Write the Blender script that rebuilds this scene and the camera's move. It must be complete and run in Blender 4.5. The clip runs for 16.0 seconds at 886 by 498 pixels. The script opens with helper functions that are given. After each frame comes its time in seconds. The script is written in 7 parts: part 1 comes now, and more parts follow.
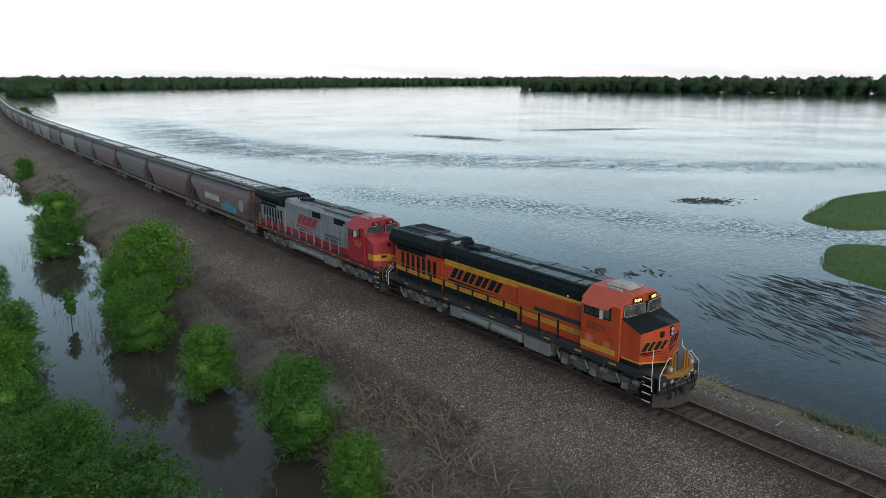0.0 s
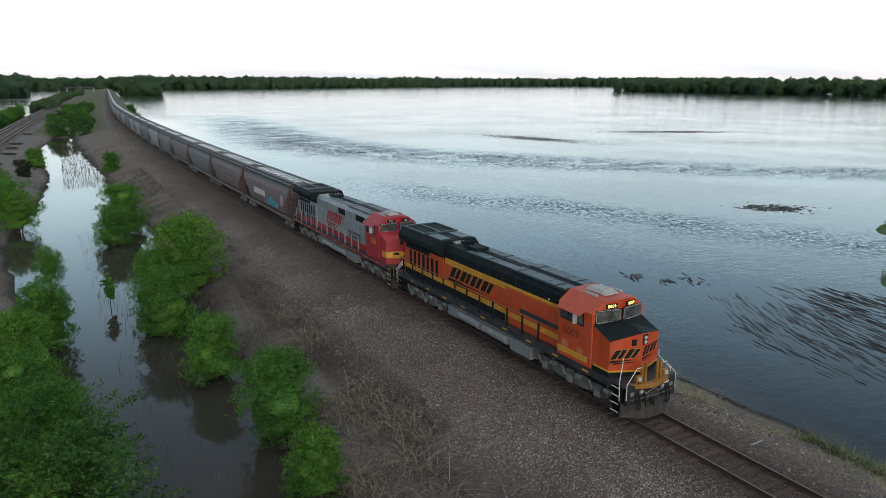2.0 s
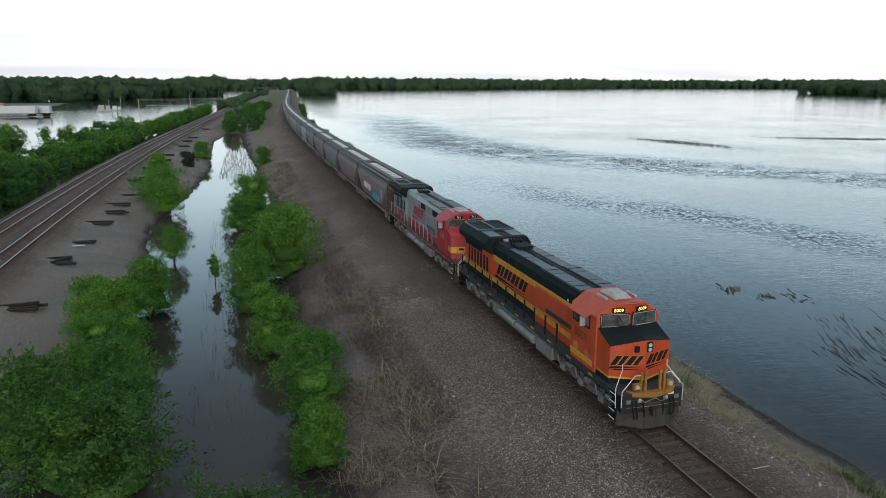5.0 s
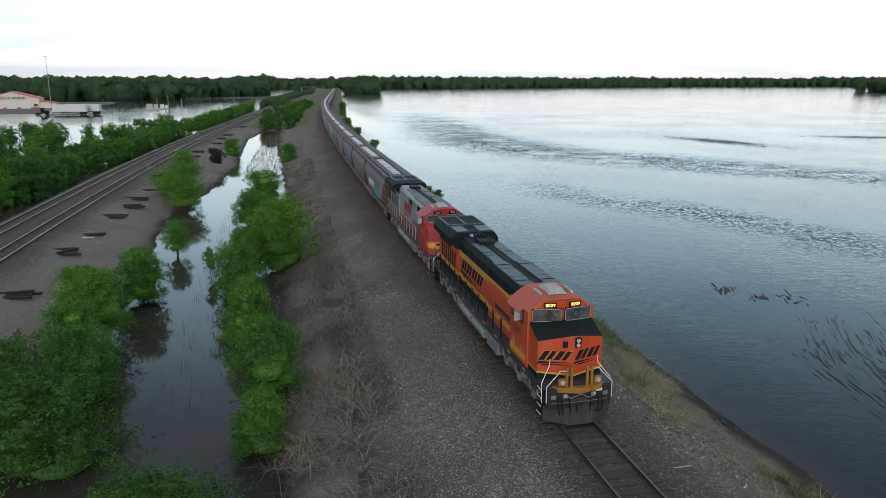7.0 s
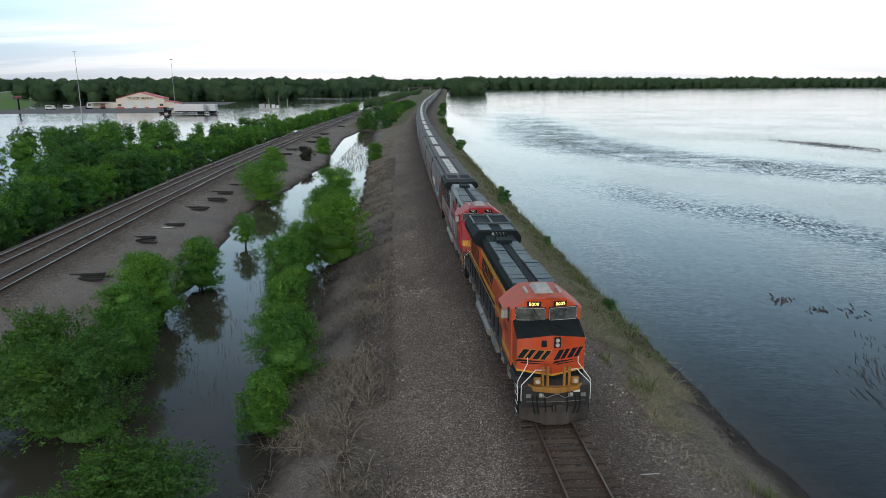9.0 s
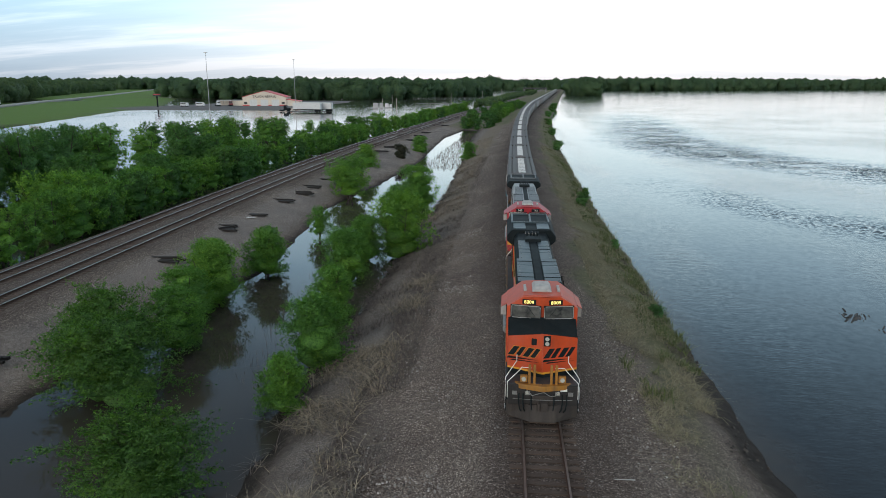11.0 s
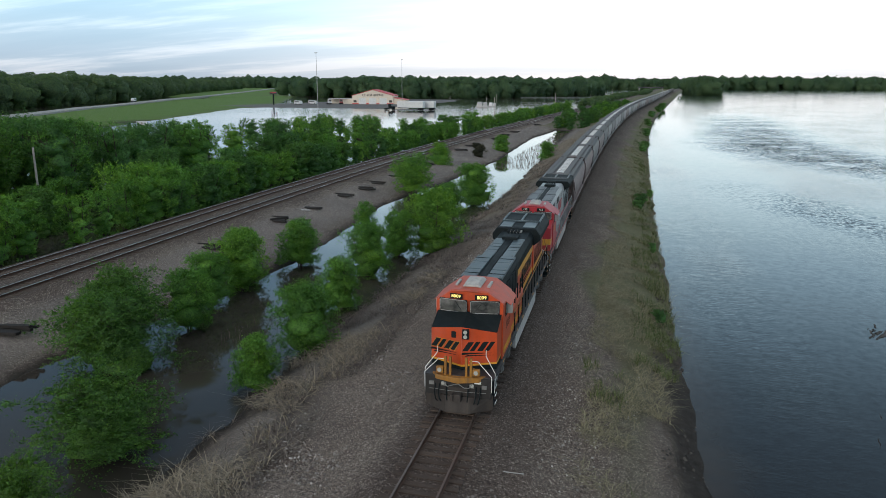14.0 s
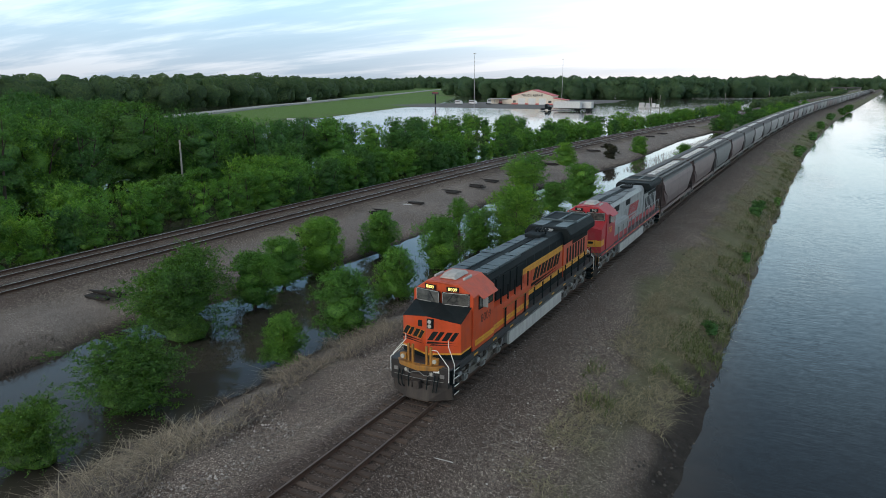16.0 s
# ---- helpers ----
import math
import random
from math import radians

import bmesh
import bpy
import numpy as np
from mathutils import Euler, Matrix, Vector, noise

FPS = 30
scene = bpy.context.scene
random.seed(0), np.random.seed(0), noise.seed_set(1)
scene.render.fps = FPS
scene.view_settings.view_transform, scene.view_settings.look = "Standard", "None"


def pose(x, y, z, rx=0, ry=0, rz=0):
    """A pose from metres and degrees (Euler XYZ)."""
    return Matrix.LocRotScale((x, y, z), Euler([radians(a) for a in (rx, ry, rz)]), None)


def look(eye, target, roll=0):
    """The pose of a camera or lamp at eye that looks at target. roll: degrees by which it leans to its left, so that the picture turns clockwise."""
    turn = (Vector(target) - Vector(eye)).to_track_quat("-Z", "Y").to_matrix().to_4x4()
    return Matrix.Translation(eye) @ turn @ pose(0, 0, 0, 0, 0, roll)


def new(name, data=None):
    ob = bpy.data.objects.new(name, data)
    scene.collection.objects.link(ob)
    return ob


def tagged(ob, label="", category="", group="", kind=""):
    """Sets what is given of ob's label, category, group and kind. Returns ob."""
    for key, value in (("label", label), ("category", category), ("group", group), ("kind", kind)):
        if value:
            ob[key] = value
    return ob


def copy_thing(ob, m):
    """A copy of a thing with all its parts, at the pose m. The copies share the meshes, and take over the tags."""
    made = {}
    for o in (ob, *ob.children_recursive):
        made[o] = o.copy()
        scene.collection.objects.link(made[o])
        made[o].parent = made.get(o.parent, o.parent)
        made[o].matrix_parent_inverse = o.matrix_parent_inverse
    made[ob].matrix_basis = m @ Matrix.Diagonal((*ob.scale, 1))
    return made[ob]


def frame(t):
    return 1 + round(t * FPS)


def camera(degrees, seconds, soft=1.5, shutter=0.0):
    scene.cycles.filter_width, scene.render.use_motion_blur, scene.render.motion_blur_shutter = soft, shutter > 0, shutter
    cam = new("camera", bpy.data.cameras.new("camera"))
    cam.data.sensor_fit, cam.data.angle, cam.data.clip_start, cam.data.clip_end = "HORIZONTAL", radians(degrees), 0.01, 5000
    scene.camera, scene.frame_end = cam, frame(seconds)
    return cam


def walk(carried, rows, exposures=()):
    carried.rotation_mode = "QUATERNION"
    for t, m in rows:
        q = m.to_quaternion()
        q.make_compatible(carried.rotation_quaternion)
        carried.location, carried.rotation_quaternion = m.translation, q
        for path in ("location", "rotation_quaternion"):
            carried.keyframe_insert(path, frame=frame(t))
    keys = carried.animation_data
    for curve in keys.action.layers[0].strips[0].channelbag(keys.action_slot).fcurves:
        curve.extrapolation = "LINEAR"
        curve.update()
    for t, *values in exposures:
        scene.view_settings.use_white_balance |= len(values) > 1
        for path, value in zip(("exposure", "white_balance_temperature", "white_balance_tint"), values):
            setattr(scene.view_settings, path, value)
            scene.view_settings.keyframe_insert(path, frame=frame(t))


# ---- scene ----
cam = camera(64.2, 16.0, soft=0.8)
PATH = [
    (0, (-25.786, -18.096, 14.103), (-24.617, -16.54, 13.64), -0.3),
    (0.5, (-24.905, -18.799, 14.068), (-23.834, -17.174, 13.606), -0.1),
    (1, (-23.828, -19.545, 14.02), (-22.764, -17.915, 13.561), -0.0),
    (1.5, (-22.643, -20.257, 14.047), (-21.593, -18.619, 13.586), -0.1),
    (2, (-21.495, -21.001, 14.015), (-20.533, -19.31, 13.554), -0.1),
    (2.5, (-20.469, -21.686, 13.996), (-19.597, -19.946, 13.535), -0.1),
    (3, (-19.347, -22.276, 13.938), (-18.57, -20.491, 13.479), -0.1),
    (3.5, (-18.337, -22.753, 13.895), (-17.657, -20.929, 13.436), -0.3),
    (4, (-17.602, -23.35, 13.881), (-16.985, -21.504, 13.424), -0.2),
    (6.5, (-12.434, -25.441, 13.689), (-11.951, -23.555, 13.229), -0.0),
    (7, (-11.254, -25.802, 13.635), (-10.823, -23.904, 13.175), -0.1),
    (7.5, (-10.14, -26.229, 13.629), (-9.788, -24.315, 13.17), -0.1),
    (8, (-8.917, -26.612, 13.61), (-8.638, -24.686, 13.152), -0.1),
    (8.5, (-7.706, -26.982, 13.621), (-7.492, -25.047, 13.163), -0.2),
    (9, (-6.457, -27.185, 13.548), (-6.314, -25.243, 13.091), -0.2),
    (11.5, (-0.538, -27.948, 13.441), (-0.785, -26.017, 12.986), -0.0),
    (12, (0.566, -28.072, 13.485), (0.243, -26.151, 13.029), -0.1),
    (12.5, (1.667, -28.221, 13.523), (1.269, -26.316, 13.065), -0.1),
    (13, (2.878, -28.137, 13.497), (2.454, -26.237, 13.039), -0.1),
    (13.5, (4.334, -28.023, 13.506), (3.906, -26.123, 13.048), 0.0),
    (14, (6.066, -27.704, 13.477), (5.591, -25.816, 13.018), 0.1),
    (14.5, (8.122, -27.206, 13.432), (7.584, -25.335, 12.973), 0.1),
    (15, (10.189, -26.757, 13.392), (9.54, -24.922, 12.933), 0.0),
    (15.5, (12.279, -26.211, 13.361), (11.483, -24.434, 12.902), 0.1),
    (16, (13.978, -25.655, 13.295), (13.077, -23.929, 12.837), -0.0),
]
walk(cam, [(t, look(eye, target, roll)) for t, eye, target, roll in PATH], [(0, -0.04), (8, 0.0), (12.5, 0.02), (14, 0.03), (16, 0.10)])

# ---- light ----
world = bpy.data.worlds.new("dusk_sky")
scene.world = world
world.use_nodes = True
SUN_AZ, SUN_EL = 199.0, 9.0          # degrees clockwise from +y, and above the horizon


def build_sky():
    nt = world.node_tree
    nt.nodes.clear()
    N, L = nt.nodes.new, nt.links.new
    out, bg = N("ShaderNodeOutputWorld"), N("ShaderNodeBackground")
    sky = N("ShaderNodeTexSky")
    sky.sky_type, sky.sun_disc = "NISHITA", False
    sky.sun_elevation, sky.sun_rotation = radians(SUN_EL), radians(SUN_AZ)
    sky.air_density, sky.dust_density, sky.ozone_density = 1.0, 1.5, 2.0
    dim = N("ShaderNodeMix"); dim.data_type, dim.blend_type = "RGBA", "MULTIPLY"
    dim.inputs[0].default_value = 1.0
    dim.inputs[7].default_value = (0.10, 0.10, 0.10, 1)
    L(sky.outputs[0], dim.inputs[6])
    co = N("ShaderNodeTexCoord")
    sep = N("ShaderNodeSeparateXYZ"); L(co.outputs["Generated"], sep.inputs[0])
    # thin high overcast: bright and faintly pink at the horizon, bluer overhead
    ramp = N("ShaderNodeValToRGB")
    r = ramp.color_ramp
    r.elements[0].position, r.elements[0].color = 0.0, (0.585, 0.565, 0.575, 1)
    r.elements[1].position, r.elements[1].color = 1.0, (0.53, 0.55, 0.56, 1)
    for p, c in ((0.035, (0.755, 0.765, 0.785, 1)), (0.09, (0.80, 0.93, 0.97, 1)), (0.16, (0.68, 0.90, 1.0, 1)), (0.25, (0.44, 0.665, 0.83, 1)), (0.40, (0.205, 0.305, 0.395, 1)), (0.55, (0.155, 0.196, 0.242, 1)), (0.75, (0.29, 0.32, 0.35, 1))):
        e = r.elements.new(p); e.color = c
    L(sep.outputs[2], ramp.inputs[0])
    # streaky cloud sheets: the view direction spread on a high plane
    add = N("ShaderNodeMath"); add.operation = "ADD"; add.inputs[1].default_value = 0.12
    L(sep.outputs[2], add.inputs[0])
    dx = N("ShaderNodeMath"); dx.operation = "DIVIDE"; L(sep.outputs[0], dx.inputs[0]); L(add.outputs[0], dx.inputs[1])
    dy = N("ShaderNodeMath"); dy.operation = "DIVIDE"; L(sep.outputs[1], dy.inputs[0]); L(add.outputs[0], dy.inputs[1])
    com = N("ShaderNodeCombineXYZ"); L(dx.outputs[0], com.inputs[0]); L(dy.outputs[0], com.inputs[1])
    mp = N("ShaderNodeMapping"); mp.inputs["Scale"].default_value = (0.30, 0.9, 1); mp.inputs["Rotation"].default_value = (0, 0, radians(24))
    L(com.outputs[0], mp.inputs[0])
    nz = N("ShaderNodeTexNoise"); nz.inputs["Scale"].default_value = 1.3; nz.inputs["Detail"].default_value = 6; nz.inputs["Roughness"].default_value = 0.55
    L(mp.outputs[0], nz.inputs["Vector"])
    cr = N("ShaderNodeValToRGB")
    cr.color_ramp.elements[0].position, cr.color_ramp.elements[0].color = 0.38, (0.93, 0.955, 0.97, 1)
    cr.color_ramp.elements[1].position, cr.color_ramp.elements[1].color = 0.56, (1.08, 1.06, 1.05, 1)
    L(nz.outputs[0], cr.inputs[0])
    mul = N("ShaderNodeMix"); mul.data_type, mul.blend_type = "RGBA", "MULTIPLY"; mul.inputs[0].default_value = 1.0
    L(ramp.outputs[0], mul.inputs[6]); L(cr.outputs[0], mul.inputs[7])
    # a bluer, thinner stretch of cloud over the western side, with white streaks left in it
    west = N("ShaderNodeMapRange"); west.interpolation_type = "SMOOTHSTEP"
    west.inputs[1].default_value, west.inputs[2].default_value = -0.02, -0.66
    L(sep.outputs[0], west.inputs[0])
    gap = N("ShaderNodeMapRange"); gap.inputs[1].default_value, gap.inputs[2].default_value = 0.58, 0.47
    gap.inputs[3].default_value, gap.inputs[4].default_value = 0.68, 1.0
    L(nz.outputs[0], gap.inputs[0])
    amt = N("ShaderNodeMath"); amt.operation = "MULTIPLY"; L(west.outputs[0], amt.inputs[0]); L(gap.outputs[0], amt.inputs[1])
    veil = N("ShaderNodeMix"); veil.data_type = "RGBA"; veil.inputs[6].default_value = (1, 1, 1, 1); veil.inputs[7].default_value = (0.44, 0.55, 0.65, 1)
    L(amt.outputs[0], veil.inputs[0])
    open_sky = N("ShaderNodeMix"); open_sky.data_type, open_sky.blend_type = "RGBA", "MULTIPLY"; open_sky.inputs[0].default_value = 1.0
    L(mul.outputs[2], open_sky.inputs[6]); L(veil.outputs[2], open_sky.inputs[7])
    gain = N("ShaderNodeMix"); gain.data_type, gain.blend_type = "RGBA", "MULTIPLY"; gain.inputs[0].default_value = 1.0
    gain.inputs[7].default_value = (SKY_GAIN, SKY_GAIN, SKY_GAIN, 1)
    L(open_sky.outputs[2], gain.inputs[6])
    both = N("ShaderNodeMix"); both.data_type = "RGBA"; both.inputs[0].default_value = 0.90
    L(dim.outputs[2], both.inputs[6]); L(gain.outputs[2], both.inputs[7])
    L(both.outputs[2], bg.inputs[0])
    bg.inputs[1].default_value = 1.0
    L(bg.outputs[0], out.inputs[0])


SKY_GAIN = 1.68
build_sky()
sun = new("sun", bpy.data.lights.new("sun", "SUN"))
sun.data.energy, sun.data.angle, sun.data.color = 1.5, radians(40), (1.0, 0.90, 0.80)
_a, _e = radians(SUN_AZ), radians(SUN_EL + 8)
sun.matrix_world = look((60 * math.sin(_a), 60 * math.cos(_a), 40), (60 * math.sin(_a) - math.sin(_a) * math.cos(_e), 60 * math.cos(_a) - math.cos(_a) * math.cos(_e), 40 - math.sin(_e)))

WATER_Z = -3.27


# ---- helpers for meshes ----
class Geo:
    """Vertices and faces of one mesh."""

    def __init__(self):
        self.v, self.f = [], []

    def add(self, verts, faces):
        n = len(self.v)
        self.v += [tuple(p) for p in verts]
        self.f += [tuple(n + i for i in q) for q in faces]
        return self

    def box(self, x0, x1, y0, y1, z0, z1):
        return self.add([(x0, y0, z0), (x1, y0, z0), (x1, y1, z0), (x0, y1, z0), (x0, y0, z1), (x1, y0, z1), (x1, y1, z1), (x0, y1, z1)],
                        [(0, 3, 2, 1), (4, 5, 6, 7), (0, 1, 5, 4), (1, 2, 6, 5), (2, 3, 7, 6), (3, 0, 4, 7)])

    def cbox(self, c, s, m=None):
        """A box of size s round the centre c, turned by m."""
        pts = [Vector((a * s[0] / 2, b * s[1] / 2, d * s[2] / 2)) for d in (-1, 1) for a, b in ((-1, -1), (1, -1), (1, 1), (-1, 1))]
        pts = [(m @ p if m else p) + Vector(c) for p in pts]
        return self.add(pts, [(0, 3, 2, 1), (4, 5, 6, 7), (0, 1, 5, 4), (1, 2, 6, 5), (2, 3, 7, 6), (3, 0, 4, 7)])

    def loft(self, rings, cap=True, closed=True):
        """Skin over rings of equal length."""
        k = len(rings[0])
        v = [p for r in rings for p in r]
        f = []
        for i in range(len(rings) - 1):
            for j in range(k if closed else k - 1):
                f.append((i * k + j, i * k + (j + 1) % k, (i + 1) * k + (j + 1) % k, (i + 1) * k + j))
        if cap:
            f.append(tuple(range(k - 1, -1, -1)))
            f.append(tuple((len(rings) - 1) * k + j for j in range(k)))
        return self.add(v, f)

    def prism_y(self, profile, y0, y1):
        """A profile of (x, z) drawn out from y0 to y1."""
        return self.loft([[(x, y0, z) for x, z in profile], [(x, y1, z) for x, z in profile]])

    def prism_x(self, profile, x0, x1):
        return self.loft([[(x0, y, z) for y, z in profile], [(x1, y, z) for y, z in profile]])

    def cyl(self, a, b, r, n=10, r1=None):
        a, b = Vector(a), Vector(b)
        d = (b - a).normalized()
        u = d.orthogonal().normalized()
        w = d.cross(u)
        ring = lambda c, q: [c + q * (u * math.cos(2 * math.pi * i / n) + w * math.sin(2 * math.pi * i / n)) for i in range(n)]
        return self.loft([ring(a, r), ring(b, r if r1 is None else r1)])

    def tube(self, pts, r, n=6):
        for a, b in zip(pts, pts[1:]):
            self.cyl(a, b, r, n)
        return self

    def mesh(self, name, mat, smooth=False):
        me = bpy.data.meshes.new(name)
        me.from_pydata(self.v, [], self.f)
        if mat:
            me.materials.append(mat)
        if smooth:
            me.polygons.foreach_set("use_smooth", [True] * len(me.polygons))
        bm = bmesh.new(); bm.from_mesh(me)
        bmesh.ops.recalc_face_normals(bm, faces=bm.faces)
        bm.to_mesh(me); bm.free()
        me.update()
        return me


def part(name, geo, mat, parent, label="", bevel=0.0, smooth=False):
    ob = new(name, geo.mesh(name, mat, smooth))
    ob.parent = parent
    if label:
        tagged(ob, label)
    if bevel:
        b = ob.modifiers.new("bevel", "BEVEL")
        b.width, b.segments, b.limit_method, b.angle_limit = bevel, 2, "ANGLE", radians(35)
    return ob


def thing(name, label, category, group="", kind=""):
    return tagged(new(name), label, category, group, kind)


def smooth_step(a, b, x):
    t = np.clip((x - a) / (b - a), 0, 1)
    return t * t * (3 - 2 * t)


# ---- materials ----
def nodes_of(name):
    m = bpy.data.materials.new(name)
    m.use_nodes = True
    nt = m.node_tree
    return m, nt, nt.nodes["Principled BSDF"]


def noise_at(nt, scale, detail=4, rough=0.6, stretch=None, coord=None):
    n = nt.nodes.new("ShaderNodeTexNoise")
    n.inputs["Scale"].default_value, n.inputs["Detail"].default_value, n.inputs["Roughness"].default_value = scale, detail, rough
    src = coord
    if src is None:
        src = nt.nodes.new("ShaderNodeNewGeometry").outputs["Position"]
    if stretch:
        mp = nt.nodes.new("ShaderNodeMapping")
        mp.inputs["Scale"].default_value = stretch
        nt.links.new(src, mp.inputs[0])
        src = mp.outputs[0]
    nt.links.new(src, n.inputs["Vector"])
    return n.outputs[0]


def ramp_of(nt, fac, stops):
    r = nt.nodes.new("ShaderNodeValToRGB")
    e = r.color_ramp.elements
    e[0].position, e[0].color = stops[0][0], (*stops[0][1], 1)
    e[1].position, e[1].color = stops[-1][0], (*stops[-1][1], 1)
    for p, c in stops[1:-1]:
        e.new(p).color = (*c, 1)
    nt.links.new(fac, r.inputs[0])
    return r.outputs[0]


def mix_of(nt, fac, a, b, kind="MIX"):
    m = nt.nodes.new("ShaderNodeMix")
    m.data_type, m.blend_type = "RGBA", kind
    for slot, val in ((0, fac), (6, a), (7, b)):
        if isinstance(val, (int, float)):
            m.inputs[slot].default_value = val
        elif isinstance(val, tuple):
            m.inputs[slot].default_value = (*val, 1)
        else:
            nt.links.new(val, m.inputs[slot])
    return m.outputs[2]


def math_of(nt, op, a, b=0.0):
    m = nt.nodes.new("ShaderNodeMath")
    m.operation = op
    for slot, val in ((0, a), (1, b)):
        if isinstance(val, (int, float)):
            m.inputs[slot].default_value = val
        else:
            nt.links.new(val, m.inputs[slot])
    return m.outputs[0]


def bump_of(nt, bsdf, height, strength, dist):
    b = nt.nodes.new("ShaderNodeBump")
    b.inputs["Strength"].default_value, b.inputs["Distance"].default_value = strength, dist
    nt.links.new(height, b.inputs["Height"])
    nt.links.new(b.outputs[0], bsdf.inputs["Normal"])


def paint(name, base, rough=0.45, metal=0.0, dirt=0.25, grime=(0.07, 0.055, 0.045), scale=1.3, streak=True, coat=0.0):
    """Worn paint on metal: faded patches, rain streaks, grime."""
    m, nt, p = nodes_of(name)
    big = noise_at(nt, scale, 5, 0.65)
    run = noise_at(nt, 4.0, 4, 0.6, (1.0, 1.0, 0.12) if streak else None)
    fine = noise_at(nt, 26.0, 3, 0.7)
    lift = 0.035 * min(1.0, 4 * max(base))
    faded = tuple(min(1, c * 0.84 + lift) for c in base)
    dark = tuple(c * 0.80 for c in base)
    c1 = ramp_of(nt, big, [(0.3, dark), (0.5, base), (0.72, faded)])
    f = math_of(nt, "MULTIPLY", ramp_of(nt, run, [(0.42, (0, 0, 0)), (0.75, (1, 1, 1))]), dirt)
    c2 = mix_of(nt, f, c1, grime)
    f2 = math_of(nt, "MULTIPLY", ramp_of(nt, fine, [(0.5, (0, 0, 0)), (0.8, (1, 1, 1))]), dirt * 0.7)
    nt.links.new(mix_of(nt, f2, c2, grime), p.inputs["Base Color"])
    rr = nt.nodes.new("ShaderNodeMapRange")
    rr.inputs["To Min"].default_value, rr.inputs["To Max"].default_value = max(0.05, rough - 0.12), min(1, rough + 0.18)
    nt.links.new(big, rr.inputs[0]); nt.links.new(rr.outputs[0], p.inputs["Roughness"])
    p.inputs["Metallic"].default_value = metal
    p.inputs["Coat Weight"].default_value = coat
    bump_of(nt, p, fine, 0.12, 0.004)
    return m


def leaf_mat(name, lo, hi, tuft_scale=6.0, gap=0.40):
    m, nt, p = nodes_of(name)
    g = nt.nodes.new("ShaderNodeNewGeometry")
    oi = nt.nodes.new("ShaderNodeObjectInfo")
    mid = tuple((a + b) / 2 for a, b in zip(lo, hi))
    c = ramp_of(nt, g.outputs["Random Per Island"], [(0.0, lo), (0.6, mid), (1.0, hi)])
    tint = ramp_of(nt, oi.outputs["Random"], [(0.0, (0.80, 0.84, 0.85)), (0.5, (1, 1, 1)), (1.0, (1.18, 1.06, 0.85))])
    c = mix_of(nt, 1.0, c, tint, "MULTIPLY")
    shoot = noise_at(nt, 0.55, 3, 0.6)
    c = mix_of(nt, 1.0, c, ramp_of(nt, shoot, [(0.32, (0.80, 0.86, 0.95)), (0.52, (1, 1, 1)), (0.70, (1.30, 1.16, 0.85))]), "MULTIPLY")
    # leaf-sized mottle within each clump; the shade between leaves is painted into its colour
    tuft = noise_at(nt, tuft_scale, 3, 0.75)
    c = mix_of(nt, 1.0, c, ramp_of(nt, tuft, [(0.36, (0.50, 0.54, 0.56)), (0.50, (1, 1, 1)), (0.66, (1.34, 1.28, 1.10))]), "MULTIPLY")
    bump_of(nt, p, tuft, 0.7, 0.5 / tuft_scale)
    nt.links.new(c, p.inputs["Base Color"])
    p.inputs["Roughness"].default_value = 0.6
    tr = nt.nodes.new("ShaderNodeBsdfTranslucent")
    nt.links.new(mix_of(nt, 1.0, c, (1.1, 1.15, 0.6), "MULTIPLY"), tr.inputs[0])
    ms = nt.nodes.new("ShaderNodeMixShader")
    ms.inputs[0].default_value = 0.48
    out = nt.nodes["Material Output"]
    nt.links.new(p.outputs[0], ms.inputs[1]); nt.links.new(tr.outputs[0], ms.inputs[2])
    # gaps between the leaves
    hole = math_of(nt, "LESS_THAN", noise_at(nt, tuft_scale * 1.7, 2, 0.7), gap)
    clear, air = nt.nodes.new("ShaderNodeBsdfTransparent"), nt.nodes.new("ShaderNodeMixShader")
    nt.links.new(hole, air.inputs[0]); nt.links.new(ms.outputs[0], air.inputs[1]); nt.links.new(clear.outputs[0], air.inputs[2])
    nt.links.new(air.outputs[0], out.inputs[0])
    return m


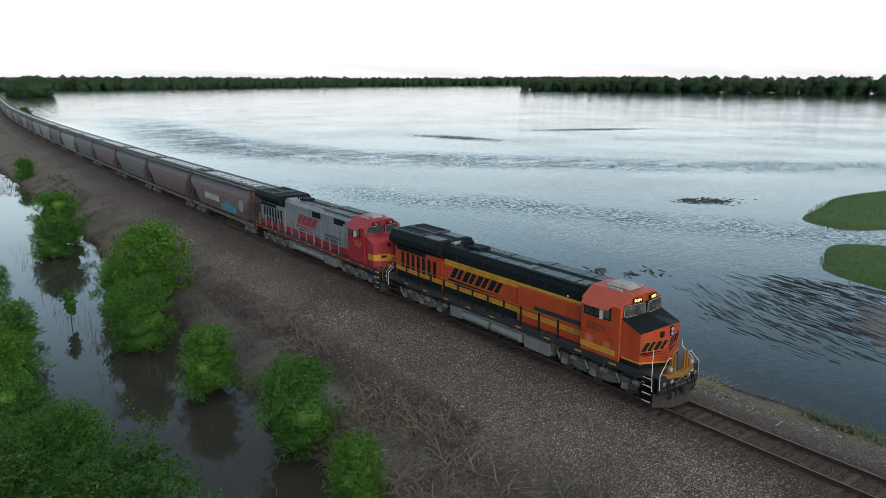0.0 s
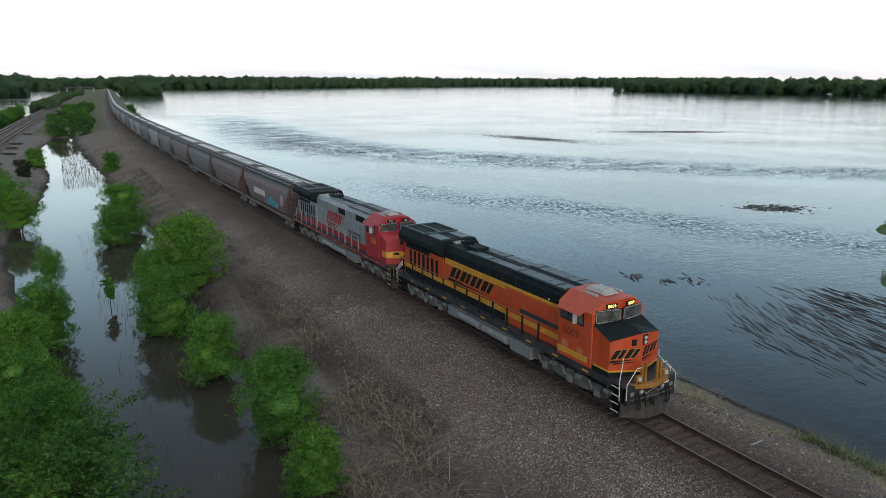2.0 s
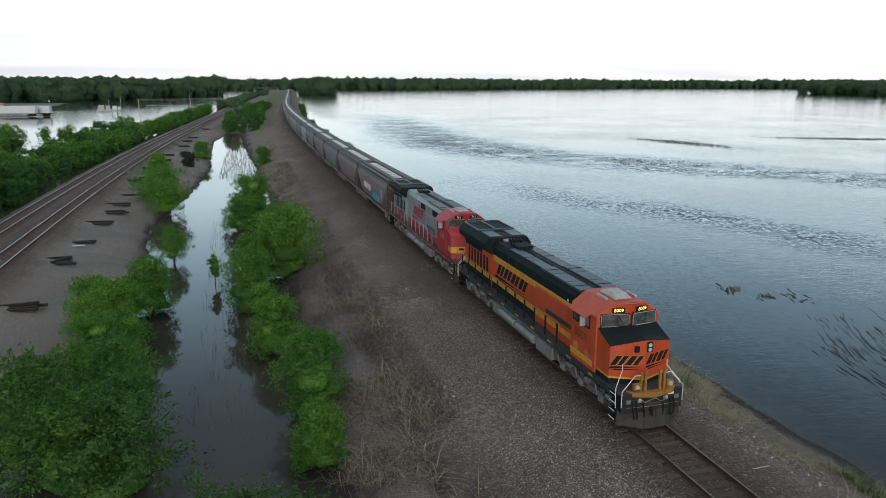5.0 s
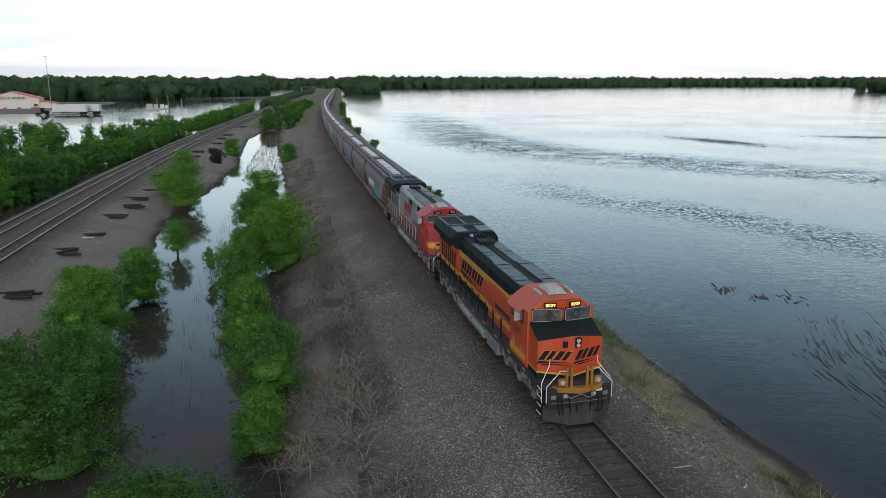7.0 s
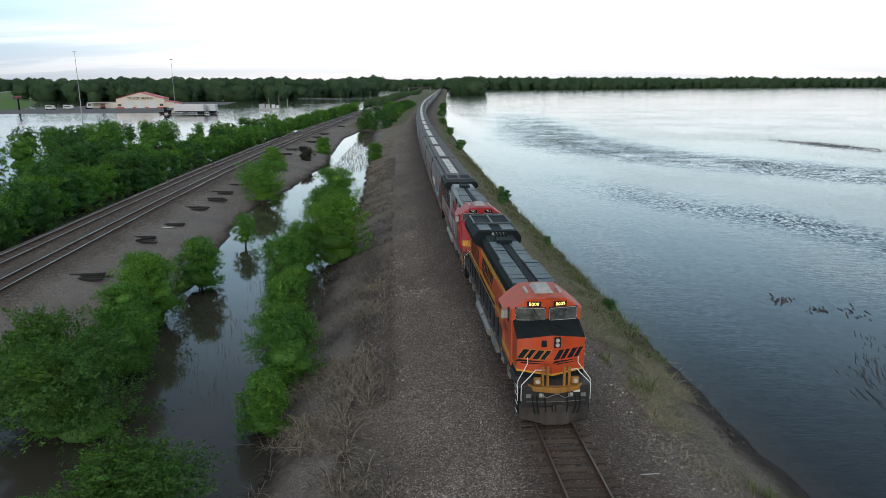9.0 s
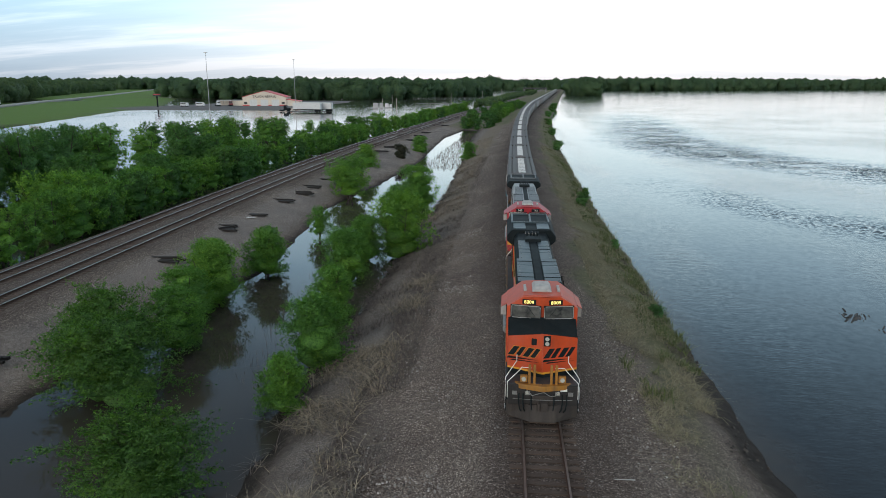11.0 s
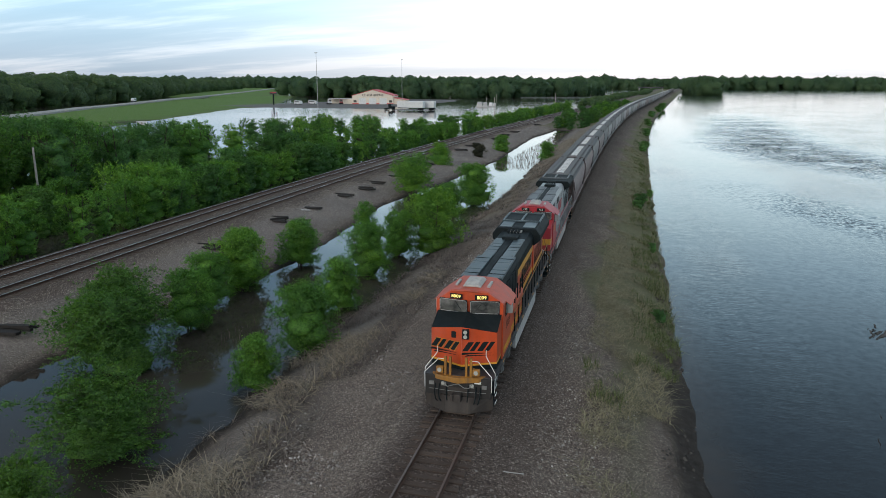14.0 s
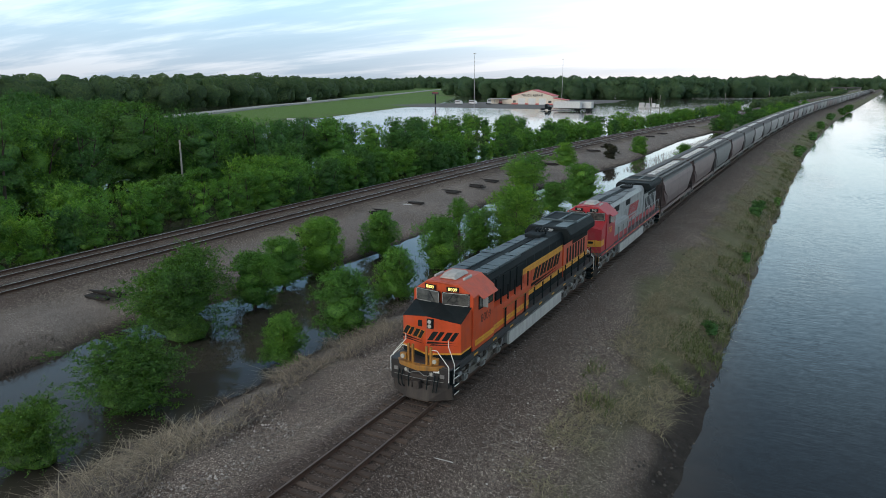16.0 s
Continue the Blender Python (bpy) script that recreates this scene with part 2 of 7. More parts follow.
def water_mat():
    m, nt, p = nodes_of("flood_water")
    pos = nt.nodes.new("ShaderNodeNewGeometry").outputs["Position"]
    sep = nt.nodes.new("ShaderNodeSeparateXYZ"); nt.links.new(pos, sep.inputs[0])
    # muddy water, a little browner in the ditch
    ditch = nt.nodes.new("ShaderNodeMapRange"); ditch.inputs[1].default_value, ditch.inputs[2].default_value = 2.0, -6.0
    nt.links.new(sep.outputs[0], ditch.inputs[0])
    silt = noise_at(nt, 0.05, 4, 0.6)
    clear = ramp_of(nt, silt, [(0.3, (0.009, 0.013, 0.018)), (0.7, (0.016, 0.020, 0.024))])
    # the drowned foot of the bank shows through the shallows
    shoal = nt.nodes.new("ShaderNodeMapRange"); shoal.interpolation_type = "SMOOTHSTEP"
    shoal.inputs[1].default_value, shoal.inputs[2].default_value = 14.5, 10.2
    nt.links.new(math_of(nt, "ADD", sep.outputs[0], math_of(nt, "MULTIPLY", noise_at(nt, 0.5, 4, 0.6), 2.0)), shoal.inputs[0])
    body = mix_of(nt, math_of(nt, "MULTIPLY", shoal.outputs[0], 0.8), mix_of(nt, ditch.outputs[0], clear, (0.036, 0.030, 0.024)), (0.052, 0.046, 0.040))
    nt.links.new(body, p.inputs["Base Color"])
    far = nt.nodes.new("ShaderNodeMapRange"); far.inputs[1].default_value, far.inputs[2].default_value = 90.0, 900.0
    far.inputs[3].default_value, far.inputs[4].default_value = 0.04, 0.075
    rad = nt.nodes.new("ShaderNodeVectorMath"); rad.operation = "LENGTH"; nt.links.new(pos, rad.inputs[0])
    nt.links.new(rad.outputs["Value"], far.inputs[0]); nt.links.new(far.outputs[0], p.inputs["Roughness"])
    p.inputs["IOR"].default_value = 1.33
    p.inputs["Specular IOR Level"].default_value = 0.5
    # wind ripples: crests run across the lake; calm in the ditch
    small = noise_at(nt, 3.8, 3, 0.65, (0.75, 1.5, 1))
    mid = noise_at(nt, 0.8, 3, 0.6, (0.65, 1.5, 1))
    gust = noise_at(nt, 0.03, 4, 0.6, (1.0, 0.8, 1))
    gust = ramp_of(nt, gust, [(0.38, (0.40, 0.40, 0.40)), (0.62, (0.90, 0.90, 0.90))])
    calm = nt.nodes.new("ShaderNodeMapRange"); calm.inputs[1].default_value, calm.inputs[2].default_value = -3.0, 6.0
    calm.inputs[3].default_value, calm.inputs[4].default_value = 0.05, 1.0
    nt.links.new(sep.outputs[0], calm.inputs[0])
    # the wind reaches the wide flood again beyond the trees
    reach = nt.nodes.new("ShaderNodeMapRange"); reach.inputs[1].default_value, reach.inputs[2].default_value = 230.0, 430.0
    reach.inputs[3].default_value, reach.inputs[4].default_value = 0.0, 0.9
    nt.links.new(rad.outputs["Value"], reach.inputs[0])
    calm = math_of(nt, "MAXIMUM", calm.outputs[0], reach.outputs[0])
    # the current: choppy bands that curl away from the bank, broken into streaks
    streak = ramp_of(nt, noise_at(nt, 0.14, 7, 0.75, (0.6, 1.0, 1)), [(0.34, (0.0, 0.0, 0.0)), (0.60, (1, 1, 1))])
    choppy = nt.nodes.new("ShaderNodeTexNoise")
    choppy.inputs["Scale"].default_value, choppy.inputs["Detail"].default_value, choppy.inputs["Roughness"].default_value = 2.4, 4, 0.65
    stretch = nt.nodes.new("ShaderNodeMapping"); stretch.inputs["Scale"].default_value = (1.0, 0.75, 1)
    nt.links.new(pos, stretch.inputs[0]); nt.links.new(stretch.outputs[0], choppy.inputs["Vector"])
    wob = math_of(nt, "MULTIPLY", math_of(nt, "SUBTRACT", noise_at(nt, 0.03, 4, 0.6), 0.5), 14.0)
    yy, xx = sep.outputs[1], sep.outputs[0]
    curl = math_of(nt, "MULTIPLY", math_of(nt, "POWER", math_of(nt, "MAXIMUM", math_of(nt, "SUBTRACT", 170.0, yy), 0.0), 1.6), 0.036)
    away = math_of(nt, "MULTIPLY", math_of(nt, "MAXIMUM", math_of(nt, "SUBTRACT", yy, 200.0), 0.0), 0.10)
    lines = (math_of(nt, "ADD", math_of(nt, "ADD", curl, away), 46.0), math_of(nt, "SUBTRACT", 63.0, math_of(nt, "MULTIPLY", yy, 0.4)))
    open_ = nt.nodes.new("ShaderNodeMapRange"); open_.inputs[1].default_value, open_.inputs[2].default_value = 180.0, 700.0
    open_.inputs[3].default_value, open_.inputs[4].default_value = 1.0, 0.4
    nt.links.new(rad.outputs["Value"], open_.inputs[0])
    amp = math_of(nt, "MULTIPLY", gust, open_.outputs[0])
    rough = 0.05
    for line, wide, power in zip(lines, (25.0, 11.0), (1.75, 0.75)):
        off = math_of(nt, "ABSOLUTE", math_of(nt, "ADD", math_of(nt, "SUBTRACT", xx, line), wob))
        band = nt.nodes.new("ShaderNodeMapRange"); band.interpolation_type = "SMOOTHSTEP"
        band.inputs[1].default_value, band.inputs[2].default_value = wide, 0.0
        band.inputs[3].default_value, band.inputs[4].default_value = 0.0, power
        nt.links.new(off, band.inputs[0])
        fade = nt.nodes.new("ShaderNodeMapRange"); fade.interpolation_type = "SMOOTHSTEP"
        fade.inputs[1].default_value, fade.inputs[2].default_value = (440.0, 180.0) if wide > 15 else (115.0, 50.0)
        nt.links.new(yy, fade.inputs[0])
        rough = math_of(nt, "ADD", rough, math_of(nt, "MULTIPLY", math_of(nt, "MULTIPLY", band.outputs[0], fade.outputs[0]), streak))
    # a strip of wavelets along the bank, slack water over the drowned field, open ripples beyond
    offshore = math_of(nt, "DIVIDE", math_of(nt, "ADD", sep.outputs[0], math_of(nt, "MULTIPLY", math_of(nt, "SUBTRACT", noise_at(nt, 0.09, 4, 0.6), 0.5), 9.0)), 50.0)
    lee = ramp_of(nt, offshore, [(0.20, (0.08, 0.08, 0.08)), (0.27, (0.62, 0.62, 0.62)), (0.34, (0.62, 0.62, 0.62)), (0.40, (0.16, 0.16, 0.16)), (0.54, (0.20, 0.20, 0.20)), (0.68, (0.8, 0.8, 0.8))])
    lee = math_of(nt, "MAXIMUM", lee, math_of(nt, "MULTIPLY", math_of(nt, "LESS_THAN", xx, -20.0), reach.outputs[0]))
    amp = math_of(nt, "MULTIPLY", math_of(nt, "MULTIPLY", amp, calm), lee)
    h = math_of(nt, "ADD", math_of(nt, "MULTIPLY", small, 0.58), math_of(nt, "MULTIPLY", mid, 0.75))
    h = math_of(nt, "MULTIPLY", h, amp)
    bump = nt.nodes.new("ShaderNodeBump")
    bump.inputs["Strength"].default_value, bump.inputs["Distance"].default_value = 1.0, 0.046
    nt.links.new(h, bump.inputs["Height"])
    # short steep wavelets lean the surface this way and that
    rough = math_of(nt, "MULTIPLY", math_of(nt, "MULTIPLY", rough, calm), 0.75)
    lean = nt.nodes.new("ShaderNodeVectorMath"); lean.operation = "SUBTRACT"
    nt.links.new(choppy.outputs["Color"], lean.inputs[0]); lean.inputs[1].default_value = (0.5, 0.5, 0.5)
    # the wind is northerly, so the steep lee faces look south
    axes = nt.nodes.new("ShaderNodeSeparateXYZ"); nt.links.new(lean.outputs[0], axes.inputs[0])
    level = nt.nodes.new("ShaderNodeCombineXYZ")
    nt.links.new(math_of(nt, "MULTIPLY", axes.outputs[0], 0.7), level.inputs[0])
    nt.links.new(math_of(nt, "MULTIPLY", math_of(nt, "MAXIMUM", math_of(nt, "ADD", axes.outputs[1], 0.06), -0.03), -1.9), level.inputs[1])
    amount = nt.nodes.new("ShaderNodeVectorMath"); amount.operation = "SCALE"
    nt.links.new(level.outputs[0], amount.inputs[0]); nt.links.new(rough, amount.inputs["Scale"])
    total = nt.nodes.new("ShaderNodeVectorMath"); total.operation = "ADD"
    nt.links.new(bump.outputs[0], total.inputs[0]); nt.links.new(amount.outputs[0], total.inputs[1])
    unit = nt.nodes.new("ShaderNodeVectorMath"); unit.operation = "NORMALIZE"
    nt.links.new(total.outputs[0], unit.inputs[0]); nt.links.new(unit.outputs[0], p.inputs["Normal"])
    return m


def ground_mat():
    m, nt, p = nodes_of("bank_soil_and_gravel")
    att = lambda n: (lambda a: (name_attribute(a, n), a.outputs["Fac"])[1])(nt.nodes.new("ShaderNodeAttribute"))
    stone = nt.nodes.new("ShaderNodeTexVoronoi"); stone.inputs["Scale"].default_value = 24.0
    pos = nt.nodes.new("ShaderNodeNewGeometry").outputs["Position"]
    nt.links.new(pos, stone.inputs["Vector"])
    big, mid, fine = noise_at(nt, 0.13, 6, 0.7), noise_at(nt, 1.6, 5, 0.7), noise_at(nt, 14.0, 4, 0.7)
    val = nt.nodes.new("ShaderNodeSeparateColor"); nt.links.new(stone.outputs["Color"], val.inputs[0])
    grav = ramp_of(nt, val.outputs[0], [(0.0, (0.048, 0.038, 0.032)), (0.55, (0.140, 0.118, 0.105)), (0.88, (0.225, 0.200, 0.180)), (1.0, (0.58, 0.54, 0.49))])
    grav = mix_of(nt, 0.8, grav, ramp_of(nt, big, [(0.32, (0.72, 0.64, 0.60)), (0.68, (1.36, 1.29, 1.20))]), "MULTIPLY")
    soil = ramp_of(nt, mid, [(0.25, (0.046, 0.037, 0.033)), (0.55, (0.108, 0.091, 0.078)), (0.8, (0.235, 0.205, 0.165))])
    soil = mix_of(nt, 0.5, soil, ramp_of(nt, fine, [(0.3, (0.5, 0.5, 0.5)), (0.7, (1.5, 1.5, 1.5))]), "MULTIPLY")
    mud = ramp_of(nt, mid, [(0.3, (0.016, 0.014, 0.012)), (0.7, (0.040, 0.034, 0.030))])
    turf = ramp_of(nt, mid, [(0.25, (0.045, 0.062, 0.018)), (0.55, (0.085, 0.120, 0.030)), (0.85, (0.16, 0.165, 0.065))])
    mead = ramp_of(nt, mid, [(0.25, (0.062, 0.120, 0.020)), (0.55, (0.102, 0.182, 0.034)), (0.85, (0.15, 0.215, 0.052))])
    asph = ramp_of(nt, mid, [(0.3, (0.10, 0.10, 0.10)), (0.7, (0.17, 0.165, 0.16))])
    c = mix_of(nt, att("weed"), grav, soil)
    c = mix_of(nt, math_of(nt, "MULTIPLY", att("rust"), 0.85), c, ramp_of(nt, val.outputs[0], [(0.0, (0.034, 0.025, 0.021)), (0.8, (0.085, 0.063, 0.053)), (1.0, (0.20, 0.165, 0.145))]))
    dust = ramp_of(nt, val.outputs[0], [(0.0, (0.115, 0.100, 0.092)), (0.6, (0.205, 0.184, 0.170)), (1.0, (0.40, 0.37, 0.34))])
    c = mix_of(nt, math_of(nt, "MULTIPLY", att("dust"), 0.72), c, mix_of(nt, 0.7, dust, ramp_of(nt, big, [(0.32, (0.78, 0.76, 0.75)), (0.68, (1.2, 1.18, 1.15))]), "MULTIPLY"))
    thatch = ramp_of(nt, fine, [(0.3, (0.096, 0.079, 0.055)), (0.55, (0.195, 0.164, 0.118)), (0.8, (0.32, 0.272, 0.198))])
    c = mix_of(nt, math_of(nt, "MULTIPLY", att("thatch"), 0.8), c, thatch)
    c = mix_of(nt, att("grass"), c, turf)
    c = mix_of(nt, att("meadow"), c, mead)
    c = mix_of(nt, att("mud"), c, mud)
    c = mix_of(nt, att("paved"), c, asph)
    nt.links.new(c, p.inputs["Base Color"])
    p.inputs["Roughness"].default_value = 0.92
    p.inputs["Specular IOR Level"].default_value = 0.25
    h = math_of(nt, "ADD", math_of(nt, "MULTIPLY", stone.outputs["Distance"], -1.0), fine)
    bump_of(nt, p, h, 0.8, 0.05)
    return m


def name_attribute(node, n):
    node.attribute_name = n


def ties_mat():
    m, nt, p = nodes_of("creosoted_wood")
    oi = nt.nodes.new("ShaderNodeObjectInfo")
    grain = noise_at(nt, 5.0, 5, 0.7, (1.0, 7.0, 3.0))
    c = ramp_of(nt, grain, [(0.25, (0.050, 0.034, 0.026)), (0.55, (0.086, 0.062, 0.049)), (0.85, (0.16, 0.125, 0.104))])
    c = mix_of(nt, 0.8, c, ramp_of(nt, oi.outputs["Random"], [(0.0, (0.6, 0.56, 0.55)), (1.0, (1.3, 1.25, 1.2))]), "MULTIPLY")
    nt.links.new(c, p.inputs["Base Color"])
    p.inputs["Roughness"].default_value = 0.85
    bump_of(nt, p, grain, 0.5, 0.02)
    return m


M_WATER, M_GROUND, M_TIE = water_mat(), ground_mat(), ties_mat()
M_RAIL = paint("rusty_rail_steel", (0.085, 0.045, 0.032), 0.6, 0.5, 0.4, streak=False)
M_RAILDULL = paint("dull_rail_head", (0.20, 0.155, 0.135), 0.42, 0.8, 0.3, streak=False)
M_RAILHEAD = paint("polished_rail_head", (0.66, 0.66, 0.65), 0.30, 1.0, 0.10, streak=False)
M_BARK = paint("tree_bark", (0.070, 0.055, 0.042), 0.9, 0, 0.4, scale=5)
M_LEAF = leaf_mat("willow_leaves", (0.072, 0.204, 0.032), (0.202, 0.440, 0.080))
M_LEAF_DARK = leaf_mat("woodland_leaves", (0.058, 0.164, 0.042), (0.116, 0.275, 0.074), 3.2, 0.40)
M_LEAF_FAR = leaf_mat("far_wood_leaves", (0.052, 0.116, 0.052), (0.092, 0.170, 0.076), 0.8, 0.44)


# ---- plan ----
def main_x(y):
    """Centre line of the track under the train."""
    y = np.asarray(y, float)
    return np.where(y < 20, 0.0, np.where(y < 390, 0.00011 * (y - 20) ** 2, 15.06 + 0.0814 * (y - 390)))


def left_x(y):
    """Centre line of the nearer track of the double line."""
    y = np.asarray(y, float)
    return np.where(y < 40, -35.22, np.where(y < 200, -35.22 + 0.000222 * (y - 40) ** 2, -29.54 + 0.072 * (y - 200)))


LEFT_Z = -0.7


ROAD = [(-196, -160), (-206, -20), (-218, 100), (-240, 190), (-272, 262), (-306, 335), (-332, 405), (-396, 554), (-455, 711), (-691, 1266), (-900, 1750)]


def road_x(y):
    return np.interp(y, [q[1] for q in ROAD], [q[0] for q in ROAD])


def field_edge(y):
    return np.interp(y, [-400, 150, 207, 275, 378, 508, 700, 900, 1500, 3000], [-168, -176, -186, -204, -234, -266, -348, -450, -700, -1400])


def ground_height(x, y):
    d, e = x - main_x(y), x - left_x(y)
    near = np.interp(y, [-60, 5, 85, 116, 160, 226, 3000], [-12.5, -12.5, -11.2, -12, -14.4, -16.8, -16.8])
    far = np.interp(y, [-60, -5, 0, 4, 15, 30, 44, 66, 93, 127, 200, 225, 3000], [9.0, 9.2, 8.9, 7.6, 9.8, 11.6, 11.0, 9.0, 12.0, 13.3, 8.7, 10, 10])
    # the main bank, by distance from its track
    right = np.interp(d, [-1, 1.5, 2.6, 5, 8.2, 10.4, 14, 40], [-0.215, -0.215, -0.60, -1.25, -2.35, -3.27, -4.6, -6.0])
    s = np.clip(-d / -near, 0, 3)
    left = np.interp(s, [0, 0.13, 0.2, 0.36, 0.6, 0.82, 1.0, 1.3, 1.6], [-0.215, -0.215, -0.55, -1.0, -1.55, -2.45, -3.27, -3.9, -4.2])
    z = np.where(d > 0, right, left)
    # the bank of the double line
    s2 = e / far
    bank = np.interp(e, [-60, -14, -9.5, -6.6, -6.1, 1.7, 2.6, 4.5], [-4.6, -3.9, -3.15, -1.3, -0.92, -0.92, -1.45, -1.75])
    slope = np.interp(s2, [0.3, 0.62, 0.85, 1.0, 1.25, 1.6], [-1.75, -2.0, -2.6, -3.27, -4.0, -4.4])
    z2 = np.where(e > 3.5, np.minimum(slope, bank), bank)
    z = np.maximum(z, np.where(d < 0, z2, -9))
    # the ditch silts up farther on
    fill = smooth_step(215, 245, y) * (d < 0) * (e > 0)
    z = np.maximum(z, np.where(fill > 0, -4.4 + 1.9 * fill, -9))
    # meadow by the highway, yard of the workshop
    fe = field_edge(y)
    field = np.where(x < fe + 14, -4.4 + 2.2 * smooth_step(14, -14, x - fe), -9)
    # flooded again on the far side of the highway
    field = np.where((x < road_x(y) - 8) & (y < 720), -4.2, field)
    z = np.maximum(z, field)
    yard = smooth_step(0, 8, np.maximum(np.minimum(np.minimum(x + 262, -138 - x), np.minimum(y - 412, 680 - y)), np.minimum(np.minimum(x + 142, -100 - x), np.minimum(y - 392, 425 - y))))
    z = np.maximum(z, np.where(yard > 0, -4.2 + 1.12 * yard, -9))
    return np.maximum(z, -6.0), d, e, yard


# ---- the large structure ----
def spread(parts):
    out = []
    for a, b, step in parts:
        out += list(np.arange(a, b, step))
    return np.array(out)


def build_ground():
    xs = spread([(-5000, -1000, 500), (-1000, -400, 60), (-400, -100, 12), (-100, -50, 2.0), (-50, 16, 0.55), (16, 40, 3), (40, 200, 20), (200, 1000, 100), (1000, 5001, 500)])
    ys = spread([(-3000, -200, 400), (-200, -50, 15), (-50, 70, 0.6), (70, 160, 1.2), (160, 320, 3), (320, 760, 10), (760, 1500, 40), (1500, 4901, 200)])
    X, Y = np.meshgrid(xs, ys)
    # the fine columns follow the bend of the line
    X = X + np.where(Y > 20, main_x(Y), 0) * np.exp(-((X / 400.0) ** 2)) * (np.abs(X) < 900)
    Z, d, e, yard = ground_height(X, Y)
    rough = np.zeros_like(Z)
    for i in range(X.shape[0]):
        for j in range(X.shape[1]):
            if -60 < X[i, j] < 40 and -60 < Y[i, j] < 330:
                rough[i, j] = 0.16 * noise.noise((X[i, j] * 0.33, Y[i, j] * 0.33, 0)) + 0.05 * noise.noise((X[i, j] * 1.3, Y[i, j] * 1.3, 5))
    flat = np.exp(-((d / 2.6) ** 2)) + ((e < 3) & (e > -7.5))
    Z = Z + rough * np.clip(1 - flat, 0.06, 1) * 1.2
    n, k = X.shape
    verts = np.stack([X, Y, Z], -1).reshape(-1, 3)
    idx = np.arange(n * k).reshape(n, k)
    faces = np.stack([idx[:-1, :-1], idx[:-1, 1:], idx[1:, 1:], idx[1:, :-1]], -1).reshape(-1, 4)
    me = bpy.data.meshes.new("ground")
    me.from_pydata(verts.tolist(), [], faces.tolist())
    me.materials.append(M_GROUND)
    me.polygons.foreach_set("use_smooth", [True] * len(me.polygons))
    wob = np.array([noise.noise((x * 0.12, y * 0.12, 9)) for x, y, _ in verts]).reshape(n, k)
    s = -d
    # brake dust and rust darken the stone beside the rails, farther down the line all of the shoulder
    rust = smooth_step(np.where(d > 0, 4.4, 3.1) + 2.4 * smooth_step(4, 45, Y), 1.5, np.abs(d) + 0.9 * wob) * (X > -20)
    rust = np.maximum(rust, 0.75 * smooth_step(2.6, 1.6, np.abs(e + 2.25) - 2.25 + 0.6 * wob))
    weed_left = smooth_step(6.3, 8.2, s + 2.0 * wob) * (d < 0) * (d > -17 - 0.03 * np.clip(Y, 0, 200)) * (e > 6)
    weed_right = smooth_step(4.2, 6.6, d + 2.2 * wob) * (0.2 + 0.8 * smooth_step(-4, 16, Y))
    weed = np.clip(weed_left + weed_right + smooth_step(-7, -9, e), 0, 1)
    turf = np.clip(smooth_step(4.8, 6.4, d + 3.0 * wob) * smooth_step(8.6 + 2.2 * smooth_step(8, 24, Y), 7.2 + 2.2 * smooth_step(8, 24, Y), d + 1.5 * wob) * 0.42 * smooth_step(-12, 18, Y) + smooth_step(225, 250, Y) * (d < -6) * (e > 4) * 0.5 + smooth_step(-7, -9.5, e) * 0.5 * (X > -70), 0, 1)
    mud = np.where(d > 0, smooth_step(-2.45, -2.85, Z + 0.3 * wob) * (1 - 0.85 * smooth_step(8, 24, Y)), smooth_step(-2.95, -3.25, Z + 0.12 * wob)) * (np.abs(X) < 200) * (yard < 0.1)
    dust = smooth_step(2.2, 3.6, e + 0.8 * wob) * (d < -9) * (Y < 300) * smooth_step(-3.1, -2.5, Z + 0.2 * wob)
    thatch = smooth_step(5.0, 6.6, d + 2.0 * wob) * smooth_step(10.4, 9.4, d + 0.6 * wob) * smooth_step(2, 16, Y)
    # dead grass on the ditch slope farther on, and between the lines where they close up
    thatch = thatch + 0.85 * smooth_step(6.2, 7.6, s + 1.6 * wob) * smooth_step(13.0, 11.6, s + 0.8 * wob) * smooth_step(40, 62, Y) * smooth_step(260, 220, Y) + 0.7 * smooth_step(215, 250, Y) * (d < -6) * (e > 4)
    dust = np.maximum(dust, 0.9 * smooth_step(5.8, 7.6, s + 1.6 * wob) * smooth_step(13.0, 11.6, s + 0.8 * wob) * smooth_step(30, 62, Y) * smooth_step(260, 220, Y))
    for name, data in (("dust", dust), ("thatch", thatch), ("meadow", smooth_step(8, -4, X - field_edge(Y))), ("weed", weed), ("rust", rust), ("grass", turf), ("mud", mud), ("paved", np.clip(yard, 0, 1))):
        a = me.attributes.new(name, "FLOAT", "POINT")
        a.data.foreach_set("value", data.reshape(-1).astype(np.float32))
    return tagged(new("ground", me), "gravel railway banks with weedy slopes and green meadow", "ground", kind="structure")


build_ground()
wg = Geo()
wg.add([(-5000, -3000, WATER_Z), (5000, -3000, WATER_Z), (5000, 4900, WATER_Z), (-5000, 4900, WATER_Z)], [(0, 1, 2, 3)])
tagged(new("water", wg.mesh("water", M_WATER)), "grey-blue rippled flood water lying round the railway", "water", kind="structure")


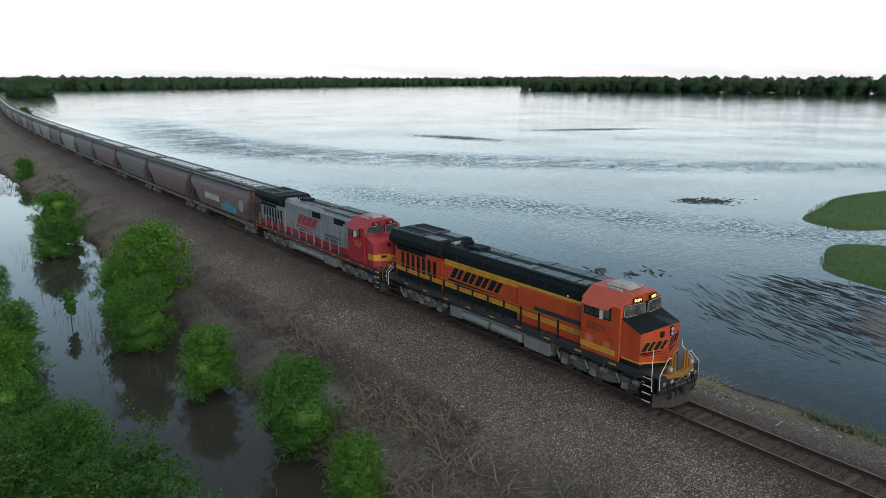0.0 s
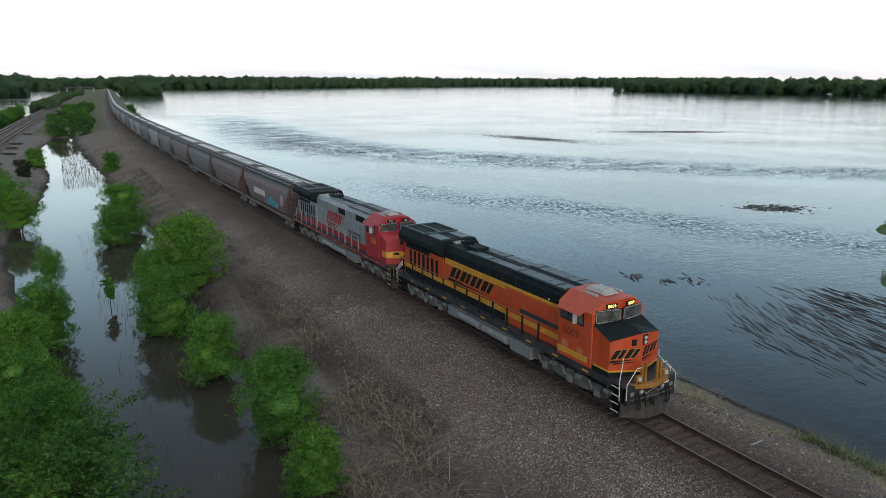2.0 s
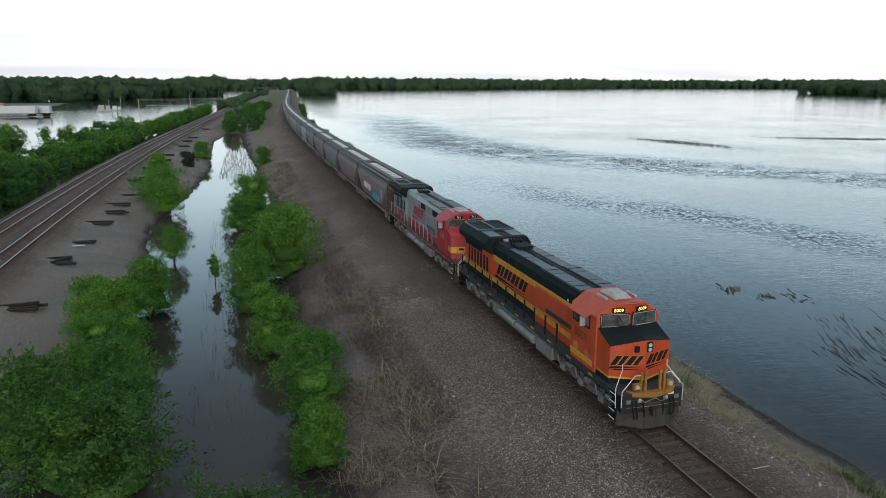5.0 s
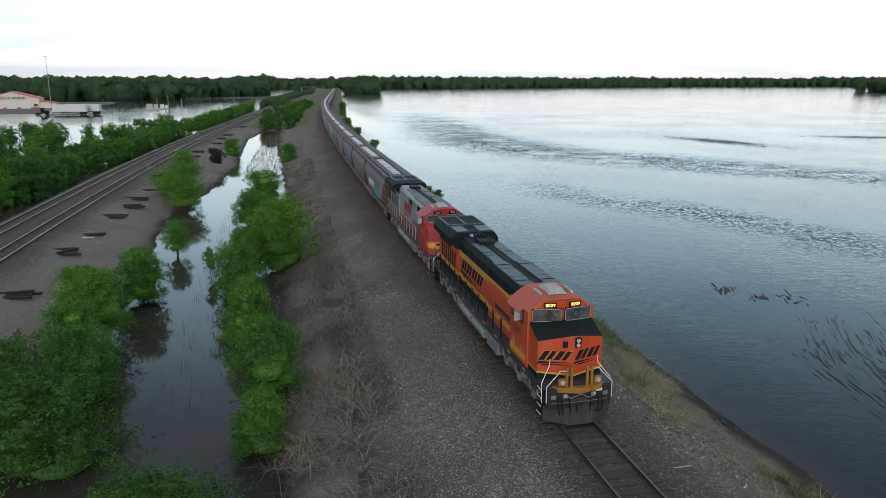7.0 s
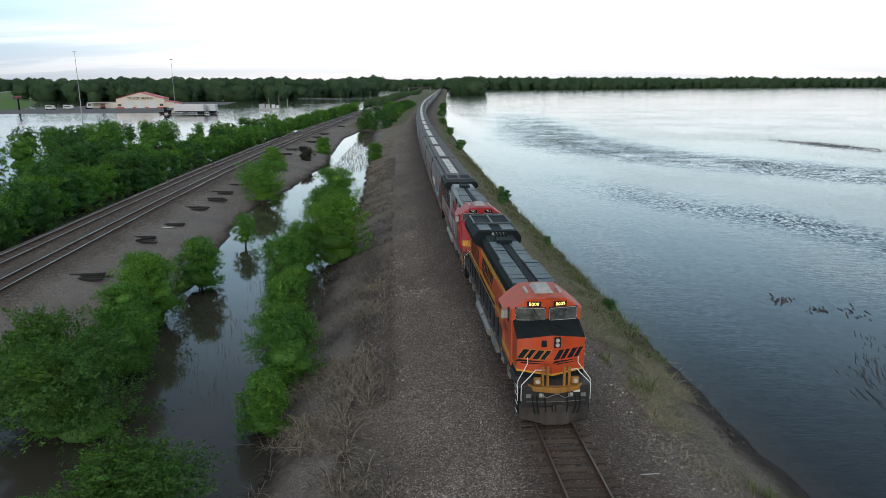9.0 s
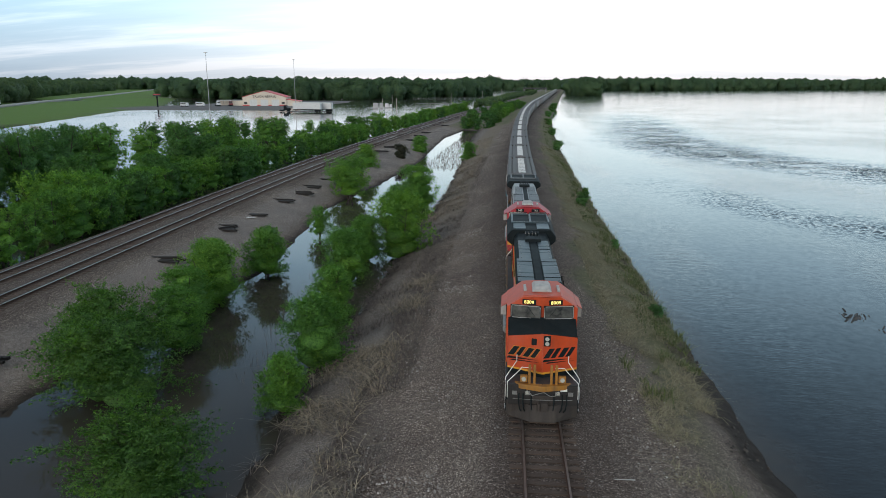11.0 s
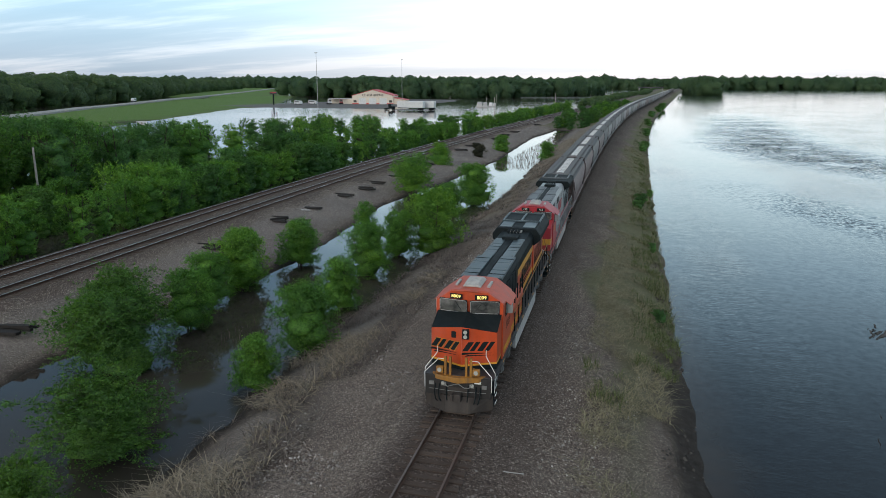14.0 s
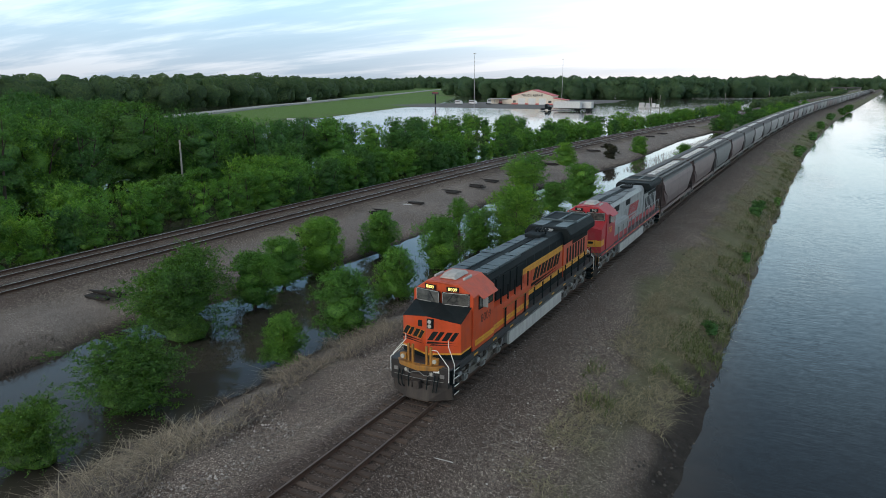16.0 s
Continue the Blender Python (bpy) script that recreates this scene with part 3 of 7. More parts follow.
# ---- railway tracks ----
def rail_geo(fn, side, z, ys, head):
    """One rail, its foot and web or its polished head, along a centre line."""
    g, rings = Geo(), []
    prof = [(-0.037, 0), (-0.037, -0.006), (0.037, -0.006), (0.037, 0)] if head else [(-0.036, -0.004), (-0.036, -0.045), (-0.010, -0.06), (-0.010, -0.15), (-0.075, -0.17), (0.075, -0.17), (0.010, -0.15), (0.010, -0.06), (0.036, -0.045), (0.036, -0.004)]
    for y in ys:
        x = float(fn(y)) + side * 0.7535
        rings.append([(x + px, y, z + pz + (0.002 if head else 0)) for px, pz in prof])
    return g.loft(rings)


def build_track(fn, z, y0, y1, label, head=None):
    t = thing("railway_track", label, "railway track", kind="structure")
    ys = [y for y in spread([(y0, 20, 10), (20, 400, 6), (400, y1, 40)])] + [y1]
    for side in (-1, 1):
        r = part("rail", rail_geo(fn, side, z, ys, False), M_RAIL, t, "rust-brown steel rail")
        part("rail_head", rail_geo(fn, side, z, ys, True), head or M_RAILHEAD, r, "polished rail head")
    return t


TRACK = build_track(main_x, 0.0, -120, 1600, "single railway track on brown wooden sleepers", M_RAILDULL)
TRACK_B = build_track(left_x, LEFT_Z, -120, 1600, "near track of the double line with polished rails")
TRACK_C = build_track(lambda y: left_x(y) - 4.12, LEFT_Z, -120, 1600, "far track of the double line with polished rails")


# ---- locomotives ----
M_ORANGE = paint("orange_paint", (0.540, 0.066, 0.013), 0.38, 0, 0.26)
M_BLACK = paint("black_paint", (0.011, 0.016, 0.018), 0.6, 0, 0.12, (0.06, 0.055, 0.05))
M_BLACK.node_tree.nodes["Principled BSDF"].inputs["Specular IOR Level"].default_value = 0.08
M_NAVY = paint("dark_sill_paint", (0.022, 0.026, 0.032), 0.5, 0, 0.35, (0.075, 0.062, 0.05))
M_YELLOW = paint("yellow_stripe_paint", (0.700, 0.330, 0.025), 0.42, 0, 0.3)
M_OCHRE = paint("ochre_step_paint", (0.340, 0.150, 0.016), 0.5, 0, 0.7)
M_REDROOF = paint("sun_faded_red_roof", (0.520, 0.080, 0.036), 0.5, 0, 0.3)
M_SLATE = paint("slate_roof_panel", (0.052, 0.076, 0.088), 0.36, 0.1, 0.25)
M_SLATE.node_tree.nodes["Principled BSDF"].inputs["Specular IOR Level"].default_value = 0.22
M_FADED = paint("repainted_patch", (0.56, 0.16, 0.07), 0.5, 0, 0.3)
M_TANK = paint("grey_tank_paint", (0.215, 0.220, 0.215), 0.45, 0.1, 0.5)
M_TRUCK = paint("dusty_bogie_steel", (0.150, 0.138, 0.124), 0.65, 0.2, 0.5, (0.22, 0.185, 0.15))
M_WHEEL = paint("dark_wheel_steel", (0.075, 0.060, 0.052), 0.6, 0.3, 0.5)
M_PLOW = paint("grimy_plough_steel", (0.032, 0.026, 0.023), 0.65, 0.1, 0.6, (0.075, 0.060, 0.050))
M_PILOT = paint("sooty_pilot_steel", (0.012, 0.011, 0.011), 0.6, 0.0, 0.5, (0.030, 0.026, 0.023))
M_WHITE = paint("white_rail_paint", (0.760, 0.760, 0.730), 0.45, 0, 0.2)
M_RED = paint("red_paint", (0.380, 0.012, 0.024), 0.45, 0, 0.25)
M_SILVER = paint("weathered_silver_paint", (0.330, 0.345, 0.350), 0.45, 0.25, 0.6, (0.10, 0.09, 0.085))
M_WALL_GREY = paint("grey_roof_sheet", (0.110, 0.124, 0.134), 0.5, 0.1, 0.3)
M_GREYPALE = paint("pale_grey_unit", (0.430, 0.420, 0.400), 0.6, 0, 0.35)


def glass_mat():
    m, nt, p = nodes_of("cab_glass")
    p.inputs["Roughness"].default_value = 0.06
    p.inputs["IOR"].default_value = 1.5
    p.inputs["Coat Weight"].default_value = 0.6
    n = noise_at(nt, 3.0, 3, 0.6)
    nt.links.new(ramp_of(nt, n, [(0.3, (0.025, 0.028, 0.028)), (0.7, (0.12, 0.12, 0.11))]), p.inputs["Base Color"])
    return m


def glow_mat(name, col, strength):
    m, nt, p = nodes_of(name)
    p.inputs["Base Color"].default_value = (*col, 1)
    p.inputs["Emission Color"].default_value = (*col, 1)
    p.inputs["Emission Strength"].default_value = strength
    return m


M_GLASS = glass_mat()
M_BOARD = glow_mat("lit_number_board", (1.0, 0.78, 0.22), 1.3)
M_LENS = paint("lamp_lens", (0.62, 0.62, 0.56), 0.12, 0.3, 0.05, streak=False)
M_DIGIT = paint("white_digit", (0.62, 0.60, 0.52), 0.5, 0, 0.1)


def lettering(name, text, size, mat, parent, m, depth=0.006, spacing=1.0, label=""):
    c = bpy.data.curves.new(name, "FONT")
    c.body, c.size, c.extrude, c.align_x, c.align_y, c.space_character = text, size, depth, "CENTER", "CENTER", spacing
    tmp = new(name + "_curve", c)
    dg = bpy.context.evaluated_depsgraph_get()
    me = bpy.data.meshes.new_from_object(tmp.evaluated_get(dg))
    bpy.data.objects.remove(tmp)
    me.materials.clear(); me.materials.append(mat)
    ob = new(name, me)
    ob.parent, ob.matrix_local = parent, m
    if label:
        tagged(ob, label)
    return ob


def facing(c, right, up):
    """A pose whose x runs along right and whose y runs along up, at c."""
    r, u = Vector(right).normalized(), Vector(up).normalized()
    n = r.cross(u)
    u = n.cross(r)
    return Matrix(((r.x, u.x, n.x, c[0]), (r.y, u.y, n.y, c[1]), (r.z, u.z, n.z, c[2]), (0, 0, 0, 1)))


def emblem(mat, edge, parent, m, width, height, blocks=4):
    """The railway's mark as plain slanted bars with a sweep below."""
    w = width / (blocks + 0.3)
    sl = 0.65 * height
    slab = lambda q, d: Geo().loft([[(x, y, 0.001) for x, y in q], [(x, y, d) for x, y in q]])
    sweep = lambda a, b, y, t: [(a * width, (y - t) * height), (b * width, (y + 0.05) * height), (a * width + 0.1, (y + t) * height)]
    e = part("emblem", slab(sweep(-0.55, 0.45, -0.28, 0.13), 0.012), mat, parent, "slanted bar emblem with a sweep")
    e.matrix_local = m
    part("emblem_sweep", slab(sweep(-0.42, 0.52, -0.52, 0.08), 0.012), mat, e)
    for i in range(blocks):
        for x0, wide in ((-width / 2 + i * w * 1.08, 0.42), (-width / 2 + i * w * 1.08 + w * 0.55, 0.33)):
            k = (0.035 if height < 0.5 else 0.022) * height
            if edge:
                part("emblem_edge", slab([(x0 - k * 1.3, -k), (x0 + w * wide + k, -k), (x0 + w * wide + sl + k * 1.3, height + k), (x0 + sl - k, height + k)], 0.006), edge, e, "thin pale edge")
            part("emblem_bar", slab([(x0, 0), (x0 + w * wide, 0), (x0 + w * wide + sl, height), (x0 + sl, height)], 0.012), mat, e)
    return e


def bogie(parent, yc, axles, length, wheel_r=0.53, half=1.02, name="bogie"):
    g, boxes = Geo(), []
    for s in (-1, 1):
        x0, x1 = s * (half - 0.07), s * (half + 0.07)
        prof = [(yc - length / 2, 0.62), (yc - length / 2 + 0.2, 0.42), (yc - length * 0.28, 0.45), (yc - length * 0.2, 0.34), (yc + length * 0.2, 0.34), (yc + length * 0.28, 0.45), (yc + length / 2 - 0.2, 0.42), (yc + length / 2, 0.62), (yc + length / 2 - 0.1, 0.86), (yc + length * 0.15, 0.92), (yc - length * 0.15, 0.92), (yc - length / 2 + 0.1, 0.86)]
        g.prism_x(prof, min(x0, x1), max(x0, x1))
        boxes += [(s, a) for a in axles]
        g.tube([(s * (half + 0.2), yc - length * 0.4, 0.78), (s * (half + 0.2), yc - length * 0.1, 0.7), (s * (half + 0.2), yc + length * 0.38, 0.8)], 0.035, 6)
    g.box(-half, half, yc - 0.5, yc + 0.5, 0.5, 0.9)
    b = part(name, g, M_TRUCK, parent, "dusty grey cast steel bogie frame")
    for s, a in boxes:
        q = Geo().cbox((s * (half + 0.12), yc + a, 0.53), (0.2, 0.34, 0.34))
        q.cyl((s * (half + 0.2), yc + a, 0.53), (s * (half + 0.28), yc + a, 0.53), 0.12, 10)
        part("axle_box", q, M_TANK, b, "grey axle box")
        if length > 4:
            for k in (-0.36, 0.36):
                part("spring", Geo().cyl((s * (half + 0.12), yc + a + k, 0.48), (s * (half + 0.12), yc + a + k, 0.94), 0.09, 8), M_WHEEL, b, "dark coil spring")
            part("damper", Geo().cyl((s * (half + 0.22), yc + a + 0.25, 0.60), (s * (half + 0.22), yc + a + 0.48, 0.98), 0.04, 7), M_TANK, b, "grey damper")
            part("brake_cylinder", Geo().cyl((s * (half + 0.16), yc + a - 0.80, 0.86), (s * (half + 0.16), yc + a - 0.48, 0.86), 0.12, 9), M_TANK, b, "grey brake cylinder")
            part("sand_pipe", Geo().tube([(s * (half + 0.1), yc + a - 0.55, 1.2), (s * (half + 0.16), yc + a - 0.62, 0.6), (s * 0.85, yc + a - 0.58, 0.14)], 0.022, 5), M_TRUCK, b)
    for a in axles:
        w = Geo()
        for s in (-1, 1):
            w.cyl((s * 0.69, yc + a, wheel_r), (s * 0.83, yc + a, wheel_r), wheel_r, 20)
        w.cyl((-0.7, yc + a, wheel_r), (0.7, yc + a, wheel_r), 0.09, 8)
        part("wheelset", w, M_WHEEL, b, "dark steel wheels on an axle")
    return b


def build_locomotive(kind):
    new_one = kind == "orange"
    nose_m, hood_m, upper_m = (M_ORANGE, M_ORANGE, M_BLACK) if new_one else (M_RED, M_SILVER, M_SILVER)
    roof_m = M_REDROOF if new_one else M_RED
    ob = thing("locomotive", "orange and black diesel locomotive with yellow stripes and lit number boards" if new_one else "weathered red and silver diesel locomotive coupled behind the orange one", "locomotive", "locomotives of the train")
    # nose with a pointed front
    g = Geo()
    zb = 1.66
    zn = 1.90 if new_one else 1.66
    A = [(-1.43, 1.15, zn), (-1.43, 0, zn), (0, -0.45, zn - 0.1), (1.43, 0, zn), (1.43, 1.15, zn)]
    B = [(-1.43, 1.15, 3.73), (-1.43, 0, 3.27), (0, -0.45, 3.55), (1.43, 0, 3.27), (1.43, 1.15, 3.73)]
    g.add(A + B, [(0, 1, 6, 5), (1, 2, 7, 6), (2, 3, 8, 7), (3, 4, 9, 8), (4, 0, 5, 9), (0, 4, 3, 2, 1)])
    nose = part("short_hood", g, nose_m, ob, "pointed nose in fresh paint", 0.02)
    g = Geo()
    T = [(-1.425, 1.15, 3.735), (-1.425, 0.0, 3.28), (0, -0.445, 3.56), (1.425, 0.0, 3.28), (1.425, 1.15, 3.735), (0, 0.9, 3.80)]
    g.add(T + [(x, y, z - 0.05) for x, y, z in T], [(0, 1, 2, 5), (5, 2, 3, 4), (6, 11, 8, 7), (11, 10, 9, 8), (0, 6, 7, 1), (1, 7, 8, 2), (2, 8, 9, 3), (3, 9, 10, 4), (4, 10, 11, 5), (5, 11, 6, 0)])
    part("anti_glare_panel", g, M_BLACK if new_one else M_RED, nose, "matt sloping panel below the windscreen")
    sk = [(-1.42, 1.15), (-1.42, 0.01), (0, -0.44), (1.42, 0.01), (1.42, 1.15)]
    part("nose_skirt", Geo().loft([[(x, y, 1.56) for x, y in sk], [(x, y, zn - (0.1 if x == 0 else 0)) for x, y in sk]]), M_BLACK if new_one else M_RED, nose, "dark lower nose")
    for z0, z1 in ((1.89, 1.97),) if new_one else ((2.1, 2.52),):
        g = Geo()
        o = 0.008
        for s in (-1, 1):
            pts = [(0, -0.45 - o), (s * 1.43, -o)]
            g.loft([[(pts[0][0], pts[0][1], z0 - 0.10), (pts[0][0], pts[0][1], z1 - 0.10), (pts[0][0], pts[0][1] + 0.03, z1 - 0.10), (pts[0][0], pts[0][1] + 0.03, z0 - 0.10)], [(pts[1][0], pts[1][1], z0), (pts[1][0], pts[1][1], z1), (pts[1][0], pts[1][1] + 0.03, z1), (pts[1][0], pts[1][1] + 0.03, z0)]])
            g.box(min(s * 1.43, s * 1.438), max(s * 1.43, s * 1.438), 0, 1.0 if new_one else 0.7, z0, z1)
        part("stripe", g, M_YELLOW, nose, "yellow band round the nose")
    for s in (-1, 1):
        right = Vector((1.43, s * 0.45, 0)).normalized()
        ctr = Vector((s * 0.715, -0.225, 2.62)) + Vector((s * right.y * -1 if s < 0 else right.y, -abs(right.x), 0)) * 0.012
        if new_one:
            w, h = 1.34, 0.40
            e = emblem(M_BLACK, M_YELLOW, nose, facing(ctr + Vector((-0.06, 0, -0.14)), right, (0, 0, 1)), w, h, 2)
        else:
            g = Geo().cbox((0, 0, 0), (0.9, 0.34, 0.012))
            q = part("emblem", g, M_YELLOW, nose, "yellow winged emblem block with a dark inner bar")
            q.matrix_local = facing(ctr + Vector((0, 0, -0.25)), right, (0, 0, 1))
            part("emblem_bar", Geo().cbox((0, 0, 0.008), (0.34, 0.16, 0.012)), M_BLACK, q)
    g = Geo().box(0.02, 0.30, -0.475, -0.33, 3.02, 3.46)
    hl = part("headlight_housing", g, M_BLACK, nose, "black housing of twin headlights", 0.02)
    for z in (3.14, 3.34):
        part("headlight", Geo().cyl((0.16, -0.475, z), (0.16, -0.50, z), 0.085, 16), M_LENS, hl, "clear round headlight")
    part("nose_hatch", Geo().box(-0.47, -0.25, -0.39, -0.28, 3.02, 3.30), M_BLACK, nose, "small dark nose door window", 0.03)
    part("nose_door_seam", Geo().box(-0.015, 0.015, -0.462, -0.42, 1.9, 3.4), M_REDROOF if new_one else M_BLACK, nose)
    # cab
    g = Geo()
    prof = [(-1.5, zb), (-1.5, 4.18), (-0.80, 4.68), (0, 4.72), (0.80, 4.68), (1.5, 4.18), (1.5, zb), (0, zb)]
    front = [(x, 0.86 + 0.24 * abs(x) / 1.5, z) for x, z in prof]
    g.loft([front, [(x, 3.4, z) for x, z in prof]])
    cab = part("cab", g, nose_m, ob, "cab with twin windscreens and awnings", 0.03)
    rp = [(-1.49, 4.195), (-0.80, 4.695), (0, 4.735), (0.80, 4.695), (1.49, 4.195), (1.46, 4.16), (0, 4.66), (-1.46, 4.16)]
    part("cab_roof", Geo().loft([[(x, 1.02 + 0.1 * abs(x), z) for x, z in rp], [(x, 3.42, z) for x, z in rp]]), roof_m, cab, "faded red cab roof")
    roof_unit = [(-0.42, 4.73), (-0.30, 4.93), (0.30, 4.93), (0.42, 4.73)]
    part("air_conditioner", Geo().loft([[(x, 1.5, z if z < 4.8 else z - 0.1) for x, z in roof_unit], [(x, 1.8, z) for x, z in roof_unit], [(x, 2.6, z) for x, z in roof_unit], [(x, 2.9, z if z < 4.8 else z - 0.1) for x, z in roof_unit]]), M_GREYPALE, cab, "pale grey rooftop air conditioner", 0.03)
    for s in (-1, 1):
        part("roof_antenna", Geo().box(s * 0.72 - 0.06, s * 0.72 + 0.06, 1.7, 2.5, 4.68, 4.80), M_GREYPALE, cab, "pale roof pod", 0.03)
        # windscreens on the two faces of the front
        right = Vector((1.5, s * 0.24, 0)).normalized()
        face = facing(Vector((s * 0.70, 0.86 + 0.24 * 0.70 / 1.5 - 0.010, 4.02)), right, (0, 0, 1))
        fr = Geo()
        fr.cbox((0, 0, 0), (1.30, 0.60, 0.03))
        f = part("windscreen_frame", fr, M_BLACK, cab, "black rubber windscreen surround", 0.06)
        f.matrix_local = face
        part("windscreen", Geo().cbox((0, 0, 0.02), (1.20, 0.50, 0.02)), M_GLASS, f, "reflecting windscreen glass", 0.05)
        for cx, cy, lx, ly in ((0, 0.268, 1.16, 0.018), (0, -0.268, 1.16, 0.022), (0.617, 0, 0.018, 0.46), (-0.617, 0, 0.018, 0.46)):
            part("windscreen_rim", Geo().cbox((cx, cy, 0.022), (lx, ly, 0.03)), M_GREYPALE, f, "pale windscreen rim")
        part("wiper", Geo().tube([(-0.1 * s, 0.24, 0.04), (-0.28 * s, -0.02, 0.045), (-0.40 * s, -0.16, 0.045)], 0.012, 5), M_BLACK, f)
        fm = facing(Vector((s * 0.56, 0.86 + 0.24 * 0.56 / 1.5 - 0.012, 4.455)), right, (0, 0, 1))
        nb = part("number_board", Geo().cbox((0, 0, 0), (0.58, 0.22, 0.06)), M_BLACK, cab, "dark number board with lit digits" if new_one else "dark number board with white digits", 0.02)
        nb.matrix_local = fm
        lettering("digits", "8009" if new_one else "763", 0.205, M_BOARD if new_one else M_DIGIT, nb, pose(0, 0, 0.034), 0.004, 1.06)
        # cab side: windows, mirror, awning, number
        x = s * 1.5
        xo = s * 1.52
        part("side_window_frame", Geo().box(min(x, xo), max(x, xo), 1.62, 3.22, 3.46, 4.08), M_BLACK, cab, "black side window opening", 0.02)
        for a, b in ((1.70, 2.02), (2.12, 2.60), (2.68, 3.14)):
            part("side_pane", Geo().box(min(xo, xo + s * 0.008), max(xo, xo + s * 0.008), a, b, 3.54, 4.0), M_GLASS, cab)
        part("mirror", Geo().box(min(xo, xo + s * 0.24), max(xo, xo + s * 0.24), 2.05, 2.10, 3.5, 3.95), M_GREYPALE, cab)
        aw = Geo().loft([[(s * 1.5, 1.6, 4.19), (s * 1.5, 1.6, 4.15), (s * 1.74, 1.65, 3.98), (s * 1.74, 1.65, 4.0)], [(s * 1.5, 3.3, 4.19), (s * 1.5, 3.3, 4.15), (s * 1.74, 3.25, 3.98), (s * 1.74, 3.25, 4.0)]])
        part("awning", aw, roof_m, cab, "sun awning over the side window")
        lettering("road_number", "8009" if new_one else "763", 0.55 if new_one else 0.62, paint("faded_number" if s < 0 else "faded_number_b", (0.17, 0.035, 0.016), 0.5) if new_one else M_YELLOW, cab, facing(Vector((s * 1.506, 2.45 if new_one else 2.0, 2.95)), (0, -s, 0) if s < 0 else (0, 1, 0), (0, 0, 1)) if s > 0 else facing(Vector((-1.506, 2.45 if new_one else 2.0, 2.95)), (0, -1, 0), (0, 0, 1)), 0.004, 1.05)
    if new_one:
        for ya, yb, za, zz in ((1.62, 2.02, 1.98, 2.42), (2.62, 3.1, 2.12, 2.5)):
            part("faded_patch", Geo().box(-1.508, -1.5, ya, yb, za, zz), M_FADED, cab, "pale repainted patch on the cab side")
    # electrical cabinet behind the cab
    g = Geo().prism_y([(-1.13, zb), (-1.13, 3.56), (1.03, 3.56), (1.03, 3.0), (1.40, 2.92), (1.40, zb)], 3.4, 8.2)
    part("equipment_cabinet", g, hood_m, ob, "full-width equipment cabinet", 0.02)
    # long hood
    g = Geo().box(-1.02, 1.02, 3.4, 14.9, zb, 3.58)
    hood = part("long_hood", g, hood_m, ob, "long hood with rows of doors", 0.01)
    up = [(-1.05, 3.58), (-1.05, 4.20), (-0.86, 4.52), (0.86, 4.52), (1.05, 4.20), (1.05, 3.58)]
    part("hood_top", Geo().prism_y(up, 3.42, 14.9), upper_m, hood, "black upper hood" if new_one else "silver upper hood", 0.02)
    for s in (-1, 1):
        for i in range(11):
            y = 8.3 + i * 0.595
            x0, x1 = s * 1.02, s * 1.045
            part("hood_door", Geo().box(min(x0, x1), max(x0, x1), y, y + 0.555, 2.38 if new_one else 1.86, 3.42), hood_m, hood, "", 0.008)
        if new_one:
            for z0, z1 in ((3.41, 3.565), (3.59, 3.745)):
                part("hood_stripe", Geo().box(min(s * 1.05, s * 1.062), max(s * 1.05, s * 1.062), 3.6, 14.7, z0, z1), M_YELLOW, hood, "yellow hood stripe")
            part("hood_skirt", Geo().box(min(s * 1.02, s * 1.07), max(s * 1.02, s * 1.07), 7.05, 14.85, 1.66, 2.05), M_BLACK, hood, "black lower hood band")
            part("hood_skirt", Geo().box(min(s * 1.10, s * 1.125), max(s * 1.10, s * 1.125), 14.92, 19.9, 1.66, 2.05), M_BLACK, hood, "black lower hood band")
            for z0, z1 in ((2.06, 2.18), (2.205, 2.325)):
                part("hood_stripe", Geo().box(min(s * 1.02, s * 1.066), max(s * 1.02, s * 1.066), 7.05, 14.85, z0, z1), M_YELLOW, hood, "yellow hood stripe")
                part("hood_stripe", Geo().box(min(s * 1.10, s * 1.118), max(s * 1.10, s * 1.118), 14.92, 19.9, z0, z1), M_YELLOW, hood, "yellow hood stripe")
                part("hood_stripe", Geo().box(min(s * 1.13, s * 1.142), max(s * 1.13, s * 1.142), 3.42, 8.18, z0, z1) if s < 0 else Geo().box(1.4, 1.412, 3.42, 8.18, z0 - 0.2, z1 - 0.2), M_YELLOW, hood, "yellow hood stripe")
                part("hood_stripe", Geo().box(min(s * 1.5, s * 1.512), max(s * 1.5, s * 1.512), 1.3, 3.38, z0 - 0.2, z1 - 0.2), M_YELLOW, cab, "yellow cab stripe")
            if s > 0:
                for a in (3.6, 4.5, 5.4, 6.3, 7.2):
                    part("cabinet_grille", Geo().box(1.03, 1.12, a, a + 0.78, 3.02, 4.12), M_BLACK, hood, "black cabinet grille", 0.02)
                for a in (3.5, 4.45, 5.35, 6.25, 7.15, 8.05):
                    part("cabinet_post", Geo().box(1.34, 1.40, a, a + 0.07, 2.9, 3.7), M_BLACK, hood)
            emblem(M_BLACK, M_YELLOW, hood, facing(Vector((s * 1.05, 11.9, 2.72)), (0, s, 0), (0, 0, 1)), 4.5, 0.66)
            if s < 0:
                part("hood_intake", Geo().box(-1.142, -1.13, 3.7, 6.9, 2.55, 2.78), M_NAVY, hood, "dark grille strip")
        else:
            e = emblem(M_RED, None, hood, facing(Vector((s * 1.05, 11.0, 2.75)), (0, s, 0), (0, 0, 1)), 3.3, 0.80)
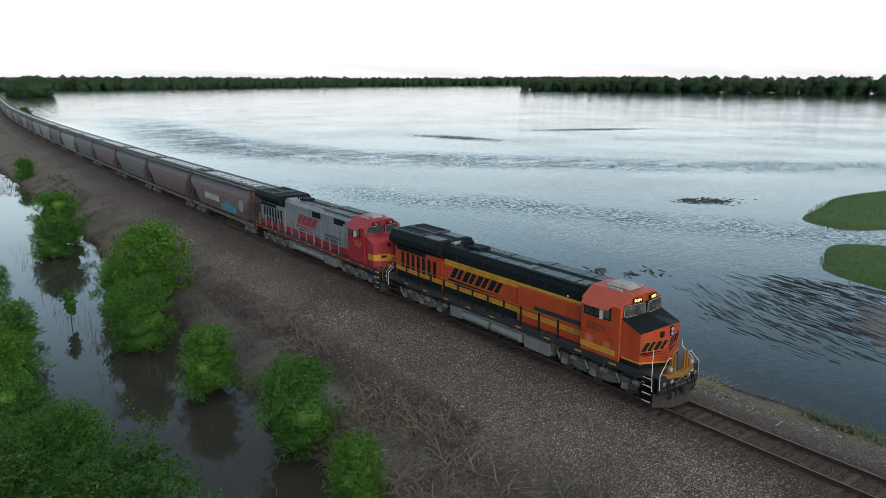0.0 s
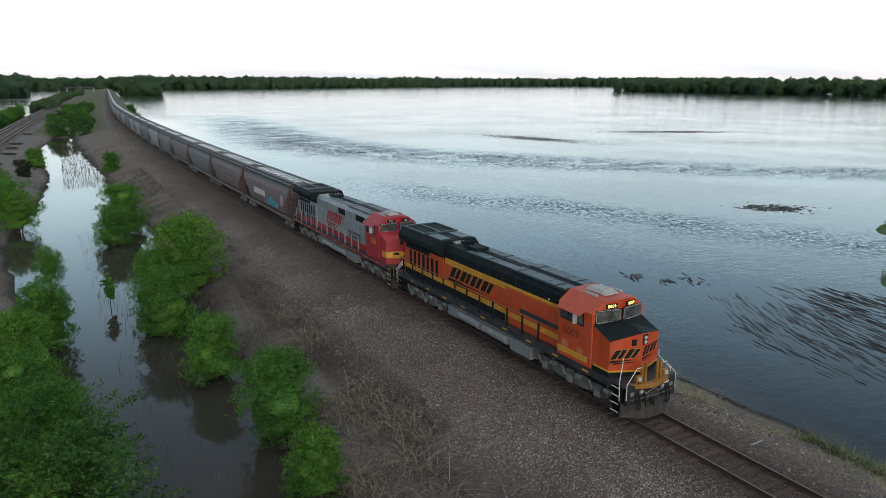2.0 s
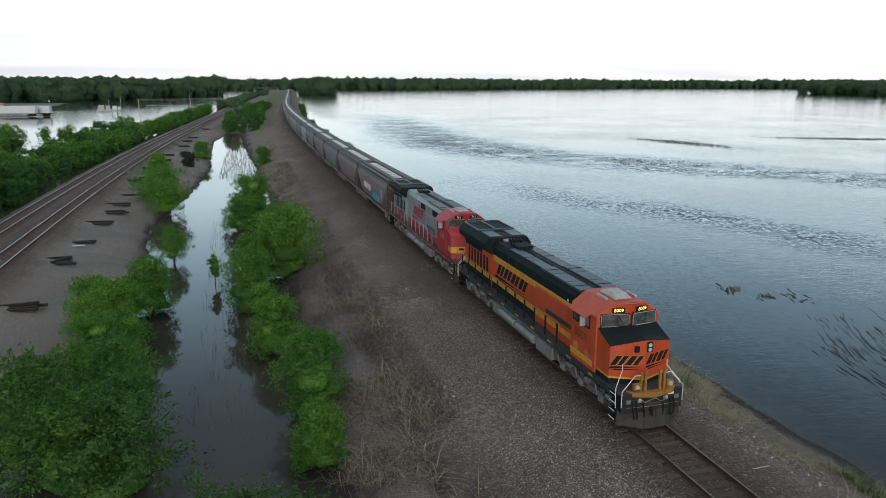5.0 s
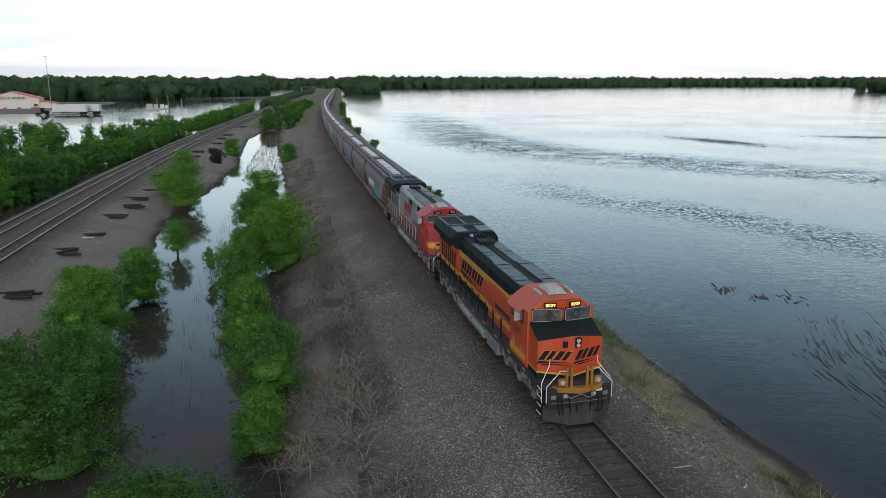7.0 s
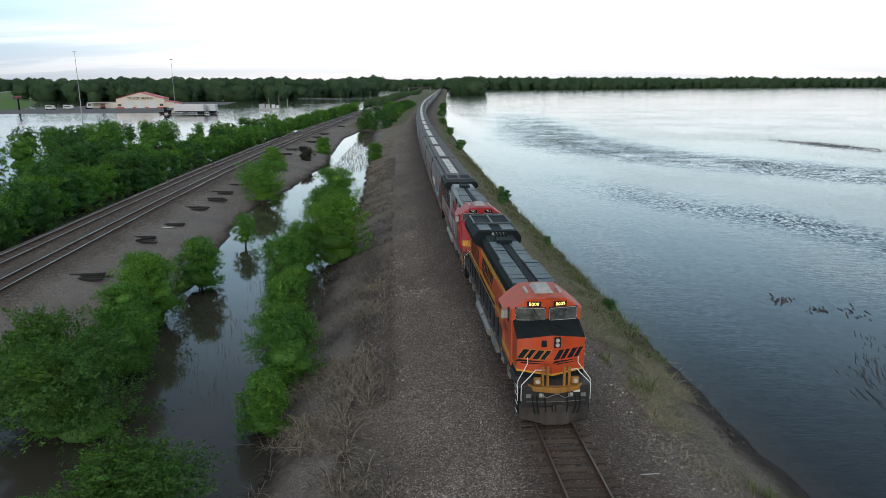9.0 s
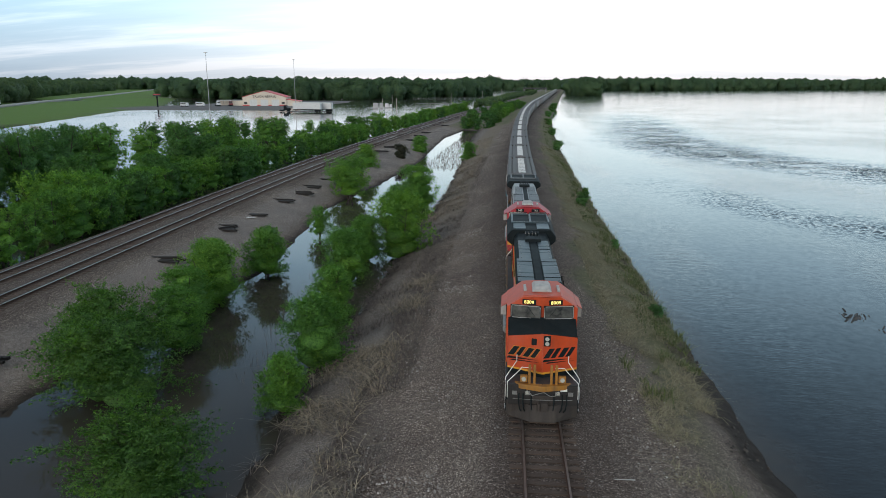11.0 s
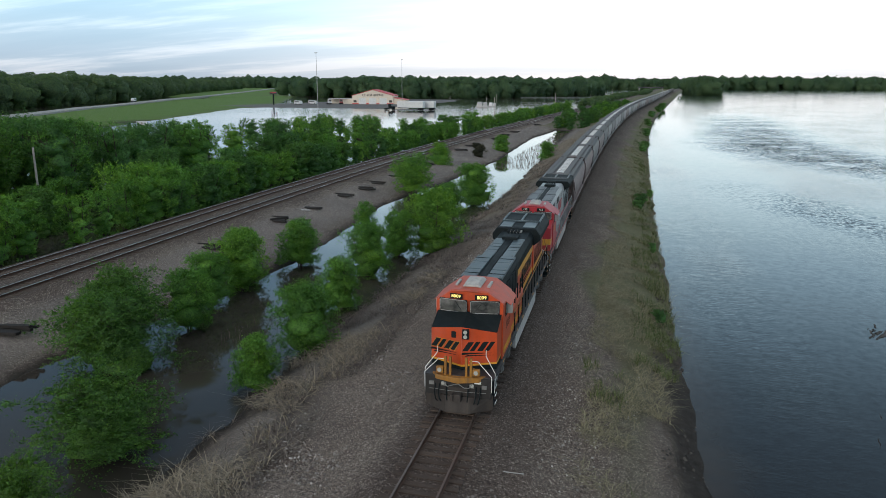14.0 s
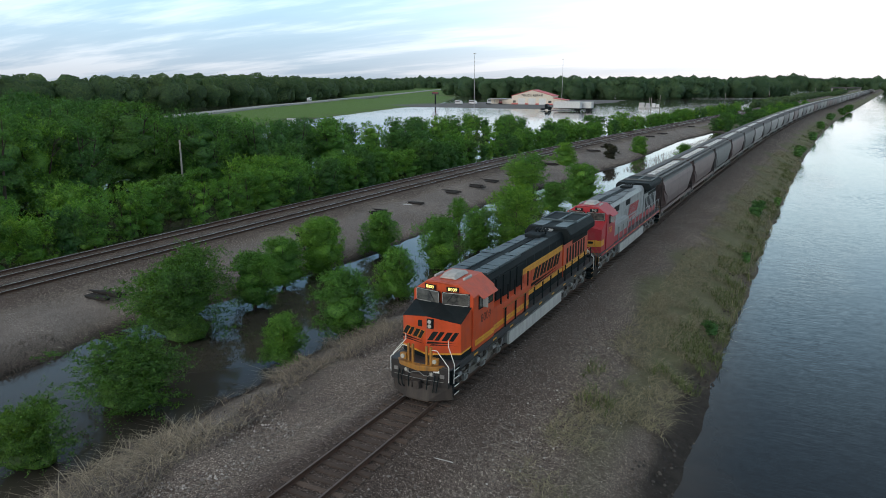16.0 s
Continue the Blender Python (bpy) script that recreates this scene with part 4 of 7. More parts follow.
            for wide, ya, yb in ((1.13 if s < 0 else 1.40, 3.45, 8.15), (1.046, 8.25, 14.85), (1.10, 14.95, 19.9)):
                part("side_band", Geo().box(min(s * wide, s * (wide + 0.012)), max(s * wide, s * (wide + 0.012)), ya, yb, 1.66, 2.12), M_RED, hood, "dark red band along the hood")
            for k in range(5):
                part("grime_panel", Geo().box(min(s * 1.05, s * 1.056), max(s * 1.05, s * 1.056), 3.6 + k * 2.25, 3.63 + k * 2.25, 3.60, 4.18), M_WALL_GREY, hood)
            part("repaired_door", Geo().box(min(s * 1.13, s * 1.14), max(s * 1.13, s * 1.14), 5.2, 7.6, 2.2, 2.75), M_WALL_GREY, hood, "dark grey replaced door panels")
            part("hood_grille", Geo().box(min(s * 1.05, s * 1.07), max(s * 1.05, s * 1.07), 8.4, 9.8, 3.7, 4.15), M_BLACK, hood, "black grille")
            part("hood_grille", Geo().box(min(s * 1.05, s * 1.07), max(s * 1.05, s * 1.07), 4.8, 6.2, 3.7, 4.15), M_BLACK, hood, "black grille")
    for i in range(6):
        for s in (-1, 1):
            y = 3.62 + i * 1.5
            high = 4.62 if i < 3 else 4.56
            edge = 1.0 if i < 3 else 0.86
            panel = part("roof_panel", Geo().box(min(s * 0.24, s * edge), max(s * 0.24, s * edge), y, y + (1.46 if i != 2 else 1.34), 4.50, high), M_SLATE if new_one else M_WALL_GREY, hood, "slate-grey roof panel", 0.02)
            for a in (0.25, 1.15):
                part("roof_latch", Geo().cbox((s * (edge - 0.12), y + a, high + 0.012), (0.07, 0.05, 0.03)), M_TANK, panel)
            if i in (0, 2, 4):
                part("roof_seam", Geo().box(min(s * 0.24, s * edge), max(s * 0.24, s * edge), y + 0.70, y + 0.735, high, high + 0.018), M_BLACK, panel)
    for s in (-1, 1):
        for i in range(9):
            y = 3.75 + i * 1.22
            part("hood_panel_seam", Geo().box(min(s * 1.05, s * 1.058), max(s * 1.05, s * 1.058), y, y + 0.03, 3.78, 4.19), M_NAVY if new_one else M_WALL_GREY, hood)
        part("hood_vent", Geo().box(min(s * 1.05, s * 1.064), max(s * 1.05, s * 1.064), 4.55, 5.05, 3.88, 4.12), M_BLACK, hood, "dark vent", 0.01)
        part("hood_placard", Geo().box(min(s * 1.05, s * 1.062), max(s * 1.05, s * 1.062), 4.62, 4.74, 3.80, 3.90), M_WHITE, hood, "small pale placard")
    part("roof_walk", Geo().box(-0.17, 0.17, 3.6, 12.6, 4.52, 4.56), M_BLACK, hood)
    part("exhaust_outlet", Geo().box(-0.45, 0.45, 12.2, 13.2, 4.5, 4.72), M_BLACK, hood, "square black exhaust outlet", 0.04)
    for dx in (-0.3, -0.1, 0.1, 0.3):
        g = Geo().cyl((dx, 13.75, 4.50), (dx, 13.75, 4.74), 0.05, 8)
        g.cyl((dx, 13.6, 4.72), (dx, 14.0, 4.76), 0.06, 8, 0.10)
        part("air_horn", g, M_BLACK, hood, "black air horn")
    # radiator section with wide wings
    g = Geo().box(-1.1, 1.1, 14.9, 20.0, zb, 3.7)
    rad = part("radiator_cabin", g, hood_m, ob, "radiator compartment with dark slots", 0.015)
    wide, top = (1.5, 4.70) if new_one else (1.56, 4.66)
    wing = [(-1.1, 3.66), (-wide, 4.0), (-wide, 4.32), (-wide + 0.28, top), (wide - 0.28, top), (wide, 4.32), (wide, 4.0), (1.1, 3.66)] if new_one else [(-1.1, 3.9), (-wide, 4.18), (-wide, 4.42), (-wide + 0.2, top), (wide - 0.2, top), (wide, 4.42), (wide, 4.18), (1.1, 3.9)]
    y0 = 14.9 if new_one else 15.2
    part("radiator_housing", Geo().loft([[(x * 0.98, y0, z) for x, z in wing], [(x, y0 + 0.15, z) for x, z in wing], [(x, 20.15, z) for x, z in wing]]), M_BLACK, rad, "wide black overhanging radiator housing", 0.03)
    if not new_one:
        part("radiator_top", Geo().box(-1.05, 1.05, 14.9, 20.0, 3.7, 4.2), M_BLACK, rad)
    if new_one:
        for s in (-1, 1):
            part("radiator_panel", Geo().box(min(s * 0.35, s * 1.1), max(s * 0.35, s * 1.1), 15.2, 16.9, 4.70, 4.74), M_SLATE, rad, "slate-grey radiator cover", 0.01)
        part("radiator_vent", Geo().box(-0.38, 0.38, 14.55, 15.05, 4.5, 4.62), M_GREYPALE, rad, "pale vent box", 0.02)
    part("radiator_core", Geo().box(-1.15, 1.15, 17.2, 19.8, top - 0.01, top + 0.035), M_BLACK, rad, "dark radiator mesh")
    for x0, x1, ya, yb in ((-1.22, -1.12, 17.05, 20.0), (1.12, 1.22, 17.05, 20.0), (-1.12, 1.12, 17.05, 17.17), (-1.12, 1.12, 19.88, 20.0), (-0.06, 0.06, 17.17, 19.88)):
        part("radiator_rim", Geo().box(x0, x1, ya, yb, top - 0.01, top + 0.10), M_SLATE if new_one else M_WALL_GREY, rad, "raised radiator rim", 0.015)
    for s in (-1, 1):
        part("radiator_intake", Geo().box(min(s * 1.1, s * 1.13), max(s * 1.1, s * 1.13), 16.6, 19.8, 3.42, 3.68), M_BLACK, rad, "dark intake below the housing")
    for s in (-1, 1):
        for i in range(7):
            y = 15.5 + i * 0.58
            part("louvre", Geo().box(min(s * 1.1, s * 1.112), max(s * 1.1, s * 1.112), y, y + 0.3, 2.1, 3.35), M_BLACK, rad)
    # frame, walkways, sills
    part("underframe", Geo().box(-0.98, 0.98, -1.0, 20.6, 1.02, 1.55), M_NAVY, ob, "dark steel underframe")
    deck = part("walkway", Geo().box(-1.5, 1.5, -1.05, 20.6, 1.55, 1.64), M_NAVY, ob, "narrow side walkways", 0.01)
    for s in (-1, 1):
        sill = part("side_sill", Geo().box(min(s * 1.38, s * 1.5), max(s * 1.38, s * 1.5), -0.2, 20.2, 1.34, 1.55), M_NAVY, ob, "dark sill with yellow dashes")
        if not new_one:
            part("sill_band", Geo().box(min(s * 1.5, s * 1.505), max(s * 1.5, s * 1.505), 0.0, 20.0, 1.43, 1.56), M_RED, sill, "red sill band")
        for i in range(9):
            y = 1.2 + i * 2.1
            part("sill_mark", Geo().box(min(s * 1.5, s * 1.506), max(s * 1.5, s * 1.506), y, y + 0.42, 1.44, 1.52), M_YELLOW, sill)
        for i in range(12):
            y = 4.9 + i * 1.33
            part("handrail_post", Geo().box(s * 1.46 - 0.025, s * 1.46 + 0.025, y - 0.05, y + 0.05, 1.6, 2.66), M_BLACK if new_one else M_SILVER, deck)
        part("handrail", Geo().tube([(s * 1.46, 4.6, 2.66), (s * 1.46, 20.0, 2.66)], 0.022, 6), M_OCHRE if new_one else M_SILVER, deck, "long side handrail")
    # tank
    g = Geo().prism_y([(-1.0, 0.42), (-1.32, 0.6), (-1.32, 1.18), (1.32, 1.18), (1.32, 0.6), (1.0, 0.42)], 5.5, 13.7)
    tank = part("fuel_tank", g, M_TANK, ob, "dusty grey fuel tank", 0.04)
    part("tank_box", Geo().box(-1.45, -1.2, 5.5, 7.3, 0.5, 1.16), M_TANK, tank, "", 0.03)
    part("tank_box", Geo().box(-1.45, -1.2, 12.6, 13.7, 0.55, 1.16), M_TANK, tank, "", 0.03)
    for a, b in ((7.5, 9.8), (10.1, 12.4)):
        part("air_reservoir", Geo().cyl((-1.42, a, 0.88), (-1.42, b, 0.88), 0.23, 14), M_TANK, tank, "grey cylindrical air reservoir", smooth=False, bevel=0.03)
    part("tank_side", Geo().box(1.3, 1.45, 5.5, 13.7, 0.5, 1.18), M_GREYPALE, tank, "pale grey tank side", 0.03)
    bogie(ob, 2.75, (-1.85, 0.05, 1.9), 5.0)
    bogie(ob, 17.0, (-1.9, -0.05, 1.85), 5.0)
    # ends
    for sgn, y in ((-1, -1.05), (1, 20.6)):
        f = lambda q: y + sgn * q
        if sgn < 0:
            g = Geo().loft([[(-1.45, y + 0.25, 0.14), (-1.45, y + 0.2, 0.8), (-1.40, y + 0.3, 0.8), (-1.40, y + 0.35, 0.14)], [(-0.5, y - 0.32, 0.10), (-0.5, y - 0.2, 0.8), (-0.5, y - 0.1, 0.8), (-0.5, y - 0.22, 0.10)], [(0.5, y - 0.32, 0.10), (0.5, y - 0.2, 0.8), (0.5, y - 0.1, 0.8), (0.5, y - 0.22, 0.10)], [(1.45, y + 0.25, 0.14), (1.45, y + 0.2, 0.8), (1.40, y + 0.3, 0.8), (1.40, y + 0.35, 0.14)]])
            part("plough", g, M_PLOW, ob, "grimy steel pilot plough", 0.01)
        end = part("end_plate", Geo().box(-1.4, 1.4, y - 0.08, y + 0.08, 0.75, 1.6), M_PILOT, ob, "black end plate", 0.02)
        g = Geo().box(-0.14, 0.14, min(f(-0.2), f(0.28)), max(f(-0.2), f(0.28)), 0.70, 0.98)
        g.cbox((0.06, f(0.38), 0.84), (0.30, 0.24, 0.34))
        g.cbox((-0.16, f(0.42), 0.84), (0.10, 0.20, 0.30))
        part("coupler", g, M_PLOW, end, "rusty knuckle coupler", 0.02)
        for dx in (-0.95, -0.78, 0.78, 0.95, 0.45, -0.45):
            part("hose", Geo().tube([(dx, f(0.1), 1.25), (dx * 1.02, f(0.22), 0.95), (dx * 0.96, f(0.24), 0.62), (dx * 0.90, f(0.16), 0.5)], 0.028, 6), M_BLACK, end, "black air hose")
        g = Geo().tube([(-0.62, f(0.12), 1.38), (-0.42, f(0.2), 1.2), (-0.15, f(0.2), 1.3), (0.05, f(0.22), 1.36), (0.3, f(0.2), 1.2), (0.5, f(0.18), 1.2), (0.64, f(0.12), 1.38)], 0.018, 6)
        part("jumper_cable", g, M_TANK, end, "pale drooping jumper cable")
        part("drawbar_pocket", Geo().box(-0.42, 0.42, min(f(0.06), f(0.13)), max(f(0.06), f(0.13)), 0.60, 1.16), M_PLOW, end, "worn steel coupler pocket", 0.03)
        for dx in (-1.12, -0.6, 0.6, 1.12):
            part("hose_bracket", Geo().box(dx - 0.10, dx + 0.10, min(f(0.05), f(0.12)), max(f(0.05), f(0.12)), 1.18, 1.34), M_TANK, end, "grey hose bracket", 0.01)
        part("warning_plate", Geo().box(0.70, 0.98, min(f(0.08), f(0.10)), max(f(0.08), f(0.10)), 1.38, 1.48), M_WHITE, end, "small white plate")
        part("lift_lever", Geo().tube([(-1.2, f(0.12), 1.02), (-0.3, f(0.16), 1.0), (0.3, f(0.16), 1.0), (1.2, f(0.12), 1.02)], 0.012, 6), M_TANK, end)
        for s in (-1, 1):
            for i in range(4):
                part("step", Geo().box(min(s * 1.05, s * 1.5), max(s * 1.05, s * 1.5), min(f(-0.75), f(-0.3)), max(f(-0.75), f(-0.3)), 0.35 + i * 0.36, 0.39 + i * 0.36), M_BLACK, end)
                part("step_edge", Geo().box(min(s * 1.495, s * 1.515), max(s * 1.495, s * 1.515), min(f(-0.75), f(-0.3)), max(f(-0.75), f(-0.3)), 0.36 + i * 0.36, 0.395 + i * 0.36), M_WHITE if sgn < 0 else M_OCHRE, end, "white step edge")
            part("step_side", Geo().box(min(s * 1.05, s * 1.48), max(s * 1.05, s * 1.48), min(f(-0.27), f(-0.24)), max(f(-0.27), f(-0.24)), 0.3, 1.55), M_BLACK, end)
            hr = M_WHITE if new_one else M_OCHRE
            part("grab_rail", Geo().tube([(s * 1.05, f(-0.62), 2.62), (s * 1.05, f(-0.62), 2.35), (s * 1.50, f(-0.30), 1.75), (s * 1.50, f(-0.26), 0.9)], 0.017, 6), hr, end, "bent tubular grab rail")
            part("grab_rail", Geo().tube([(s * 0.48, f(0.02), 2.32), (s * 0.85, f(0.02), 2.34), (s * 0.95, f(0.02), 2.2), (s * 1.42, f(0.06), 1.72), (s * 1.42, f(0.06), 1.05), (s * 1.3, f(0.06), 1.0)], 0.017, 6), hr, end, "bent tubular grab rail")
            if sgn < 0:
                bx = part("ditch_light_box", Geo().box(s * 0.77 - 0.15, s * 0.77 + 0.15, y - 0.12, y + 0.05, 1.74, 2.01), M_OCHRE, end, "ochre lamp box", 0.02)
                part("ditch_light", Geo().cyl((s * 0.77, y - 0.12, 1.88), (s * 0.77, y - 0.17, 1.88), 0.09, 16), M_LENS, bx, "round clear ditch light")
                for q in (0.34, 0.54):
                    part("end_post", Geo().box(s * q - 0.05, s * q + 0.05, y - 0.05, y + 0.05, 1.6, 2.45), M_OCHRE, end, "ochre end post", 0.01)
        if sgn < 0:
            g = Geo().loft([[(-1.12, y + 0.05, 1.50), (-1.12, y + 0.05, 1.66), (-1.12, y + 0.2, 1.66), (-1.12, y + 0.2, 1.50)], [(-0.9, y - 0.14, 1.46), (-0.9, y - 0.14, 1.66), (-0.9, y + 0.1, 1.66), (-0.9, y + 0.1, 1.46)], [(0, y - 0.26, 1.38), (0, y - 0.26, 1.62), (0, y, 1.62), (0, y, 1.38)], [(0.9, y - 0.14, 1.46), (0.9, y - 0.14, 1.66), (0.9, y + 0.1, 1.66), (0.9, y + 0.1, 1.46)], [(1.12, y + 0.05, 1.50), (1.12, y + 0.05, 1.66), (1.12, y + 0.2, 1.66), (1.12, y + 0.2, 1.50)]])
            part("anti_climber", g, M_OCHRE if new_one else M_BLACK, end, "curved ochre anti-climber beam", 0.02)
            part("marker_lamp", Geo().cyl((-0.62, y - 0.10, 1.30), (-0.62, y - 0.15, 1.30), 0.07, 12), M_LENS, end)
            part("marker_lamp", Geo().cyl((0.62, y - 0.10, 1.30), (0.62, y - 0.15, 1.30), 0.07, 12), M_LENS, end)
    return ob


LOCO_A = build_locomotive("orange")
LOCO_A.matrix_world = pose(0.02, 0, 0)
LOCO_B = build_locomotive("red")
LOCO_B.matrix_world = pose(0.03, 22.3, 0, 0, 0, -0.15)


# ---- grain cars ----
def hopper_mats(name, base):
    return paint(name, base, 0.55, 0.05, 0.5, (0.085, 0.065, 0.055), 0.7)


M_MAUVE = hopper_mats("faded_mauve_car_paint", (0.195, 0.138, 0.136))
M_CARGREY = hopper_mats("pale_grey_car_paint", (0.330, 0.312, 0.305))
M_CARDARK = hopper_mats("dark_grey_car_paint", (0.170, 0.164, 0.163))
M_CARBROWN = hopper_mats("rust_brown_car_paint", (0.195, 0.132, 0.125))
M_RUNBOARD = paint("galvanised_running_board", (0.125, 0.127, 0.127), 0.7, 0.2, 0.3)
M_HATCH = paint("pale_hatch_cover", (0.66, 0.67, 0.66), 0.6, 0, 0.3)
# base colour darkened to paint in the shade between cars; grime on top
M_CAREND = paint("grimy_shaded_car_end", (0.060, 0.044, 0.042), 0.7, 0, 0.5)
M_ROOFGREY = paint("weathered_roof_sheet", (0.130, 0.130, 0.130), 0.7, 0.0, 0.35)


def hopper_ring(y, zb, wide=1.0):
    """A cross-section of the curved grain body, whose floor is at zb."""
    half = [(0.45, zb), (1.05, max(zb, 1.25)), (1.46, max(zb + 0.02, 1.55)), (1.60, max(zb + 0.04, 2.3)), (1.62, max(zb + 0.06, 3.0)), (1.58, max(zb + 0.08, 3.6)), (1.44, 4.12), (0.75, 4.44), (0.0, 4.52)]
    pts = [(x * wide, y, z) for x, z in half]
    return pts + [(-x, y, z) for x, y, z in reversed(pts[:-1])]


def build_hopper(paint_m, label):
    ob = thing("grain_car", label, "grain car", "covered grain cars of the train")
    g = Geo().loft([hopper_ring(0.70, 3.7, 0.985), hopper_ring(0.95, 3.2), hopper_ring(2.9, 1.25), hopper_ring(9.0, 1.2), hopper_ring(15.1, 1.25), hopper_ring(17.05, 3.2), hopper_ring(17.30, 3.7, 0.985)])
    body = part("body", g, paint_m, ob, "curved steel grain body")
    for p in body.data.polygons:
        p.use_smooth = False
    for s in (-1, 1):
        part("side_sill", Geo().box(min(s * 1.36, s * 1.5), max(s * 1.36, s * 1.5), 0.35, 17.65, 1.08, 1.34), paint_m, ob, "", 0.01)
        for xx in (0.62, 1.1):
            part("running_board", Geo().box(min(s * xx, s * (xx + 0.34)), max(s * xx, s * (xx + 0.34)), 0.35, 17.65, 4.60 if xx < 1 else 4.50, 4.63 if xx < 1 else 4.53), M_RUNBOARD, ob, "grey roof running board")
    top = lambda y: [(-1.50, y, 4.02), (-1.46, y, 4.16), (-0.75, y, 4.475), (0, y, 4.555), (0.75, y, 4.475), (1.46, y, 4.16), (1.50, y, 4.02)]
    part("roof", Geo().loft([top(0.85), top(17.15)], True, True), M_ROOFGREY, ob, "dark grey weathered roof sheet")
    for i in range(10):
        y = 2.05 + i * 1.42
        part("roof_hatch", Geo().box(-0.36, 0.36, y, y + 0.74, 4.5, 4.60), M_HATCH, ob, "pale roof hatch cover")
    for i in range(3):
        y = 4.4 + i * 4.6
        g = Geo().loft([[(-1.2, y - 2.0, 1.3), (1.2, y - 2.0, 1.3), (1.2, y + 2.0, 1.3), (-1.2, y + 2.0, 1.3)], [(-0.5, y - 0.6, 0.42), (0.5, y - 0.6, 0.42), (0.5, y + 0.6, 0.42), (-0.5, y + 0.6, 0.42)]])
        part("discharge_chute", g, paint_m, ob)
    for sgn, y in ((1, 0.4), (-1, 17.6)):
        g = Geo()
        for s in (-1, 1):
            g.cyl((s * 1.42, y, 1.1), (s * 1.42, y, 4.45), 0.05, 6)
            g.cyl((s * 0.6, y, 1.1), (s * 0.6, y + sgn * 0.4, 3.1), 0.05, 6)
            g.cyl((s * 1.42, y, 1.3), (s * 0.6, y + sgn * 0.4, 3.1), 0.04, 6)
            for k in range(7):
                g.cyl((s * 1.42, y, 1.4 + k * 0.42), (s * 1.0, y, 1.4 + k * 0.42), 0.018, 5)
            g.cyl((s * 1.0, y, 1.1), (s * 1.0, y, 4.3), 0.025, 5)
        g.box(-1.45, 1.45, y - 0.12, y + 0.12, 1.0, 1.3)
        g.box(-1.3, 1.3, y - 0.1, y + 0.1, 4.42, 4.5)
        part("end_frame", g, M_CAREND, ob, "open end frame with ladder rungs")
        c = Geo().box(-0.13, 0.13, min(y, y - sgn * 0.75), max(y, y - sgn * 0.75), 0.72, 0.96)
        c.cbox((0, y - sgn * 0.5, 0.84), (0.34, 0.3, 0.34))
        part("coupler", c, M_TRUCK, ob)
    part("centre_sill", Geo().box(-0.35, 0.35, 0.3, 17.7, 0.75, 1.15), M_TRUCK, ob)
    for yc in (2.0, 16.0):
        bogie(ob, yc, (-0.88, 0.88), 2.5, 0.46, 0.98)
    return ob


HOPPERS = [
    build_hopper(M_MAUVE, "faded mauve covered grain car with pale roof hatches"),
    build_hopper(M_CARGREY, "pale grey covered grain car with pale roof hatches"),
    build_hopper(M_CARDARK, "dark grey covered grain car with pale roof hatches"),
    build_hopper(M_CARBROWN, "rust-brown covered grain car with pale roof hatches"),
]


def place_car(i):
    y = 43.2 + 18.0 * i
    # walk the distance along the bend, then turn with the chord
    a = y - max(0.0, y - 400) * 0.0033
    return pose(float(main_x(a)), a, 0, 0, 0, -math.degrees(math.atan2(float(main_x(a + 18) - main_x(a)), 18.0)))


ORDER = [0, 3, 2, 0, 2, 1, 2, 1, 1, 2, 1, 0, 1, 2, 1, 1, 3, 2, 1, 1]
used = set()
for i in range(64):
    k = ORDER[i % len(ORDER)]
    if k in used:
        copy_thing(HOPPERS[k], place_car(i))
    else:
        used.add(k)
        HOPPERS[k].matrix_world = place_car(i)
# spray-painted patches and the round emblem on the first car
g = Geo()
g.cyl((-1.625, 2.6, 2.75), (-1.64, 2.6, 2.75), 0.58, 20)
part("round_emblem", g, paint("pale_rose_emblem", (0.40, 0.31, 0.30), 0.6), HOPPERS[0], "faded round emblem")
g = Geo()
random.seed(5)
for k in range(9):
    y0 = 4.2 + k * 0.42
    g.loft([[(-1.60 - 0.035, y0 + random.uniform(-.1, .1), 1.75), (-1.60 - 0.035, y0 + 0.46, 1.70), (-1.66, y0 + 0.5 + random.uniform(-.2, .2), 2.3 + 0.5 * math.exp(-((k - 4) / 2.2) ** 2)), (-1.66, y0 + 0.05, 2.25 + 0.5 * math.exp(-((k - 4) / 2.2) ** 2))], [(-1.55, y0, 1.75), (-1.55, y0 + 0.46, 1.70), (-1.55, y0 + 0.5, 2.3), (-1.55, y0 + 0.05, 2.3)]])
part("spray_paint", g, paint("turquoise_spray_paint", (0.06, 0.27, 0.34), 0.55, 0, 0.2), HOPPERS[0], "turquoise spray-painted patch")
g = Geo()
for k in range(7):
    y0 = 8.6 + k * 0.62
    g.tube([(-1.645, y0, 2.3), (-1.65, y0 + 0.12, 2.95), (-1.65, y0 + 0.38, 2.85), (-1.645, y0 + 0.3, 2.4), (-1.645, y0 + 0.55, 2.35)], 0.045, 5)
part("spray_outline", g, M_GREYPALE, HOPPERS[0], "pale scrawled bars")


